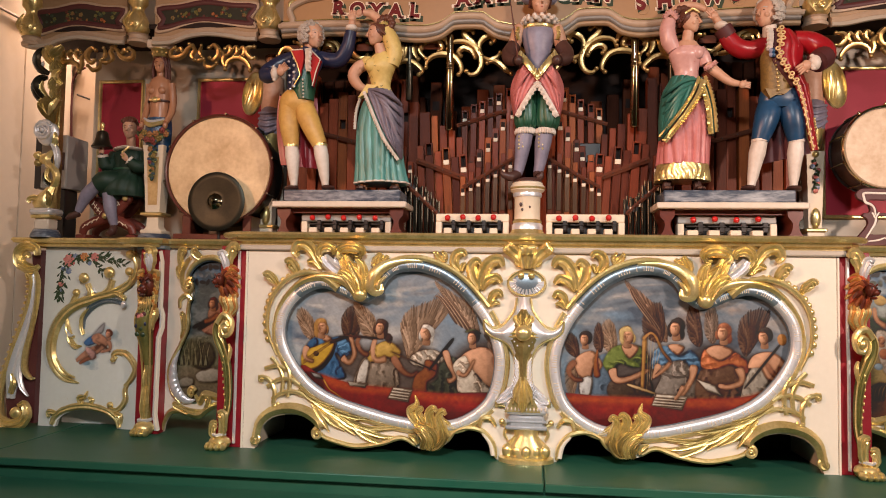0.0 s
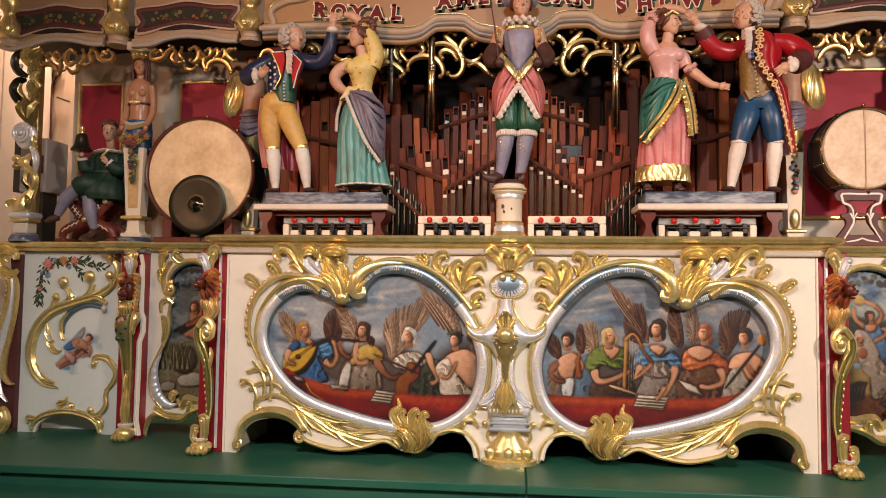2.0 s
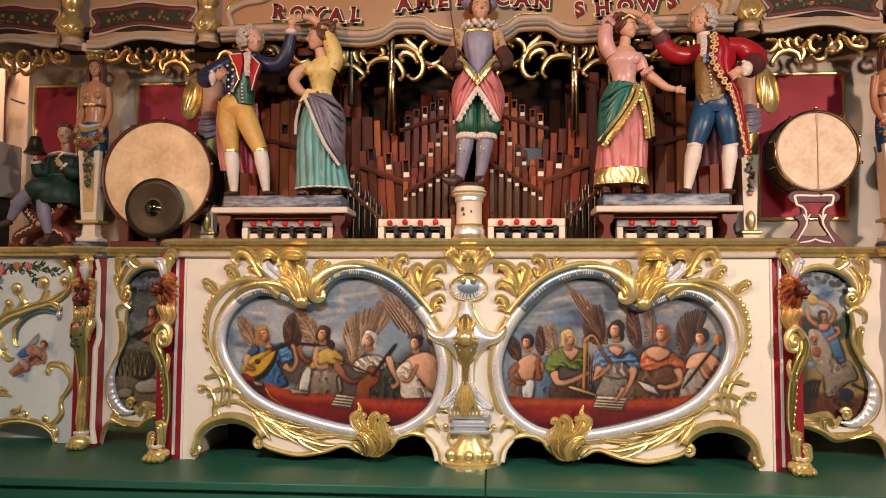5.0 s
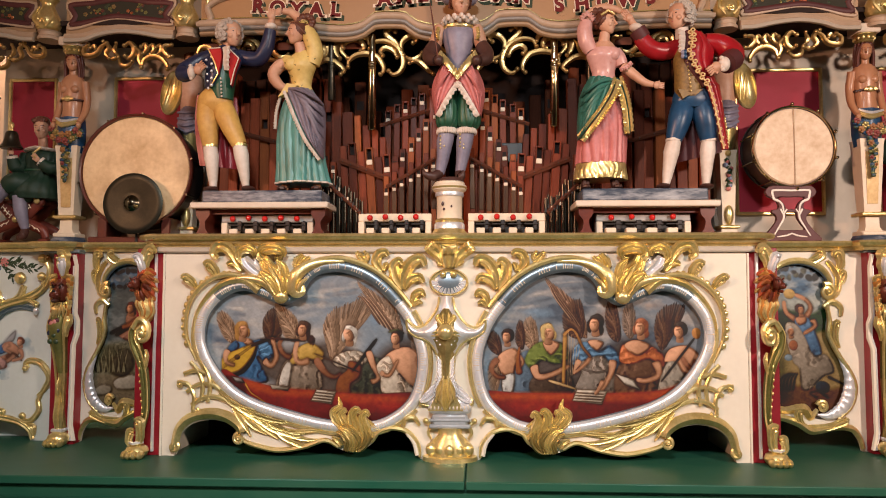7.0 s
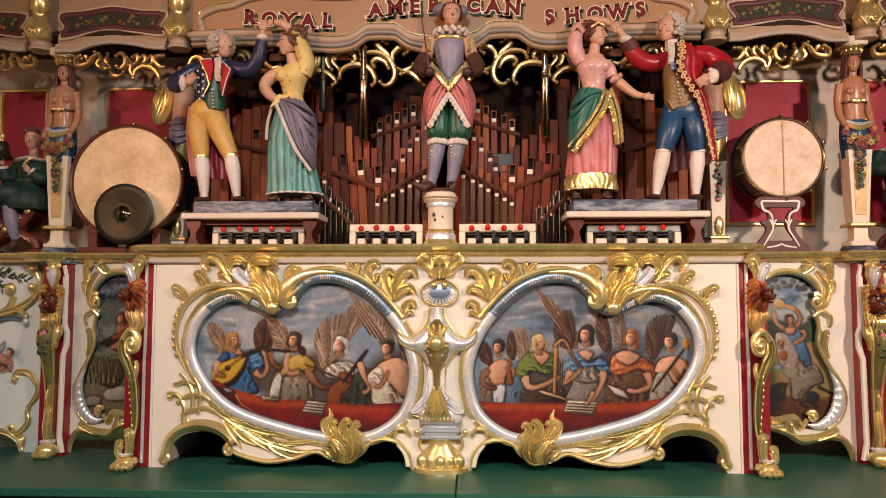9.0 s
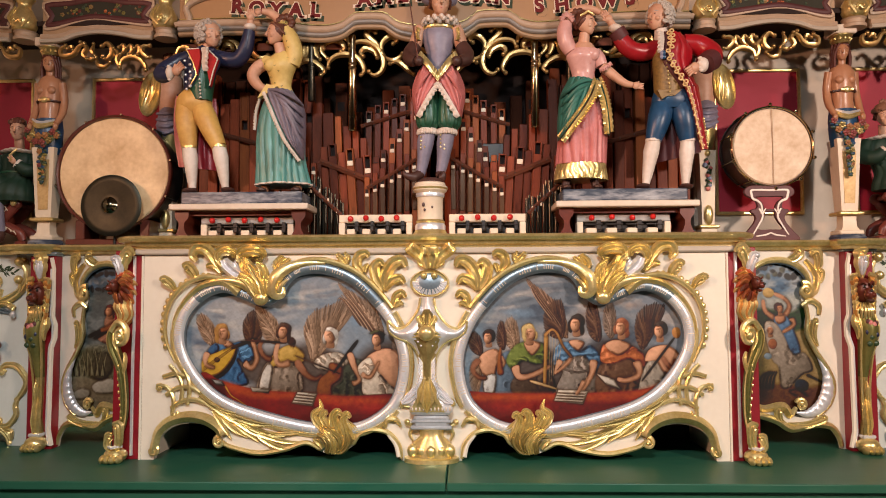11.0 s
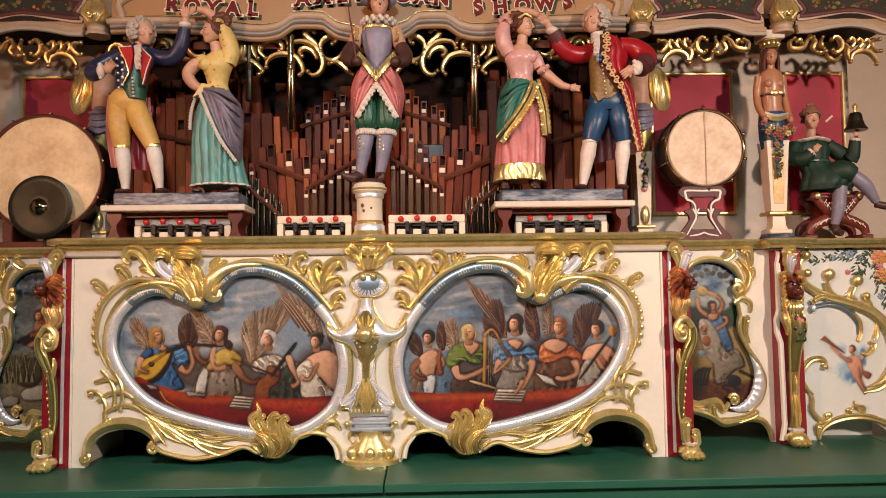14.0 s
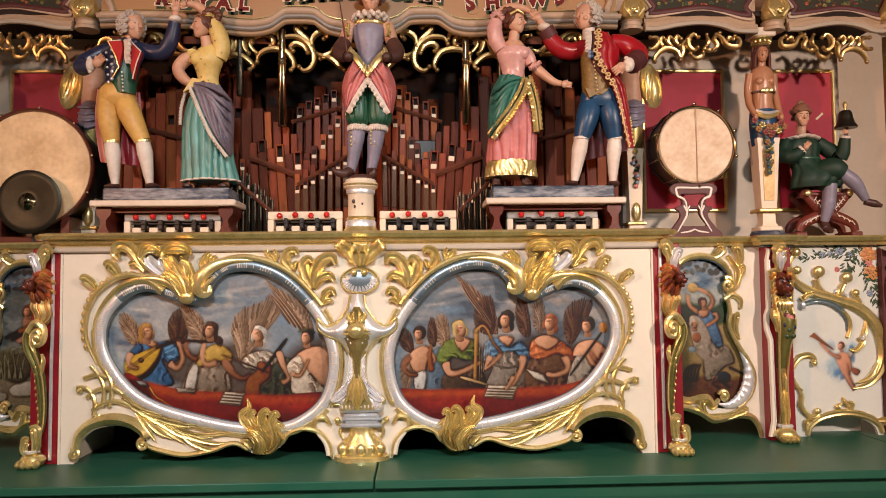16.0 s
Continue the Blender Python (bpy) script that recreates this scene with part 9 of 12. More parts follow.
for q in (-1, 1):
    part("cradle_leg", Shape().box((cx + q * 0.17 - 0.025, 0.30, 1.0245), (cx + q * 0.17 + 0.025, 0.46, 1.155), MAHOGANY, 0.005), bass)
part("cradle_rail", Shape().box((cx - 0.24, 0.29, 1.0245), (cx + 0.20, 0.31, 1.055), MAHOGANY, 0.004), bass)
CYMBAL = material("greenish_cymbal_bronze", (0.050, 0.048, 0.034), 0.42, 0.9, (0.03, 0.03, 0.024), 9, 90, 0.08, 0.5)
# brighter bronze: the glint on the cymbal's centre, put into the colour
CYMBAL_BELL = material("glint_cymbal_bronze", (0.20, 0.18, 0.12), 0.16, 1.0, (0.12, 0.10, 0.07), 20, 90, 0.1, 0.5)
cym = thing("cymbal", "dark bronze cymbal mounted before the bass drum", "cymbal")
part("disc", Shape().lathe([(0.040, -0.013), (0.060, -0.0095), (0.062, -0.0102), (0.090, -0.006), (0.092, -0.0066), (0.125, -0.002), (0.127, -0.0026), (0.155, 0.002), (0.158, 0.004), (0.155, 0.006), (0.09, -0.003), (0.040, -0.009)], CYMBAL, (-1.645, 0.235, 1.222), 64, "y"), cym)
part("bell", Shape().lathe([(0.001, -0.036), (0.014, -0.035), (0.027, -0.028), (0.035, -0.018), (0.042, -0.0135), (0.040, -0.010), (0.01, -0.022)], CYMBAL_BELL, (-1.645, 0.235, 1.222), 40, "y"), cym, "raised centre in brighter bronze that stands for its glint")
part("bolt", Shape().ball((-1.643, 0.194, 1.224), (0.009, 0.010, 0.009), BRASS, 10, 7), cym, "brass bolt")
part("stem", Shape().tube([(-1.645, 0.24, 1.222), (-1.645, 0.285, 1.222), (-1.645, 0.285, 1.0245)], 0.007, BLACK, 8, 1, False), cym)

sn = thing("snare_drum", "snare drum with pale head, centre cord and dark shell", "drum")
cx, cz = 1.701, 1.495
part("shell", Shape().lathe([(0.198, 0.0), (0.198, 0.16)], BROWN, (cx, 0.275, cz), 48, "y"), sn)
part("drum_head", Shape().lathe([(0.001, -0.005), (0.10, -0.004), (0.188, -0.002), (0.194, 0.006)], SKIN_PALE, (cx, 0.270, cz), 56, "y"), sn, "pale drum head")
for y, m_ in ((0.272, BRASS), (0.43, BLACK)):
    part("hoop", Shape().tube([(cx + 0.202 * math.cos(w * math.pi / 28), y, cz + 0.202 * math.sin(w * math.pi / 28)) for w in range(56)], 0.006, m_, 8, 1.8, closed=True), sn)
part("centre_cord", Shape().tube([(cx, 0.262, cz - 0.193), (cx, 0.260, cz + 0.193)], 0.0018, TAN, 6), sn)
for i in range(10):
    w = i * math.pi / 5 + 0.35
    f = Shape().tube([(cx + 0.211 * math.cos(w), 0.262, cz + 0.211 * math.sin(w)), (cx + 0.211 * math.cos(w), 0.43, cz + 0.211 * math.sin(w))], 0.004, BRASS, 6, 1, False)
    f.ball((cx + 0.212 * math.cos(w), 0.258, cz + 0.212 * math.sin(w)), 0.009, BRASS, 8, 6)
    part("tuning_rod", f, sn)
STAND_WHITE = material("white_line_paint", (0.86, 0.78, 0.70), 0.45, 0, (0.72, 0.62, 0.54), 12, 60, 0.05, 0.4)
stand = thing("drum_stand", "maroon lyre-shaped drum stand with white line decoration", "stand")
AX = 1.678


def about_axis(half):
    """A closed outline from its half on one side of the stand's middle."""
    half = spline([V(x, z) for x, z in half], 3)
    return half + [Vector((2 * AX - p.x, 0, p.z)) for p in reversed(half[1:-1])]


stand_edge = about_axis(((AX, 1.297), (1.592, 1.299), (1.562, 1.285), (1.554, 1.265), (1.566, 1.246), (1.592, 1.233), (1.611, 1.217), (1.618, 1.192), (1.606, 1.181), (1.588, 1.178), (1.583, 1.164), (1.599, 1.154), (1.606, 1.130), (1.590, 1.101), (1.565, 1.070), (1.535, 1.0250), (AX, 1.0250)))
upper_hole = about_axis(((AX, 1.242), (1.612, 1.241), (1.636, 1.219), (1.649, 1.197), (1.655, 1.180), (AX, 1.182)))
lower_hole = about_axis(((AX, 1.165), (1.656, 1.165), (1.651, 1.139), (1.634, 1.110), (1.616, 1.080), (AX, 1.078)))
plate("stand_board", [stand_edge, upper_hole, lower_hole], 0.262, 0.284, MAROON, stand, 0.003)
for line, wide in ((((1.679, 1.274), (1.603, 1.276), (1.587, 1.270), (1.589, 1.253), (1.596, 1.231), (1.619, 1.221), (1.635, 1.202), (1.640, 1.168)), 0.0060), (((1.625, 1.183), (1.636, 1.161), (1.641, 1.151), (1.637, 1.129), (1.622, 1.103), (1.590, 1.050)), 0.0052), (((1.657, 1.183), (1.646, 1.166), (1.641, 1.151)), 0.0036), (((1.679, 1.062), (1.652, 1.051), (1.605, 1.044)), 0.0042)):
    for q in (0, 1):
        pts = spline([V(x if q else 2 * AX - x, z, 0.2605) for x, z in line], 4)
        part("white_line", Shape().tube(pts, [wide * 0.8, wide, wide, wide * 0.6], STAND_WHITE, 6, 0.5), stand)
part("rear_foot", Shape().box((1.62, 0.285, 1.0245), (1.77, 0.43, 1.06), MAROON, 0.005), stand)

BOX_GREY = material("dull_grey_enamel", (0.42, 0.39, 0.355), 0.5, 0, (0.35, 0.32, 0.29), 6, 60, 0.05, 0.4)
gb = thing("control_box", "grey metal control box on a dark post", "box")
part("case", Shape().box((-2.735, 0.40, 1.315), (-2.575, 0.60, 1.62), BOX_GREY, 0.006), gb)
# black slab stands for the shade on the case's left face
part("dark_side", Shape().box((-2.780, 0.41, 1.315), (-2.737, 0.60, 1.625), BLACK, 0.004), gb)
part("recess", Shape().box((-2.700, 0.396, 1.42), (-2.590, 0.402, 1.52), BROWN, 0.004), gb)
part("switch", Shape().box((-2.685, 0.388, 1.435), (-2.650, 0.398, 1.49), BLACK, 0.003), gb)
part("post", Shape().box((-2.730, 0.43, 1.0245), (-2.600, 0.55, 1.314), BLACK, 0.004), gb)
gb.location.x = -0.04
f = thing("wood_bracket", "small dark wooden bracket behind the bass drum", "bracket")
part("arm", Shape().box((-1.93, 0.52, 1.70), (-1.80, 0.56, 1.73), BROWN, 0.004), f)
part("upright", Shape().box((-1.935, 0.52, 1.35), (-1.905, 0.56, 1.699), BROWN, 0.004), f)
part("foot", Shape().box((-1.95, 0.50, 1.0245), (-1.89, 0.60, 1.349), BROWN, 0.004), f)

# gilt end posts
for s in (-1, 1):
    post = thing("end_post", "gilt and silver carved end post of the organ", "post", "end posts")
    part("foot", sided(s, Shape().lathe([(0.078, 1.0245), (0.078, 1.040), (0.066, 1.062), (0.062, 1.068)], MARBLE, (-2.640, 0.28, 0), 14)), post)
    part("block", sided(s, Shape().box((-2.683, 0.238, 1.069), (-2.597, 0.322, 1.128), WHITE, 0.006)), post)
    part("gilt_collar", sided(s, Shape().box((-2.698, 0.224, 1.129), (-2.582, 0.336, 1.148), GOLD, 0.006)), post)
    part("silver_collar", sided(s, Shape().box((-2.705, 0.218, 1.149), (-2.575, 0.342, 1.184), SILVER, 0.012)), post)
    part("shaft", sided(s, Shape().box((-2.622, 0.285, 1.186), (-2.592, 0.33, 2.08), OLD_GOLD, 0.005)), post)
    # footed leaf whose lip curls outwards, then a stalk with a dark hollow
    f = Shape().loft([(-2.640, 0.270, 1.186, 0.056, 0.046), (-2.642, 0.268, 1.210, 0.064, 0.052), (-2.644, 0.268, 1.236, 0.062, 0.048), (-2.630, 0.270, 1.262, 0.044, 0.036), (-2.606, 0.274, 1.300, 0.027, 0.024), (-2.590, 0.276, 1.330, 0.020, 0.018)], GOLD, 36, 7, 0.13)
    f.leaf(((-2.640, 1.232), (-2.680, 1.240, 0.014), (-2.708, 1.228, 0.016), (-2.700, 1.208, 0.014)), [0.030, 0.034, 0.026, 0.010], GOLD, 0.235, 0.0, 2)
    f.leaf(((-2.600, 1.200), (-2.590, 1.240, 0.012), (-2.605, 1.275, 0.012)), [0.026, 0.040, 0.010], OLD_GOLD, 0.232, 0.0, 3)
    part("foot_leaf", sided(s, f), post)
    f = Shape().tube(spline([(-2.592, 0.265, 1.310), (-2.574, 0.258, 1.352), (-2.584, 0.250, 1.395), (-2.618, 0.245, 1.425), (-2.628, 0.248, 1.462), (-2.602, 0.255, 1.500)], 6), [0.017, 0.020, 0.021, 0.018, 0.022, 0.012], GOLD, 10, 1, False, flute=0.12)
    f.leaf(((-2.612, 1.300), (-2.638, 1.335, 0.010), (-2.636, 1.375, 0.012), (-2.612, 1.402, 0.008)), [0.014, 0.032, 0.030, 0.010], BRONZE, 0.262, 0.0, 2)
    f.leaf(((-2.590, 1.325), (-2.614, 1.352, 0.012), (-2.610, 1.392, 0.012), (-2.588, 1.412, 0.008)), [0.010, 0.024, 0.024, 0.008], GOLD, 0.240, 0.0, 2)
    part("stalk", sided(s, f), post)
    f = Shape().ball((-2.680, 0.245, 1.474), (0.025, 0.023, 0.022), GOLD, 14, 9)
    f.ball((-2.678, 0.245, 1.432), (0.022, 0.021, 0.018), OLD_GOLD, 14, 9)
    f.ball((-2.644, 0.250, 1.456), (0.030, 0.024, 0.030), GOLD, 14, 9)
    part("berry_cluster", sided(s, f), post)
    f = Shape().leaf(((-2.574, 1.400), (-2.562, 1.450, 0.012), (-2.572, 1.500, 0.012), (-2.600, 1.540, 0.010)), [0.018, 0.036, 0.040, 0.024], SILVER, 0.250, 0.0, 3)
    f.ball((-2.640, 0.262, 1.600), (0.066, 0.026, 0.070), SILVER, 18, 11)
    f.volute((-2.648, 1.612), 0.054, SILVER, 2.3, 0.6, 1, 0.22, 0.236, 1.0)
    f.leaf(((-2.590, 1.535), (-2.575, 1.565, 0.012), (-2.580, 1.600, 0.010)), [0.030, 0.040, 0.012], GOLD, 0.242, 0.0, 2)
    part("silver_volute", sided(s, f), post, "silver spiral volute")
    # pointed shell over it, crossed by two bright leaves
    f = Shape().leaf(((-2.622, 1.790), (-2.630, 1.750, 0.020), (-2.620, 1.705, 0.020), (-2.606, 1.650, 0.010)), [0.115, 0.136, 0.090, 0.018], OLD_GOLD, 0.258, 0.0, 5)
    f.leaf(((-2.690, 1.765), (-2.650, 1.745, 0.016), (-2.620, 1.700, 0.016)), [0.018, 0.034, 0.010], GOLD, 0.236, 0.0, 2)
    f.leaf(((-2.570, 1.785), (-2.590, 1.740, 0.020), (-2.610, 1.690, 0.016)), [0.026, 0.044, 0.010], GOLD, 0.230, 0.0, 2)
    part("hanging_shell", sided(s, f), post)
    # climbing leaves, bright on the inner side and dark on the outer
    f = Shape()
    for z_, x_, m_ in ((1.775, -2.588, OLD_GOLD), (1.825, -2.600, OLD_GOLD), (1.870, -2.584, GOLD), (1.920, -2.596, OLD_GOLD), (1.960, -2.582, OLD_GOLD)):
        f.leaf(((x_ + 0.018, z_), (x_ - 0.012, z_ + 0.030, 0.018), (x_ - 0.004, z_ + 0.062, 0.022), (x_ + 0.020, z_ + 0.080, 0.014)), [0.026, 0.052, 0.044, 0.012], m_, 0.252, 0.0, 3)
        f.ball((x_ - 0.016, 0.232, z_ + 0.052), (0.012, 0.010, 0.012), GOLD, 8, 6)
    part("climbing_leaf", sided(s, f), post)
    f = Shape().leaf(((-2.630, 1.770), (-2.682, 1.805, 0.018), (-2.708, 1.855, 0.022), (-2.690, 1.900, 0.020), (-2.650, 1.912, 0.012)), [0.040, 0.070, 0.072, 0.056, 0.020], BRONZE, 0.262, 0.0, 3)
    f.leaf(((-2.640, 1.800), (-2.668, 1.845, 0.016), (-2.662, 1.885, 0.014)), [0.014, 0.030, 0.008], OLD_GOLD, 0.240, 0.0, 2)
    part("dark_leaf", sided(s, f), post, "blackened bronze leaf")
    f = Shape().leaf(((-2.650, 1.935), (-2.690, 1.955, 0.018), (-2.718, 2.005, 0.022), (-2.704, 2.050, 0.020), (-2.660, 2.070, 0.014)), [0.022, 0.046, 0.052, 0.046, 0.030], BRONZE, 0.262, 0.0, 2)
    f.ball((-2.676, 0.244, 1.985), (0.010, 0.010, 0.014), SILVER, 8, 6)
    f.leaf(((-2.660, 2.080), (-2.640, 2.040, 0.020), (-2.616, 2.000, 0.020), (-2.590, 1.985, 0.012)), [0.060, 0.082, 0.060, 0.016], GOLD, 0.250, 0.0, 4)
    f.leaf(((-2.560, 2.080), (-2.585, 2.050, 0.020), (-2.612, 2.030, 0.020), (-2.640, 2.030, 0.014)), [0.030, 0.052, 0.044, 0.012], OLD_GOLD, 0.236, 0.0, 3)
    for k in range(5):
        f.ball((-2.650 + 0.020 * k, 0.232, 2.062 - 0.010 * (k % 2)), (0.012, 0.012, 0.013), GOLD, 8, 6)
    part("hood_leaf", sided(s, f), post)
    if s > 0:
        post.location.x = 0.15


# ---- carved and painted figures, each one mesh ----
def limb(f, pts, rad, mat, seg=10, flat=1.0):
    f.tube(spline(pts, 4), rad, mat, seg, flat, False)


def carved_head(f, x, y, z, r, turn, skin, hair, wig=False, tilt=0.0):
    """Head with simple planes: skull, jaw, nose, brow; turn is the way it faces, degrees from the front to the east."""
    a = radians(turn)
    fx, fy = math.sin(a), -math.cos(a)
    sx, sy = math.cos(a), math.sin(a)
    def at(u, w, h):
        return (x + fx * r * u + sx * r * w, y + fy * r * u + sy * r * w, z + r * h)

    # skull and jaw as one egg, narrowing to the chin
    levels = []
    for h, wide, deep, ahead in ((-1.08, 0.16, 0.16, 0.46), (-0.98, 0.34, 0.36, 0.36), (-0.78, 0.50, 0.56, 0.26), (-0.50, 0.62, 0.74, 0.14), (-0.20, 0.72, 0.86, 0.06), (0.12, 0.78, 0.92, 0.02), (0.45, 0.80, 0.92, -0.02), (0.78, 0.70, 0.80, -0.06), (1.0, 0.48, 0.55, -0.08), (1.12, 0.14, 0.16, -0.10)):
        levels.append([(at(ahead + deep * math.cos(w), wide * math.sin(w), h)) for w in [2 * math.pi * j / 18 for j in range(18)]])
    f.rings(levels, skin)
    f.tube([at(0.86, 0, 0.20), at(1.02, 0, -0.04), at(1.12, 0, -0.24), at(0.90, 0, -0.34)], [r * 0.08, r * 0.11, r * 0.15, r * 0.08], skin, 8, 1, False)
    f.ball(at(0.80, 0, -0.58), (r * 0.12, r * 0.12, r * 0.055), PINK, 8, 5)
    for q in (-1, 1):
        f.ball(at(0.56, q * 0.38, -0.30), (r * 0.25, r * 0.25, r * 0.26), skin, 10, 7)
        f.ball(at(0.80, q * 0.32, 0.06), (r * 0.085, r * 0.085, r * 0.05), BROWN, 7, 5)
        f.tube([at(0.86, q * 0.14, 0.24), at(0.80, q * 0.36, 0.30), at(0.66, q * 0.56, 0.22)], [r * 0.05, r * 0.05, r * 0.03], hair, 6, 1, False)
    rnd_ = random.Random(int(abs(x) * 1000))
    if wig:
        f.ball(at(-0.24, 0, 0.42), (r * 0.92, r * 0.92, r * 0.92), hair, 16, 11)
        # small curls all over the crown and over the ears, and a queue behind
        for row, h in enumerate((1.12, 0.86, 0.58, 0.30, 0.02, -0.26, -0.50)):
            wide = (0.42, 0.72, 0.90, 0.98, 1.0, 0.94, 0.82)[row]
            for k in range(11 if row else 6):
                w = math.pi * (0.38 - 0.14 * (row < 2) + (1.24 + 0.28 * (row < 2)) * (k + 0.5 * (row % 2)) / (10 if row else 5))
                p = at(-0.16 + wide * math.cos(w), wide * math.sin(w), h + rnd_.uniform(-0.05, 0.05))
                turn_ = rnd_.uniform(0, 6.28)
                f.ball(p, r * rnd_.uniform(0.17, 0.23), hair, 8, 6)
                f.tube([(p[0] + r * 0.17 * math.cos(turn_ + t_), p[1] - r * 0.10, p[2] + r * 0.17 * math.sin(turn_ + t_)) for t_ in (0, 1.0, 2.0, 3.0, 4.0)], [r * 0.09, r * 0.10, r * 0.09, r * 0.05], hair, 6, 1, False)
        for i in range(12):
            f.ball(at(-0.72 + rnd_.uniform(-0.2, 0.1), rnd_.uniform(-0.7, 0.7), rnd_.uniform(-0.7, 0.7)), r * rnd_.uniform(0.20, 0.28), hair, 8, 6)
    else:
        f.ball(at(-0.20, 0, 0.36), (r * 0.90, r * 0.92, r * 0.92), hair, 16, 11)
        for q in (-1, 1):
            for i in range(4):
                f.tube([at(0.62, q * 0.10, 0.98 - 0.03 * i), at(0.40 - 0.16 * i, q * 0.70, 0.76 - 0.14 * i), at(-0.10 - 0.16 * i, q * 0.92, 0.34 - 0.16 * i), at(-0.62, q * 0.62, 0.10 - 0.12 * i)], [r * 0.06, r * 0.12, r * 0.12, r * 0.07], hair, 7, 1, False)
        f.ball(at(-0.86, 0, 0.05), (r * 0.46, r * 0.46, r * 0.50), hair, 12, 8)


def hand(f, p, d, r, skin):
    p, d = Vector(p), Vector(d).normalized()
    f.ball(p, (r, r * 0.8, r * 1.1), skin, 8, 6)
    side = d.cross(Vector((0, 1, 0)))
    side = side.normalized() if side.length > 0.1 else Vector((1, 0, 0))
    for i in range(4):
        o = side * ((i - 1.5) * r * 0.42)
        f.tube([p + o, p + o + d * r * 1.2, p + o * 1.2 + d * r * 2.1 + Vector((0, -0.2 * r, -0.15 * r))], [r * 0.30, r * 0.27, r * 0.18], skin, 6, 1, False)
    f.tube([p + side * r * 0.7, p + side * r * 1.2 + d * r * 0.8], [r * 0.3, r * 0.22], skin, 6, 1, False)


def fold(u, folds):
    return abs(math.sin(math.pi * folds * u)) ** 0.7


def skirt(f, levels, mat, pleats=11, depth=0.014, sway=0.0, seg=110, turn=0.0):
    """A cloth tube through (x, y, z, rx, ry) levels, with carved folds that deepen downwards."""
    cols = [spline([(lv[0], lv[1], lv[2]) for lv in levels], 5), spline([(lv[3], lv[4], 0) for lv in levels], 5)]
    rings = []
    n = len(cols[0])
    for i, (c_, r_) in enumerate(zip(*cols)):
        s = i / (n - 1)
        ring = []
        for j in range(seg):
            w = 2 * math.pi * j / seg
            k = w + sway * s + 0.10 * math.sin(3 * w + 4 * s)
            q = depth * (0.15 + 0.85 * s) * (fold((k + turn) / math.pi, pleats / 2) - 0.5 + 0.35 * math.sin(5 * k + 2 * s))
            ring.append((c_.x + (r_.x + q) * math.cos(w), c_.y + (r_.y + q) * math.sin(w), c_.z))
        rings.append(ring)
    f.rings(rings, mat)


def sheet(f, one, two, mat, folds=3, depth=0.012, bulge=0.03, thick=0.012, cross=14, slip=0.0):
    """Draped cloth between two edges, its folds running along them."""
    a_, b_ = spline(one, 6), spline(two, 6)
    n = min(len(a_), len(b_))
    rings = []
    for i in range(n):
        s = i / (n - 1)
        pa, pb = a_[round(s * (len(a_) - 1))], b_[round(s * (len(b_) - 1))]
        ring = []
        m = folds * 6 + cross
        for j in range(m + 1):
            u = j / m
            k = u + slip * s
            ring.append(pa.lerp(pb, u) + Vector((0, -bulge * math.sin(math.pi * u) - depth * fold(k, folds) * math.sin(math.pi * min(1, u * 1.1)) ** 0.5, 0)))
        ring.append(pb + Vector((0, thick, 0)))
        ring.append(pa + Vector((0, thick, 0)))
        rings.append(ring)
    f.rings(rings, mat)


def ruffle(f, path, width, mat, waves=14, amp=0.006, lean=(1, 0, 0)):
    """A gathered ribbon along a path, wavy across and scalloped on its free edge."""
    pts = spline(path, 12)
    n = len(pts)
    rings = []
    for i, p in enumerate(pts):
        t_ = (pts[min(i + 1, n - 1)] - pts[max(i - 1, 0)]).normalized()
        side = t_.cross(Vector((0, 1, 0))).normalized()
        if side.dot(Vector(lean)) < 0:
            side = -side
        k = math.sin(2 * math.pi * waves * i / n)
        w = width * (1 + 0.14 * k)
        rings.append([p + Vector((0, -0.003, 0)), p + side * (w * 0.5) + Vector((0, -0.010 - amp * 0.5 * k, 0)), p + side * w + Vector((0, -0.006 - amp * k, 0)), p + side * w * 0.95 + Vector((0, 0.004, 0)), p + Vector((0, 0.006, 0))])
    f.rings(rings, mat)


def stocking_leg(f, hip, knee, ankle, toe, wide, breeches, stocking, band):
    """One leg: full breeches narrowing to a banded knee, calf, ankle and shoe."""
    hip, knee, ankle = Vector(hip), Vector(knee), Vector(ankle)
    mid = hip.lerp(knee, 0.45) + Vector((0, -0.010, 0))
    limb(f, [hip, mid, knee], [wide * 0.50, wide * 0.53, wide * 0.47, wide * 0.36], breeches, 16)
    limb(f, [knee + Vector((0, 0, 0.006)), knee - Vector((0, 0, 0.006))], wide * 0.365, band, 16)
    calf = knee.lerp(ankle, 0.38) + Vector((0, 0.006, 0))
    limb(f, [knee, calf, ankle.lerp(calf, 0.25), ankle], [wide * 0.325, wide * 0.355, wide * 0.27, wide * 0.19, wide * 0.17], stocking, 14)
    f.ball((ankle.x + toe * 0.022, ankle.y - 0.022, z0 + 0.014), (0.034, 0.044, 0.0155), BROWN, 12, 6)
    f.ball((ankle.x, ankle.y + 0.008, z0 + 0.018), (0.021, 0.026, 0.020), BROWN, 10, 6)


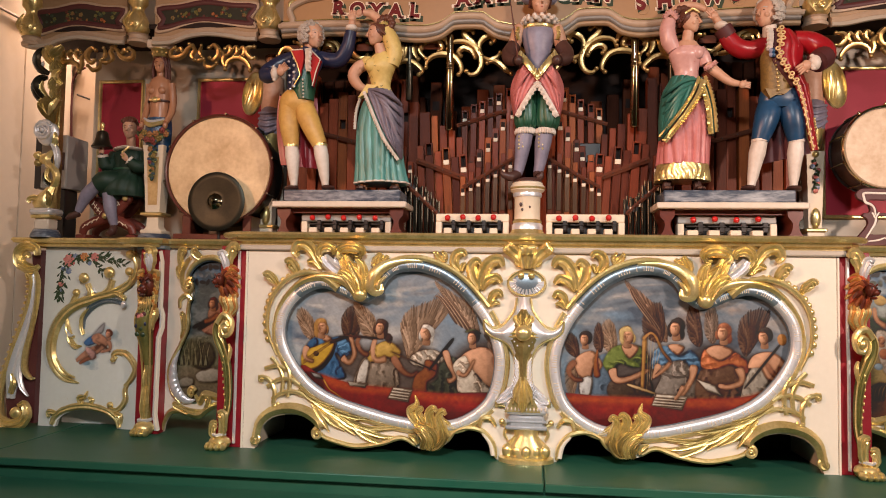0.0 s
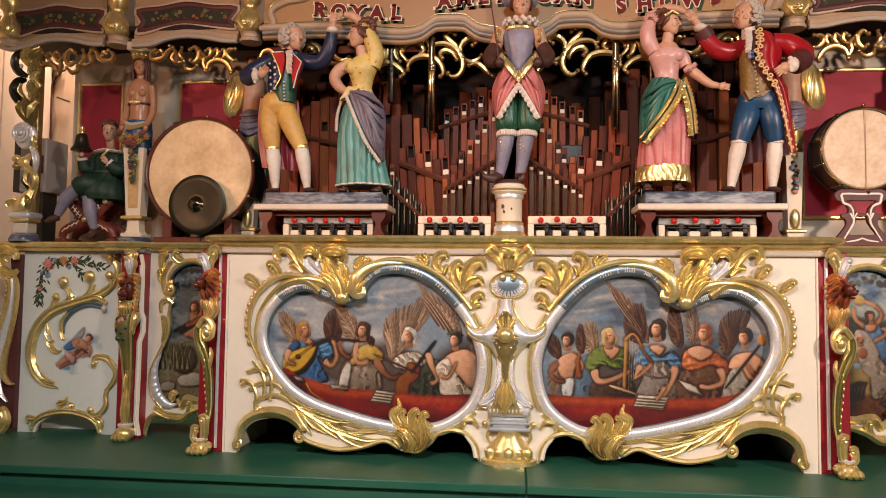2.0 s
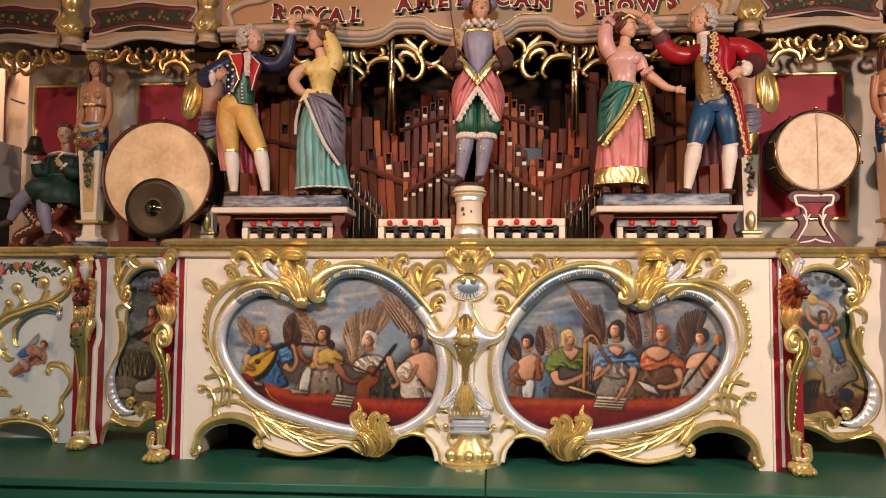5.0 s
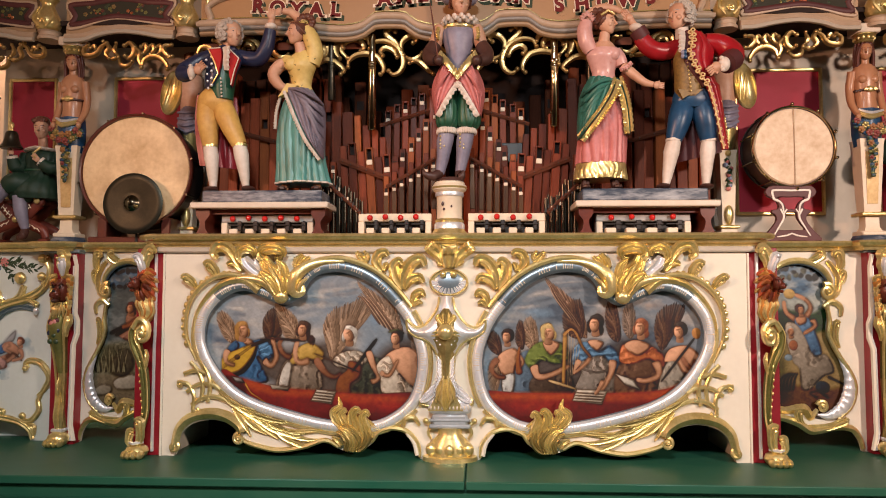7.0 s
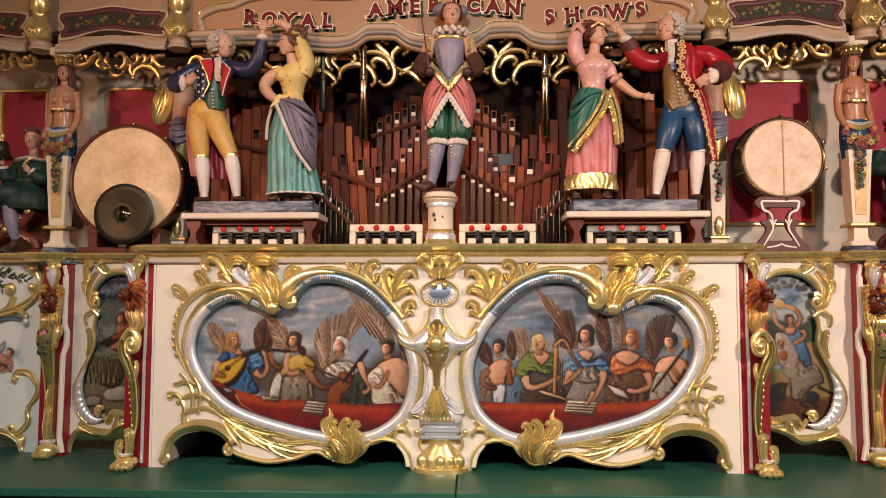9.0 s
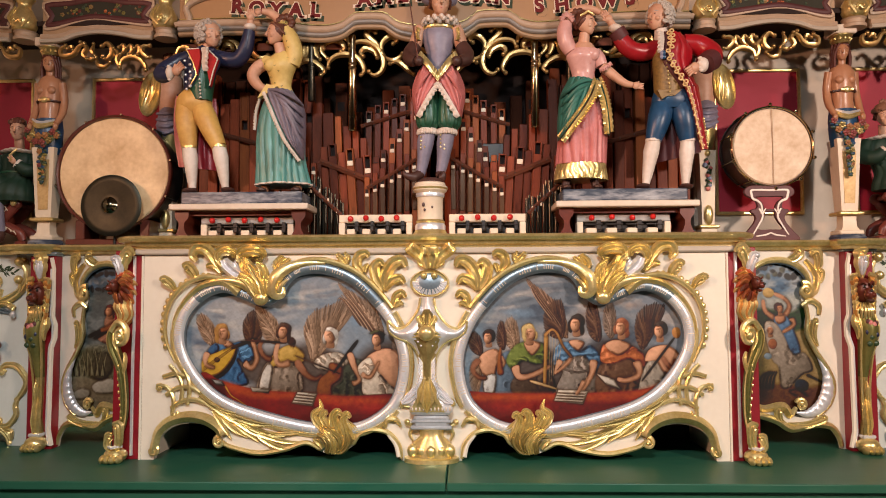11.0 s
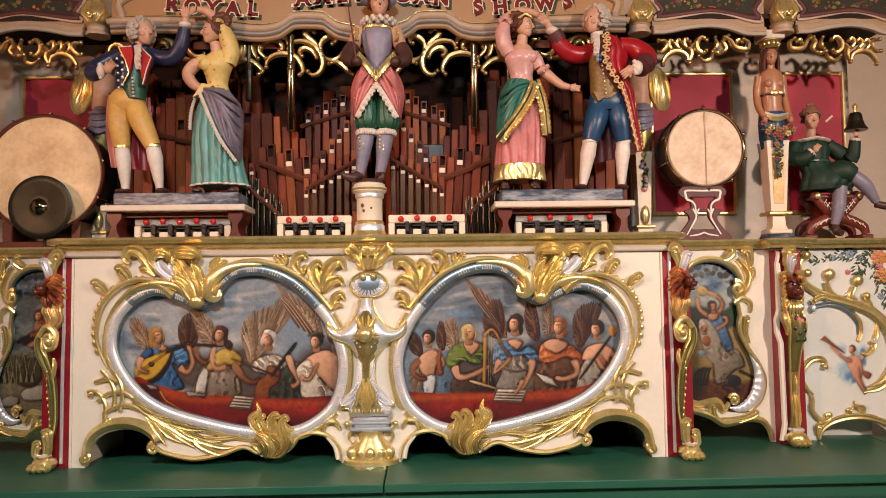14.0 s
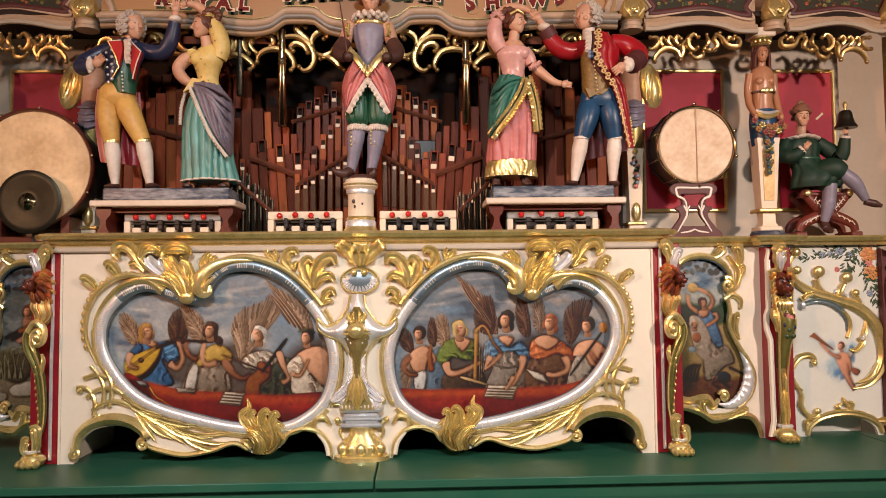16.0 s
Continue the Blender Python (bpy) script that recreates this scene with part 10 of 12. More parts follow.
def sprigs(f, mat, dot, count, r, seed):
    """Small painted sprigs scattered over the front faces of one paint."""
    rnd_ = random.Random(seed)
    k = f.slot(mat)
    faces = [q for q, m in zip(f.f, f.m) if m == k and len(q) == 4]
    rnd_.shuffle(faces)
    done = 0
    for q in faces:
        a_, b_, c_, d_ = (Vector(f.v[i]) for i in q)
        nrm = (c_ - a_).cross(d_ - b_)
        if nrm.length < 1e-9:
            continue
        nrm.normalize()
        if abs(nrm.y) < 0.45 or done >= count:
            continue
        c = (a_ + b_ + c_ + d_) / 4
        for j in range(3):
            w = j * 2.1 + rnd_.random()
            f.ball((c.x + r * 0.8 * math.cos(w), c.y - 0.0008, c.z + r * 0.8 * math.sin(w)), (r * 0.62, 0.0016, r * 0.45), dot, 6, 4)
        done += 1


def body(f, levels, mat, seg=26):
    """A smooth trunk through (left, right, z, depth) levels about y."""
    pts = [(0.5 * (a + b), y, z, 0.5 * abs(b - a), d) for a, b, z, d, y in levels]
    c_ = spline([(p[0], p[1], p[2]) for p in pts], 4)
    r_ = spline([(p[3], p[4], 0) for p in pts], 4)
    f.loft([(c.x, c.y, c.z, max(r.x, 0.004), max(r.y, 0.004)) for c, r in zip(c_, r_)], mat, seg)


# gentleman in navy coat and yellow breeches
z0 = 1.262


def P(u, v, d=0.0):
    return (-1.404 + 0.1072 * u + 0.0026 * v, 0.15 - d, 2.223 - 0.0015 * u - 0.1072 * v)


def span(u0, u1, v, depth, d=0.0):
    return (P(u0, v)[0], P(u1, v)[0], P(u0, v)[2], depth, 0.15 - d)


f = Shape()
stocking_leg(f, P(1.52, 4.85), P(1.68, 6.75, 0.015), (P(1.80, 8.7)[0], 0.14, z0 + 0.03), -0.3, 0.104, YELLOW, STOCKING, GOLD)
stocking_leg(f, P(2.30, 4.95, 0.01), P(3.10, 6.72, 0.025), (P(3.38, 8.7)[0], 0.125, z0 + 0.03), 0.9, 0.104, YELLOW, STOCKING, GOLD)
body(f, [span(1.15, 2.62, 5.15, 0.048), span(1.04, 2.72, 4.75, 0.064), span(1.15, 2.72, 4.35, 0.062), span(1.45, 2.75, 4.05, 0.054)], YELLOW)
body(f, [span(1.90, 2.78, 4.60, 0.046, 0.020), span(1.72, 2.80, 4.2, 0.058, 0.012), span(1.6, 2.9, 3.6, 0.058, 0.012), span(1.7, 3.0, 3.0, 0.055, 0.01)], BOTTLE)
body(f, [span(1.35, 2.55, 4.15, 0.050, -0.012), span(1.40, 2.72, 3.7, 0.054, -0.008), span(1.45, 2.95, 3.1, 0.060, -0.004), span(1.50, 3.20, 2.55, 0.060), span(1.75, 3.10, 2.25, 0.050), span(2.15, 2.85, 2.0, 0.036)], NAVY)
sheet(f, [P(1.95, 2.25, 0.05), P(1.75, 2.9, 0.058), P(1.6, 3.6, 0.058), P(1.62, 4.15, 0.05)], [P(2.20, 2.3, 0.065), P(2.40, 2.9, 0.078), P(2.35, 3.5, 0.078), P(2.05, 4.05, 0.07)], NAVY, 1, 0.004, 0.012)
sheet(f, [P(2.85, 2.3, 0.05), P(2.92, 2.9, 0.062), P(2.85, 3.4, 0.066), P(2.80, 4.05, 0.062)], [P(3.20, 2.5, 0.04), P(3.25, 2.9, 0.045), P(3.05, 3.4, 0.05), P(2.85, 4.1, 0.055)], NAVY, 1, 0.004, 0.012)
f.prism([Vector(P(1.88, 2.38)), Vector(P(2.45, 2.34)), Vector(P(2.50, 2.75)), Vector(P(2.34, 3.55)), Vector(P(2.20, 3.05))], 0.056, 0.085, LAPEL_RED)
f.prism([Vector(P(2.80, 2.32)), Vector(P(3.28, 2.80)), Vector(P(3.08, 3.35)), Vector(P(2.90, 4.05)), Vector(P(2.78, 3.30))], 0.066, 0.095, LAPEL_RED)
f.tube([P(1.88, 2.38, 0.096), P(2.20, 3.05, 0.098), P(2.34, 3.55, 0.098), P(2.0, 4.02, 0.082)], 0.0035, GOLD, 6, 1, False)
f.tube([P(1.88, 2.38, 0.096), P(2.45, 2.34, 0.096)], 0.003, STOCKING, 6, 1, False)
f.tube([P(2.80, 2.32, 0.086), P(3.28, 2.80, 0.086), P(3.08, 3.35, 0.088), P(2.90, 4.05, 0.088)], 0.0035, STOCKING, 6, 1, False)
for k in range(3):
    ruffle(f, [P(2.52 + 0.10 * k, 2.30, 0.084 + 0.006 * k), P(2.58 + 0.08 * k, 2.65, 0.090 + 0.006 * k), P(2.56 + 0.07 * k, 3.0, 0.090 + 0.005 * k), P(2.60 + 0.04 * k, 3.36, 0.084)], 0.024 - 0.003 * k, STOCKING, 5, 0.005, (1, 0, 0))
for i in range(5):
    f.ball(P(2.02, 2.75 + i * 0.33, 0.090), 0.008, SILVER, 9, 6)
    f.ball(P(1.72 + 0.02 * i, 2.85 + i * 0.33, 0.074), 0.007, SILVER, 9, 6)
for i in range(6):
    f.ball(P(2.44, 3.75 + i * 0.16, 0.086 - 0.002 * i), 0.0055, STOCKING, 6, 5)
sheet(f, [P(1.02, 4.3, 0.0), P(0.86, 5.4, -0.01), P(0.88, 6.5, -0.02), P(1.05, 7.62, -0.02)], [P(2.75, 4.3, -0.05), P(2.80, 5.4, -0.06), P(2.82, 6.5, -0.07), P(2.80, 7.72, -0.07)], CRIMSON, 3, 0.014, 0.0, 0.004)
sheet(f, [P(1.00, 4.2, -0.02), P(0.80, 5.4, -0.03), P(0.82, 6.5, -0.04), P(1.00, 7.5, -0.04)], [P(1.06, 4.2, -0.02), P(0.87, 5.4, -0.035), P(0.89, 6.5, -0.045), P(1.06, 7.62, -0.045)], NAVY, 1, 0.003, 0.008, 0.05)
limb(f, [P(1.75, 2.45), P(1.20, 2.70), P(0.62, 3.15, 0.02), P(0.55, 3.42, 0.045), P(0.85, 3.50, 0.075), P(1.05, 3.45, 0.09)], [0.036, 0.042, 0.044, 0.042, 0.036, 0.030], NAVY, 14)
f.ball(P(1.10, 3.48, 0.095), (0.020, 0.026, 0.034), STOCKING, 12, 8)
for i in range(6):
    f.ball(P(1.08 + 0.03 * (i % 2), 3.20 + i * 0.12, 0.102), (0.010, 0.010, 0.009), STOCKING, 7, 5)
hand(f, P(1.42, 3.38, 0.10), (0.6, -0.2, 0.5), 0.023, FLESH)
limb(f, [P(3.0, 2.45), P(3.5, 2.60), P(4.0, 2.55), P(4.38, 2.05, 0.01), P(4.58, 1.25, 0.015)], [0.036, 0.040, 0.039, 0.036, 0.029], NAVY, 14)
f.ball(P(4.60, 1.08, 0.015), (0.031, 0.030, 0.018), STOCKING, 12, 8)
limb(f, [P(4.60, 1.08, 0.015), P(4.64, 0.78, 0.02)], 0.018, FLESH, 10)
hand(f, P(4.65, 0.62, 0.02), (0.05, -0.1, 1), 0.020, FLESH)
limb(f, [P(2.5, 2.35), P(2.62, 1.85, 0.015)], [0.034, 0.029], FLESH, 12)
f.tube([P(2.2, 2.1, 0.0), P(2.3, 2.3, 0.045), P(2.65, 2.45, 0.06), P(2.95, 2.25, 0.045)], 0.012, NAVY, 8, 1, False)
carved_head(f, *P(2.72, 1.48, 0.02), 0.060, 52, FLESH, WIG, True)
thing("carved_gentleman", "carved wooden gentleman in navy coat and yellow breeches on the plinth", "figurine", "dancing figures", shape=f)

# lady in lemon bodice and teal skirt
def level(u0, u1, v, ry, d=0.0):
    x0, x1 = P(u0, v)[0], P(u1, v)[0]
    return (0.5 * (x0 + x1), 0.17 - d, P(u0, v)[2], 0.5 * (x1 - x0), ry)


f = Shape()
skirt(f, [level(5.45, 6.45, 4.0, 0.046), level(5.06, 6.80, 4.7, 0.066), level(4.84, 6.88, 5.6, 0.080), level(4.80, 6.90, 6.6, 0.090), level(4.82, 7.0, 7.6, 0.098), level(4.78, 7.22, 8.52, 0.106)], TEAL, 19, 0.017, 0.25)
hem = level(4.78, 7.22, 8.52, 0.106)
ring_ = []
for i in range(110):
    w = 2 * math.pi * i / 110
    k = w + 0.25 + 0.10 * math.sin(3 * w + 4)
    q = 0.017 * (fold(k / math.pi, 9.5) - 0.5 + 0.35 * math.sin(5 * k + 2))
    ring_.append((hem[0] + (hem[3] + q) * math.cos(w), hem[1] + (hem[4] + q) * math.sin(w), hem[2] + 0.004))
f.tube(ring_, 0.005, STOCKING, 6, 1, False, closed=True)
sheet(f, [P(5.40, 4.20, 0.055), P(5.75, 5.0, 0.075), P(6.10, 5.8, 0.085), P(6.50, 6.6, 0.088), P(6.98, 7.35, 0.06)], [P(6.45, 4.0, 0.0), P(6.92, 4.7, -0.01), P(7.0, 5.5, -0.01), P(6.98, 6.4, 0.0), P(7.02, 7.25, 0.03)], MAUVE, 5, 0.014, 0.030, 0.05, slip=0.25)
for k in range(5):
    f.tube(spline([P(5.55 + 0.12 * k, 4.15 + 0.1 * k, 0.066), P(6.15 + 0.10 * k, 4.30 + 0.30 * k, 0.088), P(6.75 + 0.03 * k, 4.55 + 0.48 * k, 0.05), P(6.98, 4.75 + 0.52 * k, 0.0)], 5), [0.006, 0.011, 0.010, 0.006], MAUVE, 8, 1, False)
ruffle(f, [P(5.38, 4.25, 0.062), P(5.72, 5.05, 0.084), P(6.06, 5.85, 0.094), P(6.46, 6.65, 0.096), P(6.98, 7.42, 0.066)], 0.016, STOCKING, 26, 0.005, (-1, 0, -0.4))
ruffle(f, [P(5.14, 4.5, 0.040), P(4.95, 5.2, 0.045), P(4.88, 6.0, 0.045)], 0.012, STOCKING, 14, 0.004, (-1, 0, 0))
body(f, [span(5.40, 6.50, 4.08, 0.048, -0.015), span(5.50, 6.42, 3.8, 0.044, -0.015), span(5.42, 6.50, 3.4, 0.050, -0.012), span(5.28, 6.68, 2.95, 0.058, -0.006), span(5.42, 6.75, 2.55, 0.052, -0.01), span(5.75, 6.5, 2.25, 0.036, -0.01)], LEMON)
f.ball(P(5.58, 2.90, 0.026), (0.038, 0.025, 0.036), LEMON, 12, 9)
f.ball(P(6.00, 2.92, 0.028), (0.038, 0.025, 0.036), LEMON, 12, 9)
f.prism([Vector(P(5.45, 3.9)), Vector(P(5.95, 4.0)), Vector(P(5.35, 4.40)), Vector(P(5.02, 4.55))], 0.085, 0.13, LEMON)
limb(f, [P(6.48, 2.85), P(6.62, 2.3), P(6.50, 1.7), P(6.22, 1.15)], [0.040, 0.045, 0.042, 0.036], LEMON, 14)
ruffle(f, [P(6.02, 1.22, 0.02), P(6.15, 1.0, 0.035), P(6.38, 1.0, 0.02)], 0.014, LEMON, 6, 0.004, (0, 0, 1))
limb(f, [P(6.22, 1.10), P(5.95, 0.70), P(5.55, 0.38), P(5.15, 0.32, 0.01)], [0.027, 0.025, 0.021, 0.015], FLESH, 12)
hand(f, P(4.98, 0.36, 0.015), (-1, -0.1, -0.3), 0.017, FLESH)
limb(f, [P(5.32, 2.75), P(4.92, 2.95), P(4.65, 3.35), P(4.85, 3.75, -0.01), P(5.15, 3.95, -0.02)], [0.030, 0.032, 0.030, 0.026, 0.020], FLESH, 12)
f.ball(P(5.35, 2.72), (0.034, 0.036, 0.034), LEMON, 12, 8)
hand(f, P(5.05, 2.95, 0.02), (0.7, -0.2, 0.9), 0.016, FLESH)
limb(f, [P(6.02, 2.4, 0.0), P(5.92, 1.85, 0.01)], [0.030, 0.025], FLESH, 12)
carved_head(f, *P(5.84, 1.42, 0.015), 0.050, -62, FLESH, HAIR)
for i in range(9):
    f.ball(P(6.25 + 0.30 * math.cos(i * 0.7), 0.85 + 0.25 * math.sin(i * 0.7), 0.01), 0.020, HAIR, 8, 6)
for q in (-1, 1):
    f.ball((-0.745 + q * 0.085, 0.09, z0 + 0.012), (0.026, 0.04, 0.013), BROWN, 8, 5)
    limb(f, [(-0.745 + q * 0.085, 0.13, z0 + 0.01), (-0.745 + q * 0.07, 0.15, 1.33)], 0.02, FLESH_DARK, 8)
sprigs(f, LEMON, OLIVE, 46, 0.0042, 3)
thing("carved_lady", "carved wooden lady in lemon bodice and teal skirt, arm raised", "figurine", "dancing figures", shape=f)


# lady in pink bodice and rose skirt
def P(u, v, d=0.0):
    return (0.533 + 0.1119 * u - 0.0012 * v, 0.15 - d, 2.248 - 0.0016 * u - 0.1146 * v)


f = Shape()
skirt(f, [level(1.45, 2.45, 3.7, 0.046), level(1.20, 2.75, 4.4, 0.066), level(1.05, 2.92, 5.3, 0.078), level(0.92, 2.95, 6.3, 0.086), level(0.80, 2.92, 7.45, 0.094)], PINK, 15, 0.016, -0.35)
skirt(f, [level(0.78, 2.93, 7.42, 0.096), level(0.74, 2.93, 7.75, 0.100), level(0.68, 2.94, 8.12, 0.104)], GOLD, 27, 0.012, 0.0)
sheet(f, [P(1.35, 3.65, 0.0), P(1.0, 4.3, -0.01), P(0.88, 5.1, 0.0), P(0.82, 5.9, 0.02), P(0.80, 6.45, 0.05)], [P(2.42, 3.95, 0.055), P(2.15, 4.6, 0.075), P(1.75, 5.25, 0.082), P(1.30, 5.85, 0.078), P(0.86, 6.42, 0.055)], SEA, 5, 0.015, 0.030, 0.05, slip=-0.25)
for k in range(5):
    f.tube(spline([P(2.30 - 0.14 * k, 3.95 + 0.12 * k, 0.066), P(1.75 - 0.10 * k, 4.05 + 0.28 * k, 0.090), P(1.20 - 0.05 * k, 4.35 + 0.42 * k, 0.055), P(0.95 - 0.02 * k, 4.55 + 0.42 * k, 0.0)], 5), [0.006, 0.012, 0.011, 0.006], SEA, 8, 1, False)
sheet(f, [P(2.45, 3.8, 0.04), P(2.62, 4.3, 0.05), P(2.78, 5.0, 0.05), P(2.95, 6.1, 0.04)], [P(2.62, 3.85, 0.0), P(2.92, 4.4, 0.0), P(3.05, 5.1, 0.01), P(3.05, 6.2, 0.03)], SEA, 2, 0.008, 0.012, 0.04)
for path, way in (([P(2.44, 3.95, 0.064), P(2.18, 4.62, 0.086), P(1.78, 5.28, 0.094), P(1.32, 5.90, 0.090), P(0.86, 6.48, 0.062)], (1, 0, -0.6)), ([P(2.48, 3.9, 0.056), P(2.70, 4.5, 0.062), P(2.86, 5.2, 0.062), P(2.98, 6.2, 0.05)], (-1, 0, 0))):
    ruffle(f, path, 0.026, GOLD, 24, 0.008, way)
    ruffle(f, [(x - 0.3 * 0.02 * way[0], y - 0.004, z + 0.008) for x, y, z in path], 0.014, GOLD, 24, 0.005, (-way[0], 0, -way[2]))
body(f, [span(1.42, 2.50, 3.85, 0.048, -0.012), span(1.45, 2.46, 3.5, 0.046, -0.012), span(1.32, 2.52, 3.1, 0.052, -0.008), span(1.20, 2.62, 2.75, 0.058, -0.004), span(1.32, 2.52, 2.45, 0.050, -0.01)], BLUSH)
body(f, [span(1.32, 2.52, 2.47, 0.050, -0.01), span(1.50, 2.40, 2.25, 0.042, -0.01), span(1.75, 2.20, 2.08, 0.03, -0.01)], FLESH)
f.ball(P(1.80, 2.72, 0.028), (0.038, 0.024, 0.034), BLUSH, 12, 9)
f.ball(P(2.30, 2.72, 0.028), (0.038, 0.024, 0.034), BLUSH, 12, 9)
limb(f, [P(1.42, 2.55), P(1.20, 2.15), P(1.12, 1.65), P(1.22, 1.25)], [0.034, 0.040, 0.038, 0.032], BLUSH, 14)
ruffle(f, [P(1.00, 1.30, 0.02), P(1.18, 1.12, 0.035), P(1.42, 1.35, 0.03)], 0.022, BLUSH, 7, 0.006, (0, 0, 1))
limb(f, [P(1.22, 1.20), P(1.42, 0.88), P(1.85, 0.66), P(2.35, 0.68), P(2.70, 0.82)], [0.025, 0.024, 0.022, 0.018, 0.014], FLESH, 12)
hand(f, P(2.82, 0.90, 0.01), (1, -0.1, -0.3), 0.016, FLESH)
limb(f, [P(2.42, 2.55), P(2.62, 2.85), P(2.75, 3.15)], [0.030, 0.034, 0.030], BLUSH, 12)
ruffle(f, [P(2.58, 3.35, 0.03), P(2.80, 3.28, 0.04), P(3.05, 3.05, 0.03)], 0.020, BLUSH, 7, 0.006, (0.5, 0, -1))
limb(f, [P(2.82, 3.2), P(3.2, 3.6, 0.02), P(3.65, 4.0, 0.04), P(4.0, 4.12, 0.05)], [0.026, 0.024, 0.019, 0.014], FLESH, 12)
hand(f, P(4.12, 4.15, 0.055), (1, -0.1, -0.12), 0.017, FLESH)
limb(f, [P(1.95, 2.25, 0.0), P(2.0, 1.75, 0.01)], [0.029, 0.025], FLESH, 12)
carved_head(f, *P(2.02, 1.38, 0.015), 0.050, 60, FLESH, HAIR)
for i in range(9):
    f.ball(P(1.72 + 0.28 * math.cos(i * 0.7), 1.05 + 0.25 * math.sin(i * 0.7), 0.01), 0.020, HAIR, 8, 6)
f.tube([P(1.75, 1.15, 0.06), P(2.05, 0.98, 0.065), P(2.35, 1.08, 0.05)], 0.006, GOLD, 6, 1, False)
for q in (-1, 1):
    f.ball((0.722 + q * 0.075, 0.09, z0 + 0.012), (0.024, 0.038, 0.013), BROWN, 8, 5)
    limb(f, [(0.722 + q * 0.075, 0.13, z0 + 0.01), (0.722 + q * 0.06, 0.15, 1.35)], 0.02, BROWN, 8)
sprigs(f, BLUSH, ROSE_RED, 26, 0.0030, 4)
thing("carved_lady", "carved wooden lady in pink bodice, green drape and rose skirt", "figurine", "dancing figures", shape=f)

LACE_GOLD = material("pale_gold_lace_paint", (0.66, 0.47, 0.22), 0.4, 0.2, (0.46, 0.28, 0.10), 40, 90, 0.15, 0.5)
# gentleman in scarlet coat and blue breeches
f = Shape()
stocking_leg(f, P(5.35, 4.95), P(4.92, 6.42, 0.02), (P(4.58, 8.2)[0], 0.13, z0 + 0.03), -0.9, 0.108, BLUE, STOCKING, STOCKING)
stocking_leg(f, P(6.15, 4.85), P(6.42, 6.40, 0.01), (P(6.30, 8.2)[0], 0.14, z0 + 0.03), -0.2, 0.104, BLUE, STOCKING, STOCKING)
body(f, [span(4.95, 6.6, 5.05, 0.050), span(4.90, 6.68, 4.7, 0.062), span(5.0, 6.6, 4.3, 0.058)], BLUE)
body(f, [span(5.05, 6.05, 4.62, 0.050, 0.016), span(4.98, 6.25, 4.2, 0.062, 0.010), span(4.98, 6.15, 3.6, 0.064, 0.010), span(4.95, 6.1, 3.0, 0.062, 0.008), span(5.0, 5.9, 2.4, 0.052, 0.004)], OCHRE)
f.prism([Vector(P(5.0, 4.35)), Vector(P(5.6, 4.4)), Vector(P(6.05, 4.35)), Vector(P(5.75, 4.6)), Vector(P(5.55, 4.55)), Vector(P(5.2, 4.75))], 0.080, 0.12, OCHRE)
for i in range(8):
    f.ball(P(5.38 + 0.02 * i, 3.25 + i * 0.17, 0.080), 0.0055, GOLD, 7, 5)
body(f, [span(5.55, 6.7, 4.3, 0.052, -0.025), span(5.45, 6.55, 3.6, 0.058, -0.02), span(5.2, 6.6, 2.9, 0.064, -0.012), span(4.95, 6.62, 2.35, 0.064, -0.006), span(5.05, 6.45, 2.0, 0.054), span(5.25, 6.0, 1.78, 0.036)], SCARLET)
sheet(f, [P(5.52, 1.80, 0.056), P(5.52, 2.3, 0.074), P(5.44, 2.85, 0.080), P(5.66, 3.5, 0.080), P(6.16, 4.15, 0.070)], [P(6.3, 1.9, 0.02), P(6.6, 2.5, 0.03), P(6.6, 3.0, 0.03), P(6.62, 3.6, 0.03), P(6.85, 4.15, 0.02)], SCARLET, 2, 0.008, 0.018, 0.04)
sheet(f, [P(6.14, 4.10, 0.070), P(6.42, 4.8, 0.064), P(6.64, 5.6, 0.056), P(6.92, 6.86, 0.046)], [P(6.90, 4.0, 0.01), P(7.08, 4.9, 0.0), P(7.24, 5.9, -0.01), P(7.36, 6.76, -0.01)], SCARLET, 2, 0.010, 0.014, 0.012)
# dark lining turned out along the opening, and the inside of the tails behind the legs
sheet(f, [P(5.30, 1.84, 0.050), P(5.24, 2.5, 0.068), P(5.25, 3.1, 0.076), P(5.50, 3.6, 0.076), P(6.06, 4.28, 0.066)], [P(5.52, 1.80, 0.058), P(5.52, 2.3, 0.076), P(5.46, 2.9, 0.082), P(5.68, 3.5, 0.082), P(6.16, 4.15, 0.072)], MAROON, 1, 0.002, 0.004, 0.010)
sheet(f, [P(6.12, 4.1, 0.02), P(6.50, 5.0, 0.02), P(6.74, 6.0, 0.02), P(6.97, 6.92, 0.02)], [P(5.2, 4.4, -0.06), P(5.22, 5.3, -0.07), P(5.22, 6.2, -0.075), P(5.22, 7.25, -0.075)], MAROON, 4, 0.014, 0.0, 0.004)
lace = spline([P(5.55, 1.79, 0.068), P(5.56, 2.28, 0.092), P(5.46, 2.80, 0.100), P(5.50, 3.14, 0.102), P(5.69, 3.50, 0.102), P(5.92, 3.86, 0.096), P(6.18, 4.19, 0.090), P(6.34, 4.55, 0.084), P(6.48, 4.95, 0.078), P(6.60, 5.45, 0.072), P(6.78, 6.2, 0.064), P(6.94, 6.85, 0.056)], 8)
# looped braid: open rings on both sides of a middle cord, broad on the breast and small on the tail
f.tube([(q.x, q.y, q.z) for q in lace], 0.0045, LACE_GOLD, 6, 0.7)
run, k = 0.0, 0
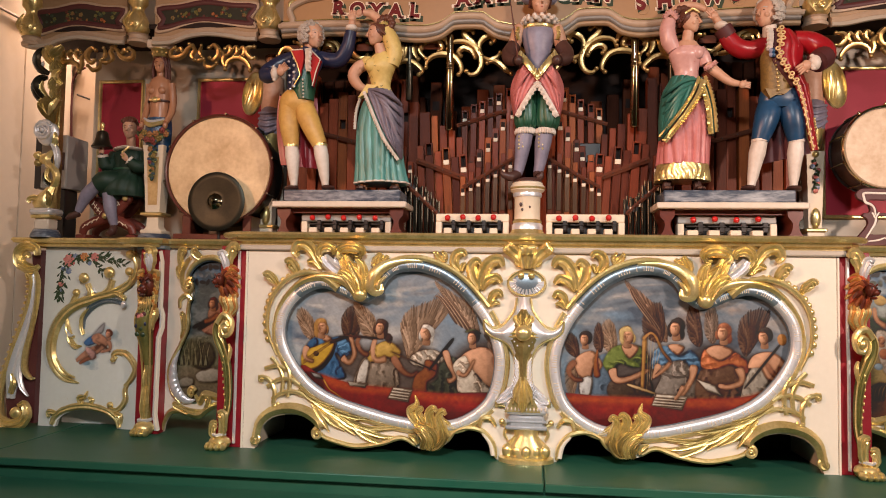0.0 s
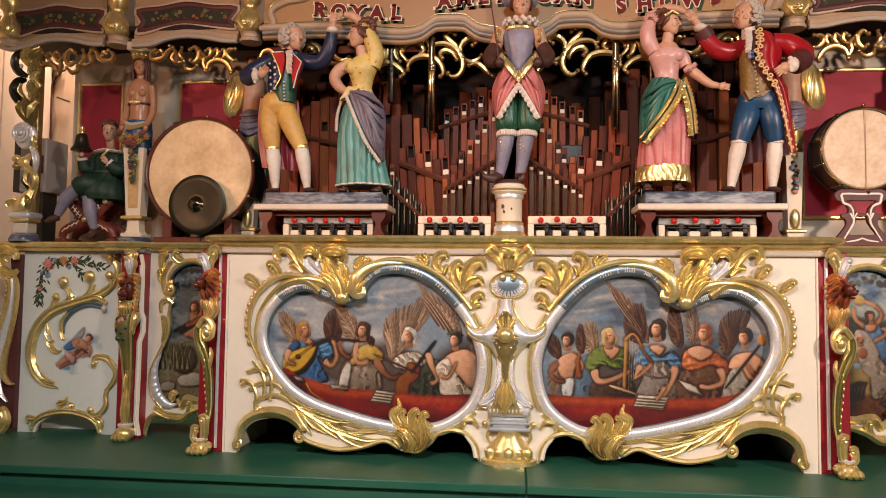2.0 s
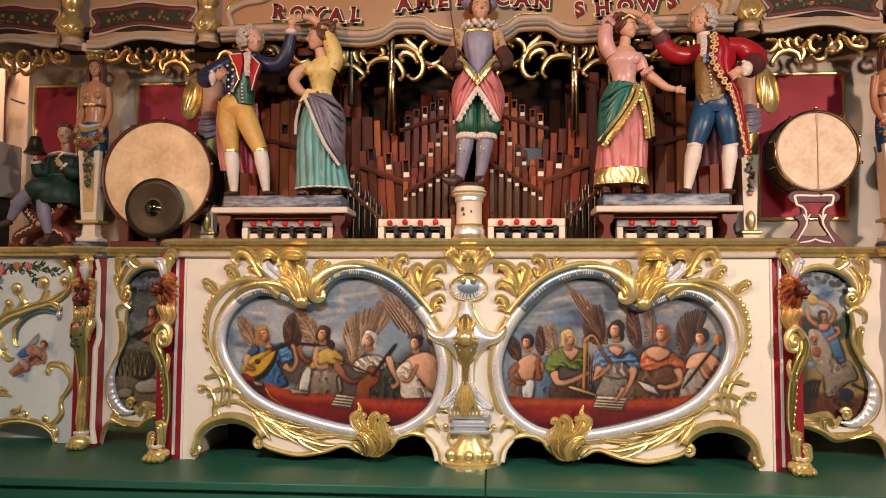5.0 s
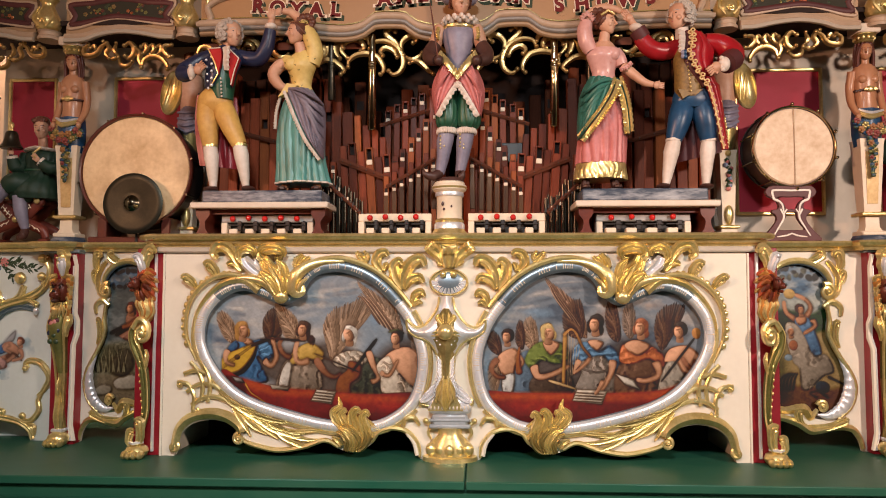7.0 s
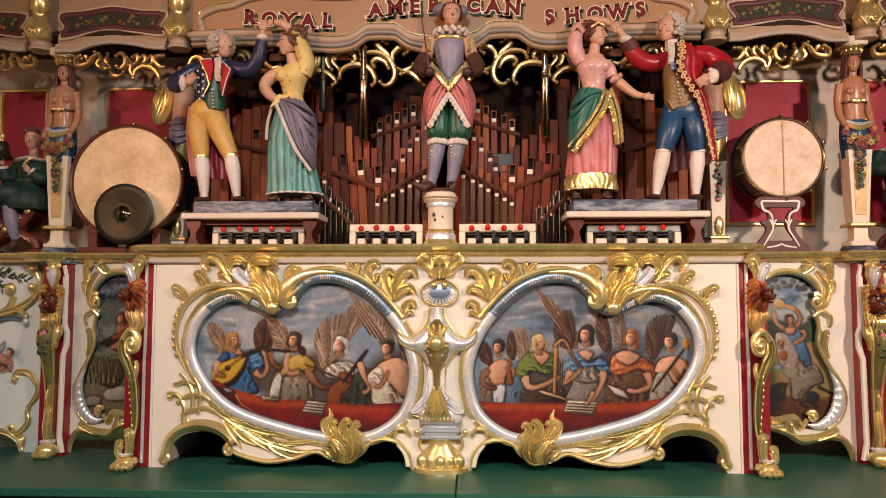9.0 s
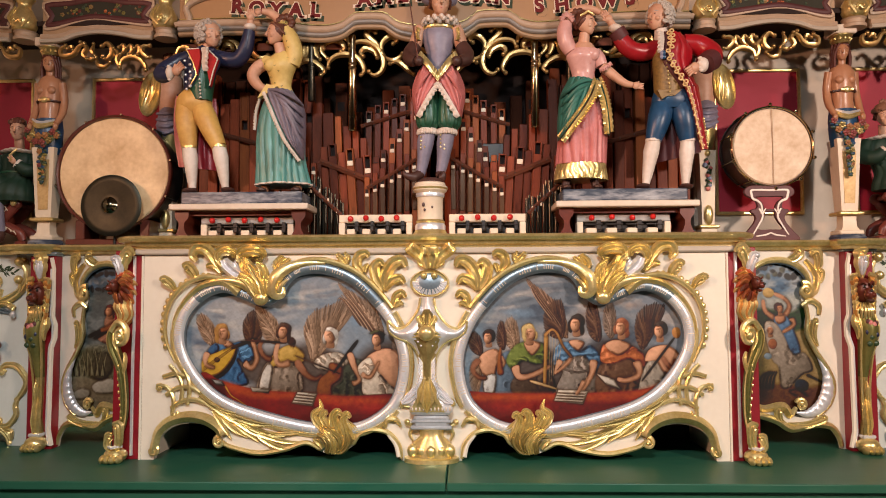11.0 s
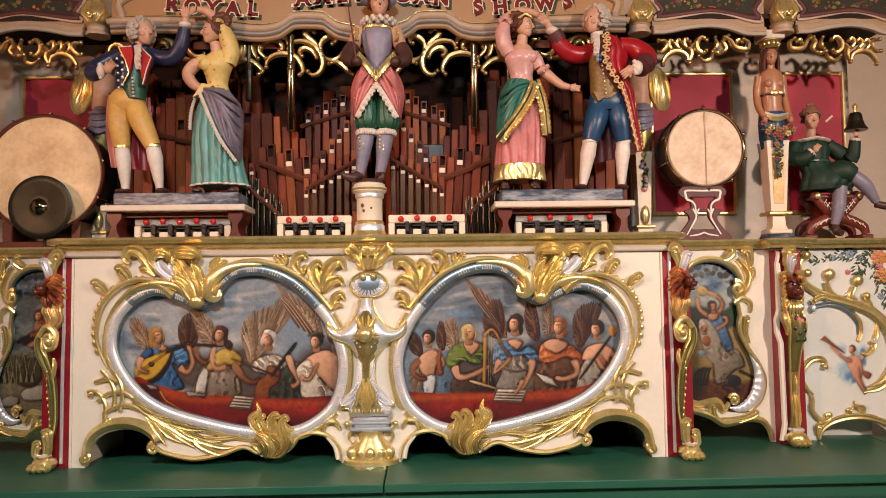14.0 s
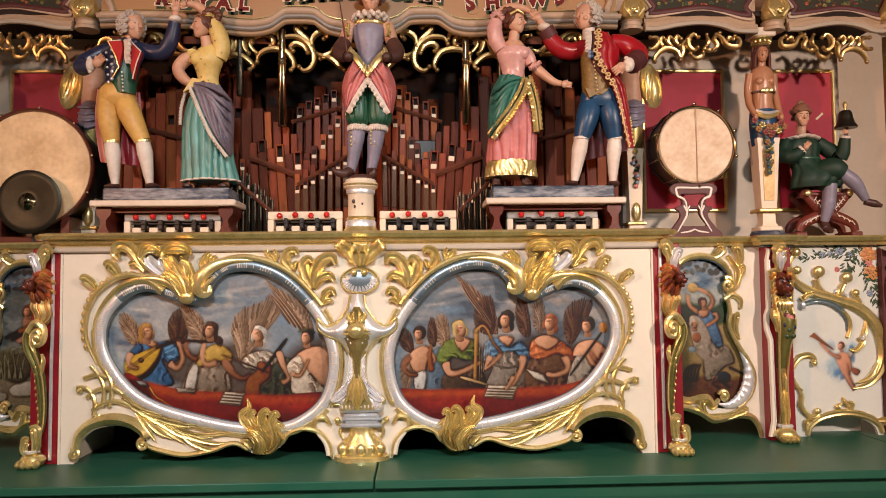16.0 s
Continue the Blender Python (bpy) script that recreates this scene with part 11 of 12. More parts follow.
for one, two in zip(lace, lace[1:]):
    run += (two - one).length
    low = one.z < P(6.2, 4.2)[2]
    if run > (0.012 if low else 0.015):
        run, k = 0.0, k + 1
        r_ = 0.0055 if low else 0.0092
        off = r_ * (0.9 if k % 2 else -0.7)
        f.tube([(one.x + off + r_ * math.cos(w * math.pi / 5), one.y - 0.004, one.z + 0.8 * r_ * math.sin(w * math.pi / 5)) for w in range(10)], r_ * 0.46, LACE_GOLD, 6, 0.8, closed=True)
lace = spline([P(7.20, 5.5, 0.010), P(7.27, 6.0, 0.010), P(7.34, 6.7, 0.010)], 4)
for i, q in enumerate(lace):
    f.ball((q.x - 0.014, q.y - 0.014, q.z), (0.006, 0.006, 0.008), GOLD, 7, 5)
limb(f, [P(5.15, 2.35), P(4.7, 2.55), P(4.15, 2.55, 0.01), P(3.72, 2.25, 0.015), P(3.42, 1.80, 0.02)], [0.040, 0.044, 0.044, 0.042, 0.036], SCARLET, 14)
limb(f, [P(3.62, 2.05, 0.018), P(3.36, 1.70, 0.022)], [0.041, 0.043], MAROON, 14)
f.ball(P(3.30, 1.58, 0.022), (0.032, 0.030, 0.022), STOCKING, 12, 8)
limb(f, [P(3.30, 1.58, 0.022), P(3.08, 1.28, 0.025)], 0.018, FLESH, 10)
hand(f, P(3.02, 1.18, 0.026), (-0.7, -0.1, 0.8), 0.021, FLESH)
limb(f, [P(6.30, 2.15), P(6.95, 2.25), P(7.42, 2.65, 0.02), P(7.35, 3.05, 0.05), P(7.05, 3.30, 0.075)], [0.042, 0.050, 0.054, 0.050, 0.042], SCARLET, 16)
limb(f, [P(7.40, 3.0, 0.045), P(7.0, 3.30, 0.08)], [0.053, 0.050], MAROON, 16)
f.ball(P(6.88, 3.36, 0.092), (0.028, 0.026, 0.036), STOCKING, 12, 8)
for i in range(6):
    f.ball(P(6.74 + 0.05 * (i % 2), 3.12 + i * 0.10, 0.104), (0.012, 0.010, 0.010), STOCKING, 8, 5)
hand(f, P(6.52, 3.50, 0.10), (-0.8, -0.2, -0.5), 0.024, FLESH)
limb(f, [P(5.35, 2.05, 0.01), P(5.28, 1.6, 0.02)], [0.036, 0.031], STOCKING, 12)
for k in range(3):
    ruffle(f, [P(5.32 - 0.08 * k, 1.85, 0.060 + 0.006 * k), P(5.30 - 0.08 * k, 2.2, 0.078 + 0.006 * k), P(5.25 - 0.06 * k, 2.55, 0.088 + 0.005 * k), P(5.20 - 0.04 * k, 2.85, 0.092)], 0.024 - 0.003 * k, STOCKING, 6, 0.007, (-1, 0, 0))
for i in range(4):
    f.ball(P(5.14 + 0.10 * (i % 2), 2.86 + 0.17 * (i // 2), 0.096), (0.010, 0.007, 0.013), BLUE if i % 2 else VIOLET_GREY, 7, 5)
carved_head(f, *P(5.20, 1.10, 0.02), 0.061, -55, FLESH, WIG, True)
thing("carved_gentleman", "carved wooden gentleman in scarlet laced coat and blue breeches", "figurine", "dancing figures", shape=f)


# bandmaster on the pedestal
def P(u, v, d=0.0):
    return (-0.138 + 0.0926 * u, 0.12 - d, 2.248 - 0.0015 * u - 0.0944 * v)


f = Shape()
z1 = 1.303
f.loft([(-0.005, 0.10, z1 - 0.0005, 0.066, 0.055), (-0.005, 0.10, z1 + 0.010, 0.064, 0.052), (0.0, 0.10, z1 + 0.020, 0.045, 0.042)], BROWN, 16)
for q, (ku, au, toe) in enumerate(((1.25, 0.88, -1), (2.28, 1.92, 0.25))):
    limb(f, [P(ku, 7.35), P(ku * 0.72 + au * 0.28, 7.9), P(ku * 0.4 + au * 0.6, 8.8), P(au, 9.55)], [0.040, 0.041, 0.030, 0.022], VIOLET_GREY, 14)
    limb(f, [P(au, 9.5), P(au + toe * 0.35, 9.72, 0.03), P(au + toe * 0.75, 9.62, 0.04), P(au + toe * 0.85, 9.42, 0.04)], [0.024, 0.023, 0.014, 0.006], BROWN, 10)
    for i in range(8):
        f.ball(P(ku - 0.22 + 0.10 * (-1) ** i * (1 - q * 2) + (0.0 if q == 0 else 0.0), 7.55 + i * 0.10, 0.036), (0.005, 0.004, 0.006), GOLD, 6, 4)
    mid_ = P(ku, 7.22)
    ring_ = [(mid_[0] + 0.044 * math.cos(w), mid_[1] + 0.044 * math.sin(w), mid_[2]) for w in [i * math.pi / 12 for i in range(25)]]
    for i in range(24):
        w = i * math.pi / 12
        f.ball((mid_[0] + 0.046 * math.cos(w), mid_[1] + 0.046 * math.sin(w), mid_[2] - 0.012), (0.0075, 0.0075, 0.014), STOCKING, 8, 5)
    f.tube(ring_, 0.006, STOCKING, 7, 1, False)
    side_ = -1 if q == 0 else 1
    cx = 1.85 + side_ * 0.56
    skirt(f, [(P(cx - side_ * 0.05, 4.8)[0], 0.12, P(cx, 4.8)[2], 0.040, 0.045), (P(cx, 5.6)[0], 0.118, P(cx, 5.6)[2], 0.054, 0.056), (P(cx, 6.4)[0], 0.115, P(cx, 6.4)[2], 0.058, 0.062), (P(cx, 6.95)[0], 0.115, P(cx, 6.95)[2], 0.054, 0.058), (P(cx, 7.2)[0], 0.118, P(cx, 7.2)[2], 0.036, 0.040)], BOTTLE, 13, 0.009, 0.0, 72)
    U_ = lambda u: 1.85 + side_ * u
    sheet(f, [P(U_(0.0), 4.85, 0.066), P(U_(0.35), 5.3, 0.074), P(U_(0.70), 5.9, 0.074), P(U_(1.12), 6.6, 0.055)], [P(U_(0.75), 3.7, 0.020), P(U_(1.20), 4.4, 0.005), P(U_(1.42), 5.2, -0.01), P(U_(1.22), 6.55, 0.02)], PINK, 4, 0.012, 0.026, 0.05, slip=0.2)
    for k in range(4):
        f.tube(spline([P(U_(0.30 + 0.12 * k), 4.3 - 0.12 * k, 0.078), P(U_(0.80 + 0.04 * k), 4.85 - 0.06 * k, 0.088 - 0.006 * k), P(U_(1.22 + 0.03 * k), 5.6 - 0.1 * k, 0.045 - 0.012 * k)], 5), [0.005, 0.011, 0.005], PINK, 8, 1, False)
    ruffle(f, [P(U_(0.02), 4.88, 0.084), P(U_(0.35), 5.32, 0.090), P(U_(0.72), 5.92, 0.088), P(U_(1.15), 6.62, 0.066)], 0.026, STOCKING, 8, 0.006, (-side_, 0, -1))
    sheet(f, [P(U_(0.0), 4.40, 0.092), P(U_(0.45), 3.80, 0.092), P(U_(0.90), 3.22, 0.060)], [P(U_(0.0), 4.92, 0.100), P(U_(0.58), 4.22, 0.104), P(U_(1.08), 3.56, 0.066)], GOLD, 1, 0.002, 0.004, 0.014)
    for k in range(7):
        u_ = 0.06 + 0.13 * k
        f.tube([P(U_(u_), 4.40 - 1.24 * u_, 0.104 - 0.03 * u_), P(U_(u_ + 0.07), 4.82 - 1.24 * u_, 0.112 - 0.03 * u_)], 0.0035, GOLD, 6, 1, False)
    f.ball(P(U_(1.0), 2.05), (0.034, 0.036, 0.040), FLESH, 12, 8)
    limb(f, [P(U_(1.02), 2.1), P(U_(1.18), 2.6), P(U_(1.30), 2.95, 0.01)], [0.034, 0.033, 0.028], FLESH, 12)
    ruffle(f, [P(U_(0.92), 2.0, 0.045), P(U_(0.98), 2.35, 0.05), P(U_(0.90), 2.65, 0.05)], 0.018, GOLD, 6, 0.006, (side_, 0, 0))
    limb(f, [P(U_(1.25), 2.8), P(U_(1.48), 3.25, 0.02), P(U_(1.45), 3.65, 0.05), P(U_(1.10), 3.85, 0.085)], [0.036, 0.038, 0.034, 0.026], BROWN, 12)
    f.ball(P(U_(0.98), 3.88, 0.095), 0.024, BROWN, 10, 7)
body(f, [(P(1.65, 4.5)[0], P(2.05, 4.5)[0], P(1, 4.5)[2], 0.040, 0.105), (P(1.35, 3.9)[0], P(2.40, 3.9)[0], P(1, 3.9)[2], 0.052, 0.11), (P(1.25, 3.3)[0], P(2.50, 3.3)[0], P(1, 3.3)[2], 0.052, 0.118), (P(1.05, 2.6)[0], P(2.68, 2.6)[0], P(1, 2.6)[2], 0.058, 0.118), (P(0.98, 2.1)[0], P(2.75, 2.1)[0], P(1, 2.1)[2], 0.058, 0.12), (P(1.2, 1.8)[0], P(2.55, 1.8)[0], P(1, 1.8)[2], 0.048, 0.125)], VIOLET_GREY)
f.tube([(P(1.87, 1.9)[0] + 0.072 * math.cos(w), 0.122 + 0.056 * math.sin(w), P(1, 1.88)[2]) for w in [i * math.pi / 12 for i in range(24)]], 0.011, GOLD, 7, 1, False, closed=True)
for row in range(2):
    for i in range(26):
        w = i * 2 * math.pi / 26 + 0.12 * row
        f.ball((P(1.95, 1)[0] + (0.074 + 0.010 * row) * math.cos(w), 0.122 + (0.064 + 0.008 * row) * math.sin(w), P(1, 1.50)[2] - 0.014 * row + 0.008 * (-1) ** i), (0.013, 0.014, 0.012), WIG if i % 2 else STOCKING, 7, 5)
f.tube([P(0.85, 3.9, 0.11), P(0.62, 2.2, 0.115), P(0.42, 0.9, 0.12)], [0.004, 0.004, 0.002], RAIL_WOOD, 6, 1, False)
limb(f, [P(1.95, 1.7, 0.0), P(1.97, 1.0, 0.01)], 0.030, FLESH, 12)
carved_head(f, *P(1.98, 0.62, 0.015), 0.056, 8, FLESH, HAIR)
f.ball((P(1.60, 0)[0], 0.150, 2.232), (0.062, 0.040, 0.034), VIOLET_GREY, 14, 9)
f.ball((P(2.36, 0)[0], 0.150, 2.226), (0.050, 0.040, 0.034), VIOLET_GREY, 14, 9)
thing("carved_bandmaster", "carved wooden bandmaster with baton in grey bodice and rose drape", "figurine", shape=f)


HERM_HAIR = material("auburn_hair_paint", (0.13, 0.030, 0.016), 0.5, 0, (0.06, 0.014, 0.008), 30, 90, 0.4, 0.5, stretch=(3, 3, 0.4))
SWAG_RED = material("dull_red_flower_paint", (0.27, 0.055, 0.045), 0.42, 0, (0.16, 0.035, 0.03), 30, 70, 0.15, 0.5)
SWAG_ORANGE = material("dull_orange_flower_paint", (0.40, 0.19, 0.055), 0.42, 0, (0.25, 0.10, 0.04), 30, 70, 0.15, 0.5)
# herms carrying the cornice
def herm(s, x):
    f = Shape()
    y = 0.33
    f.lathe([(0.088, 1.0225), (0.090, 1.038), (0.080, 1.052)], MARBLE, (x, y, 0), 8)
    f.box((x - 0.060, y - 0.055, 1.052), (x + 0.060, y + 0.055, 1.075), IVORY, 0.006)
    f.loft([(x, y, 1.075, 0.062, 0.056), (x, y, 1.095, 0.048, 0.045), (x, y, 1.150, 0.046, 0.044)], IVORY, 4, turn=math.pi / 4)
    f.box((x - 0.062, y - 0.058, 1.150), (x + 0.062, y + 0.058, 1.168), GOLD, 0.005)
    f.rings([[(x + a * w, y + b * w * 0.9, z) for a, b in ((-1, -1), (1, -1), (1, 1), (-1, 1))] for w, z in ((0.040, 1.168), (0.056, 1.50), (0.060, 1.535))], IVORY)
    f.rings([[(x + a * w, y - 0.004 - w * 0.9 - b, z) for a, b in ((-0.62, -0.004), (0.62, -0.004), (0.62, 0.0), (-0.62, 0.0))] for w, z in ((0.041, 1.21), (0.054, 1.47))], LACE_GOLD)
    f.loft([(x, y, 1.50, 0.060, 0.056), (x, y, 1.56, 0.068, 0.064), (x, y, 1.63, 0.070, 0.062), (x, y, 1.665, 0.066, 0.056), (x, y, 1.69, 0.062, 0.052)], BLUE, 28, 7, 0.06)
    rnd_ = random.Random(int(x * 100))
    for i in range(130):
        if i < 88:
            w = (rnd_.random() - 0.5) * 2
            p = (x + 0.088 * w, y - 0.076 + 0.02 * w * w, 1.618 - 0.045 * (1 - w * w) + rnd_.uniform(-0.030, 0.020))
        else:
            u = (i - 88) / 42
            p = (x - s * 0.005 + rnd_.uniform(-0.026, 0.026) * (1 - 0.75 * u), y - 0.070, 1.56 - 0.22 * u)
        f.ball(p, (rnd_.uniform(0.008, 0.015), 0.007, rnd_.uniform(0.006, 0.011)), (LEAF_GREEN, OLIVE, LEAF_GREEN, BLUE, LEAF_GREEN)[i % 5], 7, 5)
    # full-blown roses in the swag and down the drop
    for i in range(15):
        if i < 10:
            w = -0.9 + 0.2 * i
            c_ = (x + 0.084 * w, y - 0.088 + 0.02 * w * w, 1.616 - 0.045 * (1 - w * w) + 0.016 * (-1) ** i)
        else:
            c_ = (x - s * 0.005 + 0.010 * (-1) ** i, y - 0.080, 1.545 - 0.036 * (i - 10))
        paint = (SWAG_RED, SWAG_ORANGE, OLD_GOLD, SWAG_RED, SWAG_ORANGE)[i % 5]
        r_ = 0.015 if i < 10 else 0.014 - 0.0015 * (i - 10)
        f.ball(c_, (r_ * 0.6, r_ * 0.6, r_ * 0.6), paint, 8, 6)
        for k in range(5):
            w = k * 1.257 + i
            f.ball((c_[0] + r_ * 0.72 * math.cos(w), c_[1] + 0.004, c_[2] + r_ * 0.72 * math.sin(w)), (r_ * 0.55, r_ * 0.34, r_ * 0.55), paint, 7, 5)
    for k in range(3):
        f.tube(spline([(x - 0.060, y - 0.050, 1.682 - 0.012 * k), (x - 0.01, y - 0.068, 1.660 - 0.012 * k), (x + 0.058, y - 0.052, 1.676 - 0.010 * k)], 4), [0.006, 0.010, 0.006], (SILVER, GOLD, GOLD)[k], 8, 1, False)
    f.loft([(x, y, 1.675, 0.060, 0.048), (x, y, 1.73, 0.050, 0.043), (x, y, 1.78, 0.053, 0.046), (x, y, 1.83, 0.059, 0.050), (x, y, 1.88, 0.066, 0.048), (x, y, 1.905, 0.052, 0.040), (x, y, 1.92, 0.032, 0.03)], FLESH_DARK, 22)
    for q in (-1, 1):
        f.ball((x + q * 0.028, y - 0.038, 1.838), (0.023, 0.017, 0.022), FLESH_DARK, 10, 8)
        limb(f, [(x + q * 0.060, y, 1.885), (x + q * 0.070, y + 0.01, 1.80), (x + q * 0.074, y - 0.01, 1.72), (x + q * 0.066, y - 0.055, 1.655)], [0.024, 0.021, 0.018, 0.014], FLESH_DARK, 10)
        f.ball((x + q * 0.068, y - 0.062, 1.640), (0.014, 0.014, 0.020), FLESH_DARK, 8, 6)
        for k in range(3):
            limb(f, [(x + q * (0.018 + 0.010 * k), y - 0.030 + 0.016 * k, 2.028), (x + q * (0.036 + 0.003 * k), y - 0.020 + 0.015 * k, 1.975), (x + q * (0.038 + 0.002 * k), y - 0.014 + 0.014 * k, 1.92), (x + q * (0.033 + 0.002 * k), y - 0.018 + 0.016 * k, 1.872)], [0.007, 0.0085, 0.008, 0.004], HERM_HAIR, 8)
    f.loft([(x, y + 0.010, 2.03, 0.034, 0.034), (x, y + 0.018, 1.99, 0.044, 0.034), (x, y + 0.022, 1.94, 0.042, 0.026), (x, y + 0.028, 1.89, 0.036, 0.024), (x, y + 0.034, 1.85, 0.020, 0.018)], HERM_HAIR, 24, 9, 0.06)
    f.tube([(x + 0.062 * math.cos(w), y + 0.050 * math.sin(w), 1.782) for w in [i * math.pi / 12 for i in range(24)]], 0.006, BROWN, 6, 1, False, closed=True)
    f.ball((x, y - 0.054, 1.785), (0.020, 0.008, 0.016), GOLD, 10, 6)
    f.tube([(x - 0.03, y - 0.052, 1.784), (x + 0.03, y - 0.052, 1.784)], 0.008, GOLD, 6, 1, False)
    limb(f, [(x, y, 1.91), (x, y - 0.005, 1.96)], 0.022, FLESH_DARK, 10)
    carved_head(f, x, y - 0.012, 1.985, 0.041, -20 * s, FLESH_DARK, HERM_HAIR)
    f.lathe([(0.040, 2.028), (0.044, 2.034), (0.040, 2.040), (0.050, 2.062), (0.056, 2.066), (0.056, 2.072)], OLD_GOLD, (x, y - 0.005, 0), 18)
    for i in range(12):
        w = i * math.pi / 6
        f.ball((x + 0.046 * math.cos(w), y - 0.005 + 0.046 * math.sin(w), 2.050), 0.007, GOLD, 6, 4)
    f.box((x - 0.058, y - 0.06, 2.072), (x + 0.058, y + 0.05, 2.118), WHITE, 0.005)
    return thing("herm", "carved female herm on a tapering cream pillar with a flower swag", "statue", "herm pillars", shape=f)


herm(-1, -2.030)
herm(1, 2.085)


CAP = material("tan_cap_paint", (0.27, 0.13, 0.075), 0.55, 0, (0.18, 0.08, 0.045), 20, 70, 0.2, 0.5)
STOOL_RED = material("red_brown_stool_paint", (0.19, 0.040, 0.026), 0.38, 0, (0.11, 0.022, 0.015), 7, 60, 0.08, 0.5)


# seated bell ringers on scrolled stools
def stool(s, x):
    st = thing("stool", "red-brown scrolled folding stool with gilt studs and white sprigs", "stool", "ringers' stools")
    for y in (0.36, 0.48):
        for q in (-1, 1):
            f = Shape().tube(spline([(x - q * 0.150, y, 1.052), (x - q * 0.135, y, 1.090), (x - q * 0.085, y, 1.118), (x, y, 1.150), (x + q * 0.060, y, 1.195), (x + q * 0.100, y, 1.238)], 5), [0.020, 0.026, 0.028, 0.031, 0.029, 0.026], STOOL_RED, 10, 0.8)
            f.ball((x + q * 0.108, y, 1.250), (0.032, 0.024, 0.030), STOOL_RED, 12, 8)
            part("crossed_leg", f, st)
            # painted sprig along the leg
            if y < 0.4:
                for stem, way in ((((-0.125, 1.095), (-0.080, 1.122), (-0.045, 1.136)), 1), (((0.030, 1.170), (0.055, 1.195), (0.075, 1.222)), -1)):
                    f = Shape().tube(spline([(x + q * a, y - 0.027, b) for a, b in stem], 4), 0.0022, IVORY, 5, 0.6)
                    for k in range(4):
                        u = k / 3
                        px, pz = stem[0][0] + (stem[2][0] - stem[0][0]) * u, stem[0][1] + (stem[2][1] - stem[0][1]) * u
                        for side in (-1, 1):
                            f.tube([(x + q * px, y - 0.028, pz), (x + q * (px + side * 0.007), y - 0.029, pz + way * side * 0.010)], [0.0015, 0.0035], IVORY, 5, 0.6)
                    part("painted_sprig", f, st)
    for q in (-1, 1):
        part("foot_block", Shape().box((x + q * 0.148 - 0.030, 0.335, 1.0225), (x + q * 0.148 + 0.030, 0.505, 1.050), STOOL_RED, 0.006), st)
        part("gilt_stud", Shape().ball((x + q * 0.112, 0.330, 1.252), (0.018, 0.012, 0.018), GOLD, 10, 7), st)
    part("gilt_stud", Shape().ball((x, 0.326, 1.152), (0.017, 0.012, 0.017), GOLD, 10, 7), st)
    part("seat", Shape().box((x - 0.115, 0.345, 1.238), (x + 0.115, 0.515, 1.262), STOOL_RED, 0.008), st)


def ringer(s, x, head_z, r_head, lift, lap, knee, ankle, toe, bell_at):
    """A seated figure; lift raises it, lap is the skirt's middle, the crossed leg goes by knee, ankle and toe."""
    f = Shape()
    h = lift
    # belted tunic that spreads into a pleated skirt over the lap
    skirt(f, [(x, 0.41, 1.548 + h, 0.034, 0.034), (x, 0.41, 1.528 + h, 0.076, 0.050), (x, 0.405, 1.49 + h, 0.098, 0.058), (x, 0.40, 1.43 + h, 0.084, 0.060), (x * 0.6 + lap * 0.4, 0.39, 1.385 + h, 0.090, 0.070), (lap, 0.375, 1.345 + h, 0.122, 0.090), (lap, 0.37, 1.30 + h, 0.136, 0.098), (lap - s * 0.010, 0.375, 1.262 + h, 0.126, 0.092)], RINGER_GREEN, 11, 0.010, 0.4, 90)
    f.tube([(x + 0.086 * math.cos(w), 0.40 + 0.064 * math.sin(w), 1.418 + h) for w in [i * math.pi / 12 for i in range(24)]], 0.007, BOTTLE, 6, 1, False, closed=True)
    # scalloped white collar lying on the shoulders
    for i in range(16):
        w = i * math.pi / 8
        f.ball((x + 0.070 * math.cos(w), 0.405 + 0.052 * math.sin(w), 1.540 + h - 0.010 * abs(math.cos(w))), (0.031, 0.026, 0.010), STOCKING, 9, 6)
    # thighs, then stockinged shins
    limb(f, [(lap, 0.36, 1.335 + h), ((lap + knee[0]) / 2, 0.31, knee[1] + 0.022), (knee[0] - s * 0.010, 0.30, knee[1])], [0.066, 0.062, 0.046], RINGER_GREEN, 16)
    limb(f, [(knee[0] - s * 0.012, 0.30, knee[1]), (knee[0] * 0.62 + ankle[0] * 0.38 + s * 0.008, 0.292, knee[1] * 0.62 + ankle[1] * 0.38), (ankle[0], 0.295, ankle[1])], [0.036, 0.036, 0.020], VIOLET_GREY, 14)
    limb(f, [(ankle[0] - s * 0.006, 0.295, ankle[1] - 0.010), (ankle[0] * 0.45 + toe[0] * 0.55, 0.285, ankle[1] * 0.35 + toe[1] * 0.65), (toe[0], 0.280, toe[1])], [0.019, 0.020, 0.009], BROWN, 10)
    kx = lap + s * 0.035
    limb(f, [(lap, 0.35, 1.31 + h), (kx, 0.315, 1.275 + h)], [0.058, 0.050], RINGER_GREEN, 14)
    limb(f, [(kx, 0.312, 1.275 + h), (kx - s * 0.012, 0.312, 1.19), (kx - s * 0.030, 0.325, 1.10)], [0.035, 0.034, 0.020], VIOLET_GREY, 14)
    limb(f, [(kx - s * 0.030, 0.325, 1.092), (kx - s * 0.030, 0.305, 1.062), (kx - s * 0.026, 0.270, 1.046)], [0.021, 0.022, 0.012], BROWN, 10)
    # arm folded to the breast with the striker, arm out to the bell
    limb(f, [(x - s * 0.088, 0.41, 1.512 + h), (x - s * 0.122, 0.385, 1.445 + h), (x - s * 0.088, 0.335, 1.425 + h), (x - s * 0.046, 0.315, 1.455 + h)], [0.036, 0.040, 0.036, 0.026], RINGER_GREEN, 12)
    limb(f, [(x - s * 0.052, 0.318, 1.452 + h), (x - s * 0.042, 0.313, 1.460 + h)], [0.028, 0.027], STOCKING, 10)
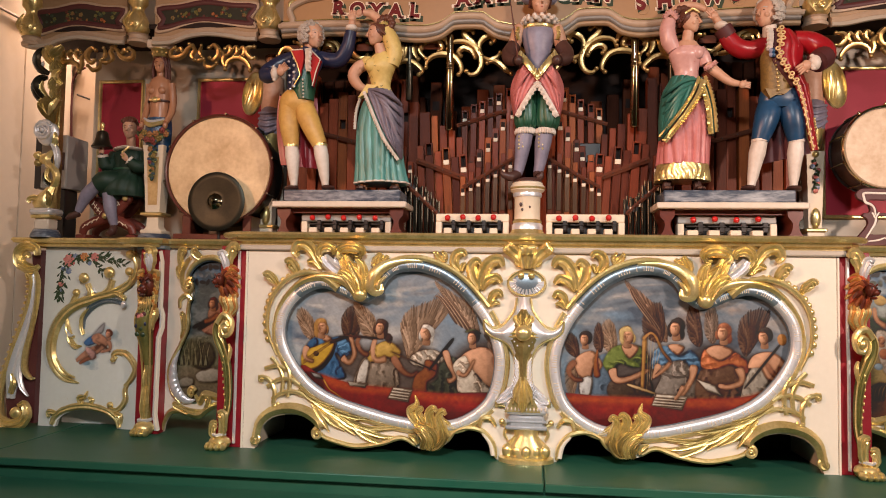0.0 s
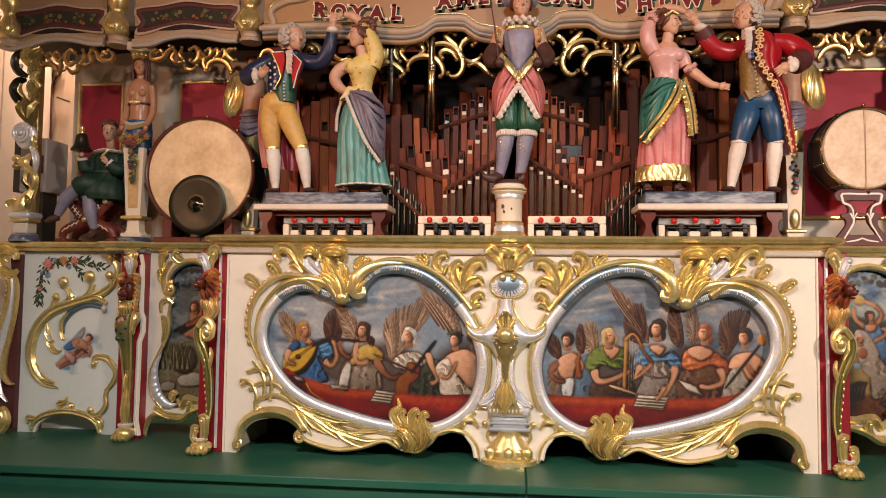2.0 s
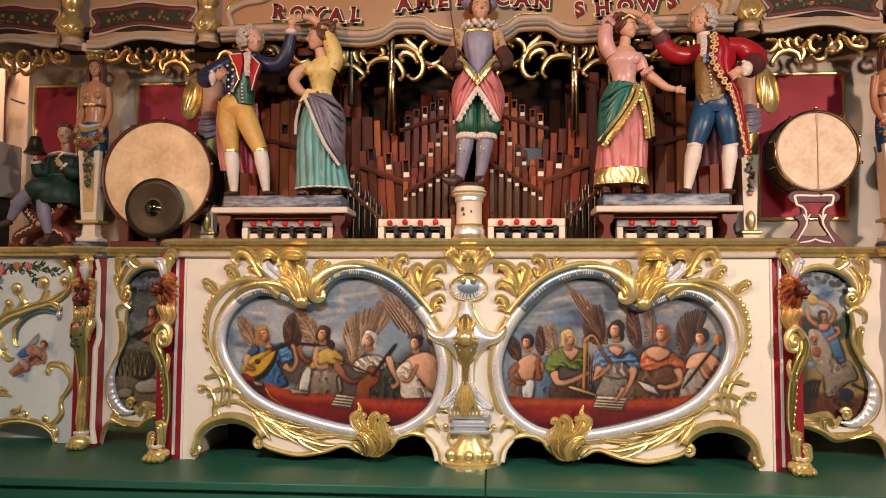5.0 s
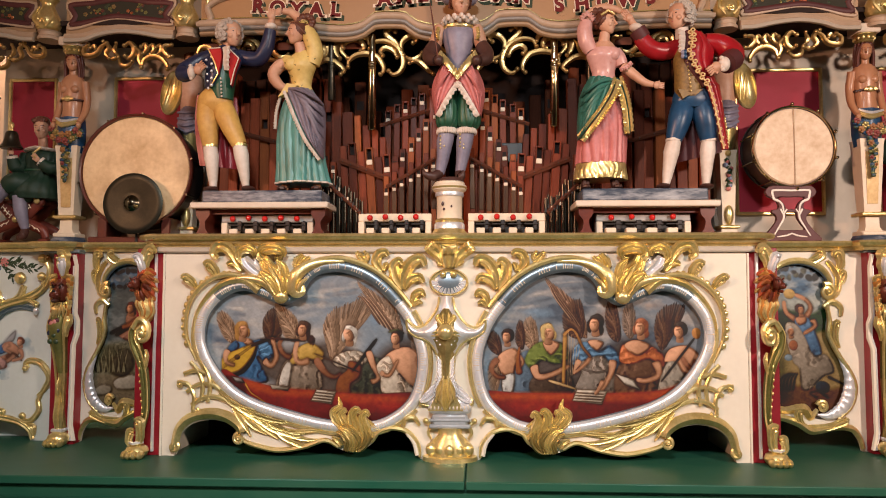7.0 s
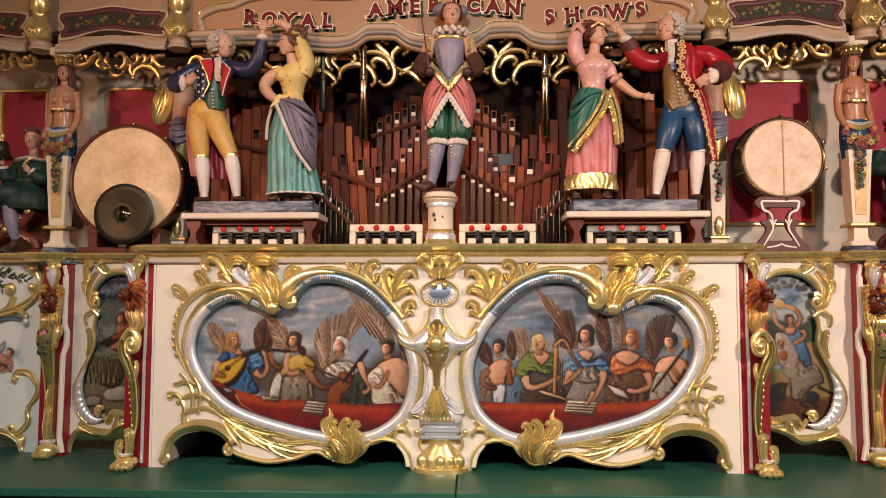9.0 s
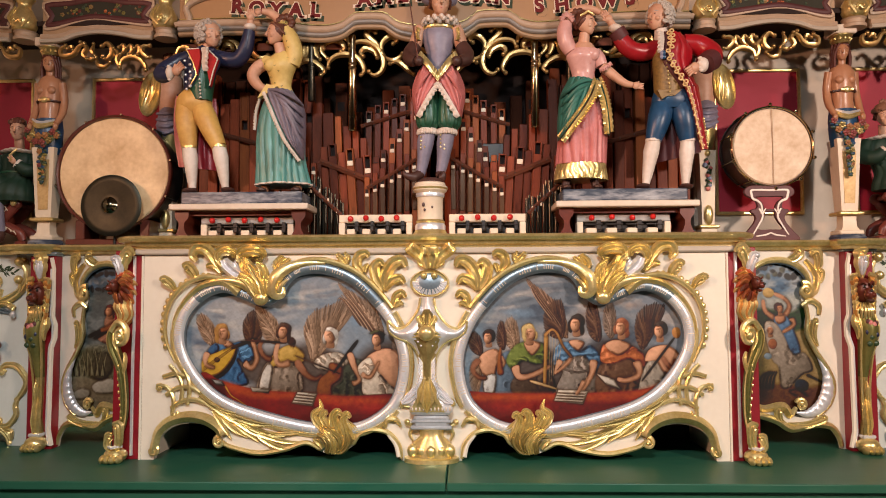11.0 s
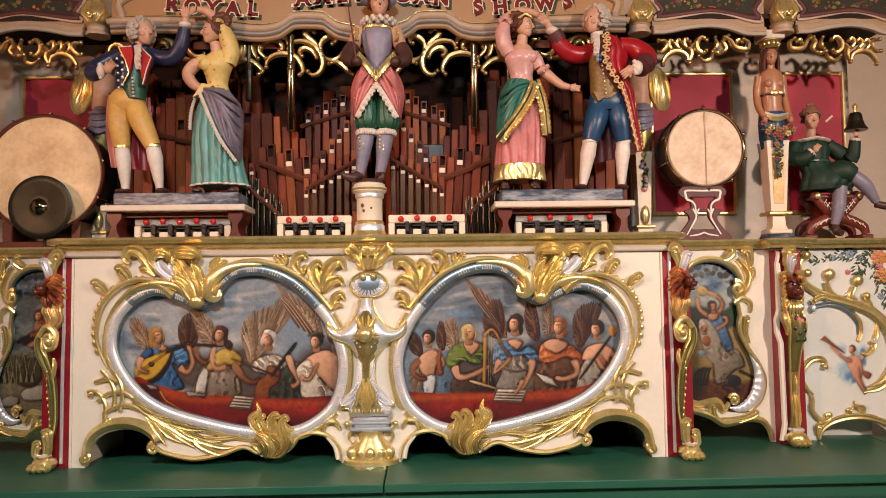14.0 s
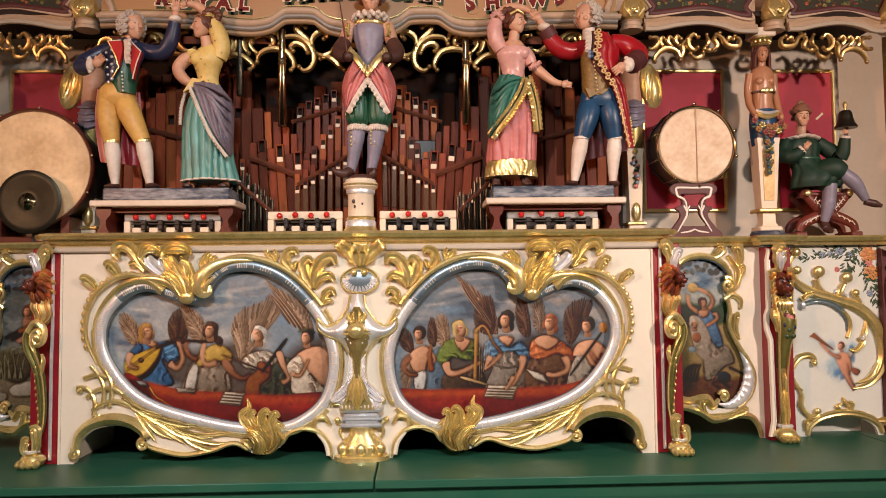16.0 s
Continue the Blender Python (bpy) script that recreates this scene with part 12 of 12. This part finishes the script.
    hand(f, (x - s * 0.030, 0.305, 1.470 + h), (s * 0.5, -0.2, 0.8), 0.015, FLESH)
    bx, bz = bell_at
    limb(f, [(x + s * 0.088, 0.41, 1.512 + h), (x * 0.25 + bx * 0.75 + s * 0.006, 0.395, 1.462 + h), (bx - s * 0.010, 0.350, 1.430 + h), (bx, 0.325, bz - 0.092)], [0.036, 0.042, 0.038, 0.026], RINGER_GREEN, 12)
    limb(f, [(bx, 0.326, bz - 0.094), (bx, 0.322, bz - 0.082)], [0.028, 0.027], STOCKING, 10)
    hand(f, (bx, 0.315, bz - 0.066), (0, -0.2, 0.9), 0.015, FLESH)
    limb(f, [(x, 0.41, 1.535 + h), (x, 0.40, head_z - 0.04)], 0.024, FLESH, 10)
    carved_head(f, x, 0.395, head_z, r_head, 8 * -s, FLESH, HAIR)
    if s > 0:
        # soft cap with a rolled brim and a knot on top
        f.loft([(x, 0.405, head_z + 0.026, 0.044, 0.046), (x, 0.405, head_z + 0.042, 0.046, 0.046), (x + 0.004, 0.405, head_z + 0.066, 0.036, 0.036), (x + 0.006, 0.405, head_z + 0.078, 0.016, 0.016)], CAP, 18)
        f.tube([(x + 0.046 * math.cos(w), 0.402 + 0.048 * math.sin(w), head_z + 0.032 + 0.006 * math.sin(3 * w)) for w in [k * math.pi / 10 for k in range(20)]], 0.010, CAP, 7, 1, False, closed=True)
        for k in range(3):
            f.ball((x + 0.010 * (k - 1), 0.400, head_z + 0.080 + 0.006 * (k % 2)), (0.011, 0.010, 0.012), CAP, 8, 6)
    else:
        # short dark hair brushed up from the forehead
        for k in range(7):
            u = (k - 3) / 3
            f.tube(spline([(x + 0.034 * u, 0.360 + 0.012 * u * u, head_z + 0.034), (x + 0.038 * u, 0.372, head_z + 0.058 - 0.012 * u * u), (x + 0.030 * u, 0.400, head_z + 0.066 - 0.014 * u * u)], 3), [0.006, 0.011, 0.008], HAIR, 7, 1, False)
    thing("carved_bell_ringer", "carved seated bell ringer in dark green tunic with white collar", "figurine", "bell ringers", shape=f)
    bell = thing("hand_bell", "bronze hand bell with a gilt finial held by the ringer", "bell", "hand bells")
    part("body", Shape().lathe([(0.054, bz - 0.046), (0.057, bz - 0.040), (0.043, bz - 0.018), (0.035, bz + 0.010), (0.032, bz + 0.034), (0.024, bz + 0.046), (0.008, bz + 0.050)], BRONZE, (bx, 0.315, 0), 24), bell)
    part("lower_grip", Shape().lathe([(0.010, bz - 0.10), (0.009, bz - 0.040)], BROWN, (bx, 0.315, 0), 10), bell)
    part("finial", Shape().lathe([(0.008, bz + 0.049), (0.007, bz + 0.062), (0.012, bz + 0.074), (0.011, bz + 0.086), (0.004, bz + 0.096)], GOLD, (bx, 0.315, 0), 12), bell)
    g = Shape().tube([(x - s * 0.028, 0.296, 1.47 + h), (x + 0.010, 0.305, 1.500 + h), (x + 0.040, 0.320, 1.535 + h)] if s < 0 else [(x + 0.050, 0.345, head_z - 0.022), (x + 0.076, 0.325, head_z + 0.006)], 0.006, GOLD if s < 0 else IVORY, 7, 1, False)
    part("striker", g, bell)


stool(-1, -2.325)
ringer(-1, -2.234, 1.648, 0.049, 0.0, -2.262, (-2.372, 1.318), (-2.462, 1.172), (-2.522, 1.132), (-2.352, 1.574))
stool(1, 2.425)
ringer(1, 2.328, 1.668, 0.046, 0.022, 2.385, (2.492, 1.352), (2.598, 1.212), (2.672, 1.176), (2.520, 1.638))


# winged terms beside the figures
def winged_term(s):
    f = Shape()
    x, y = s * 1.375, 0.30
    f.box((x - 0.048, y - 0.05, 1.039), (x + 0.048, y + 0.05, 1.075), WHITE, 0.005)
    f.box((x - 0.040, y - 0.042, 1.075), (x + 0.040, y + 0.042, 1.098), IVORY, 0.004)
    f.box((x - 0.050, y - 0.052, 1.098), (x + 0.050, y + 0.052, 1.115), GOLD, 0.005)
    f.rings([[(x + a * w, y + b * w, z) for a, b in ((-1, -1), (1, -1), (1, 1), (-1, 1))] for w, z in ((0.030, 1.115), (0.040, 1.46), (0.044, 1.49))], IVORY)
    f.ball((x, y - 0.036, 1.165), (0.024, 0.018, 0.05), GOLD, 10, 8)
    f.loft([(x, y, 1.485, 0.036, 0.036), (x, y, 1.55, 0.052, 0.048), (x, y, 1.60, 0.058, 0.052)], OLD_GOLD, 16)
    f.loft([(x, y, 1.745, 0.050, 0.046), (x + 0.004, y, 1.71, 0.060, 0.054), (x, y, 1.66, 0.064, 0.056), (x - 0.004, y, 1.60, 0.054, 0.05), (x, y, 1.575, 0.04, 0.04)], MAUVE, 40, 7, 0.14)
    for i in range(4):
        f.tube(spline([(x - 0.062, y - 0.02, 1.625 + 0.03 * i), (x, y - 0.060, 1.605 + 0.034 * i), (x + 0.062, y - 0.02, 1.64 + 0.026 * i)], 4), [0.006, 0.011, 0.006], VIOLET_GREY, 7, 1, False)
    f.loft([(x, y, 1.59, 0.050, 0.045), (x, y, 1.73, 0.054, 0.046), (x, y, 1.82, 0.062, 0.05), (x, y, 1.90, 0.064, 0.05), (x, y, 1.935, 0.03, 0.03)], FLESH, 20)
    rnd_ = random.Random(3)
    for i in range(18):
        f.ball((x + rnd_.uniform(-0.014, 0.014), y - 0.042, 1.44 - 0.15 * i / 18), rnd_.uniform(0.008, 0.014), (LEAF_GREEN, ROSE_RED, LEAF_GREEN, ROSE_BLUE)[i % 4], 7, 5)
    f.ball((x, y - 0.042, 1.475), 0.016, GOLD, 8, 6)
    carved_head(f, x, y - 0.01, 1.99, 0.04, 0, FLESH_DARK, HAIR)
    # a rounded gilt wing spread to the outer side
    wing_ = Shape().lathe([(0.001, 0.010), (0.4, 0.006), (0.80, -0.004), (0.94, -0.018), (1.0, -0.014), (0.99, 0.004), (0.5, 0.016)], GOLD, (0, 0, 0), 34, "y")
    for i in range(3):
        wing_.tube(spline([(-0.62 + 0.3 * i, -0.006, -0.55), (-0.40 + 0.34 * i, -0.012, 0.05), (-0.34 + 0.34 * i, -0.006, 0.66 - 0.1 * abs(i - 1))], 4), [0.03, 0.10, 0.04], GOLD, 6, 0.06)
    wing_ = wing_.turned(Matrix.Translation((x + s * 0.090, y - 0.030, 1.815)) @ Matrix.Rotation(radians(-10 * s), 4, "Y") @ Matrix.Diagonal((0.055, 1.0, 0.118, 1)))
    k0 = len(f.v)
    f.v.extend(wing_.v)
    for face_, k_ in zip(wing_.f, wing_.m):
        f.face([i + k0 for i in face_], f.slot(wing_.mats[k_]))
    back_ = Matrix.Translation((0.14, -3.44, 0.78)) @ Matrix.Scale(1.045, 4) @ Matrix.Translation((-0.14, 3.44, -0.78))
    f = f.turned(back_)
    lowest = min(p[2] for p in f.v)
    f = f.moved(0, 0, 1.0385 - lowest)
    thing("winged_term", "carved winged child term with gilt wing and flower drop", "statue", "winged terms", shape=f)


winged_term(-1)
winged_term(1)
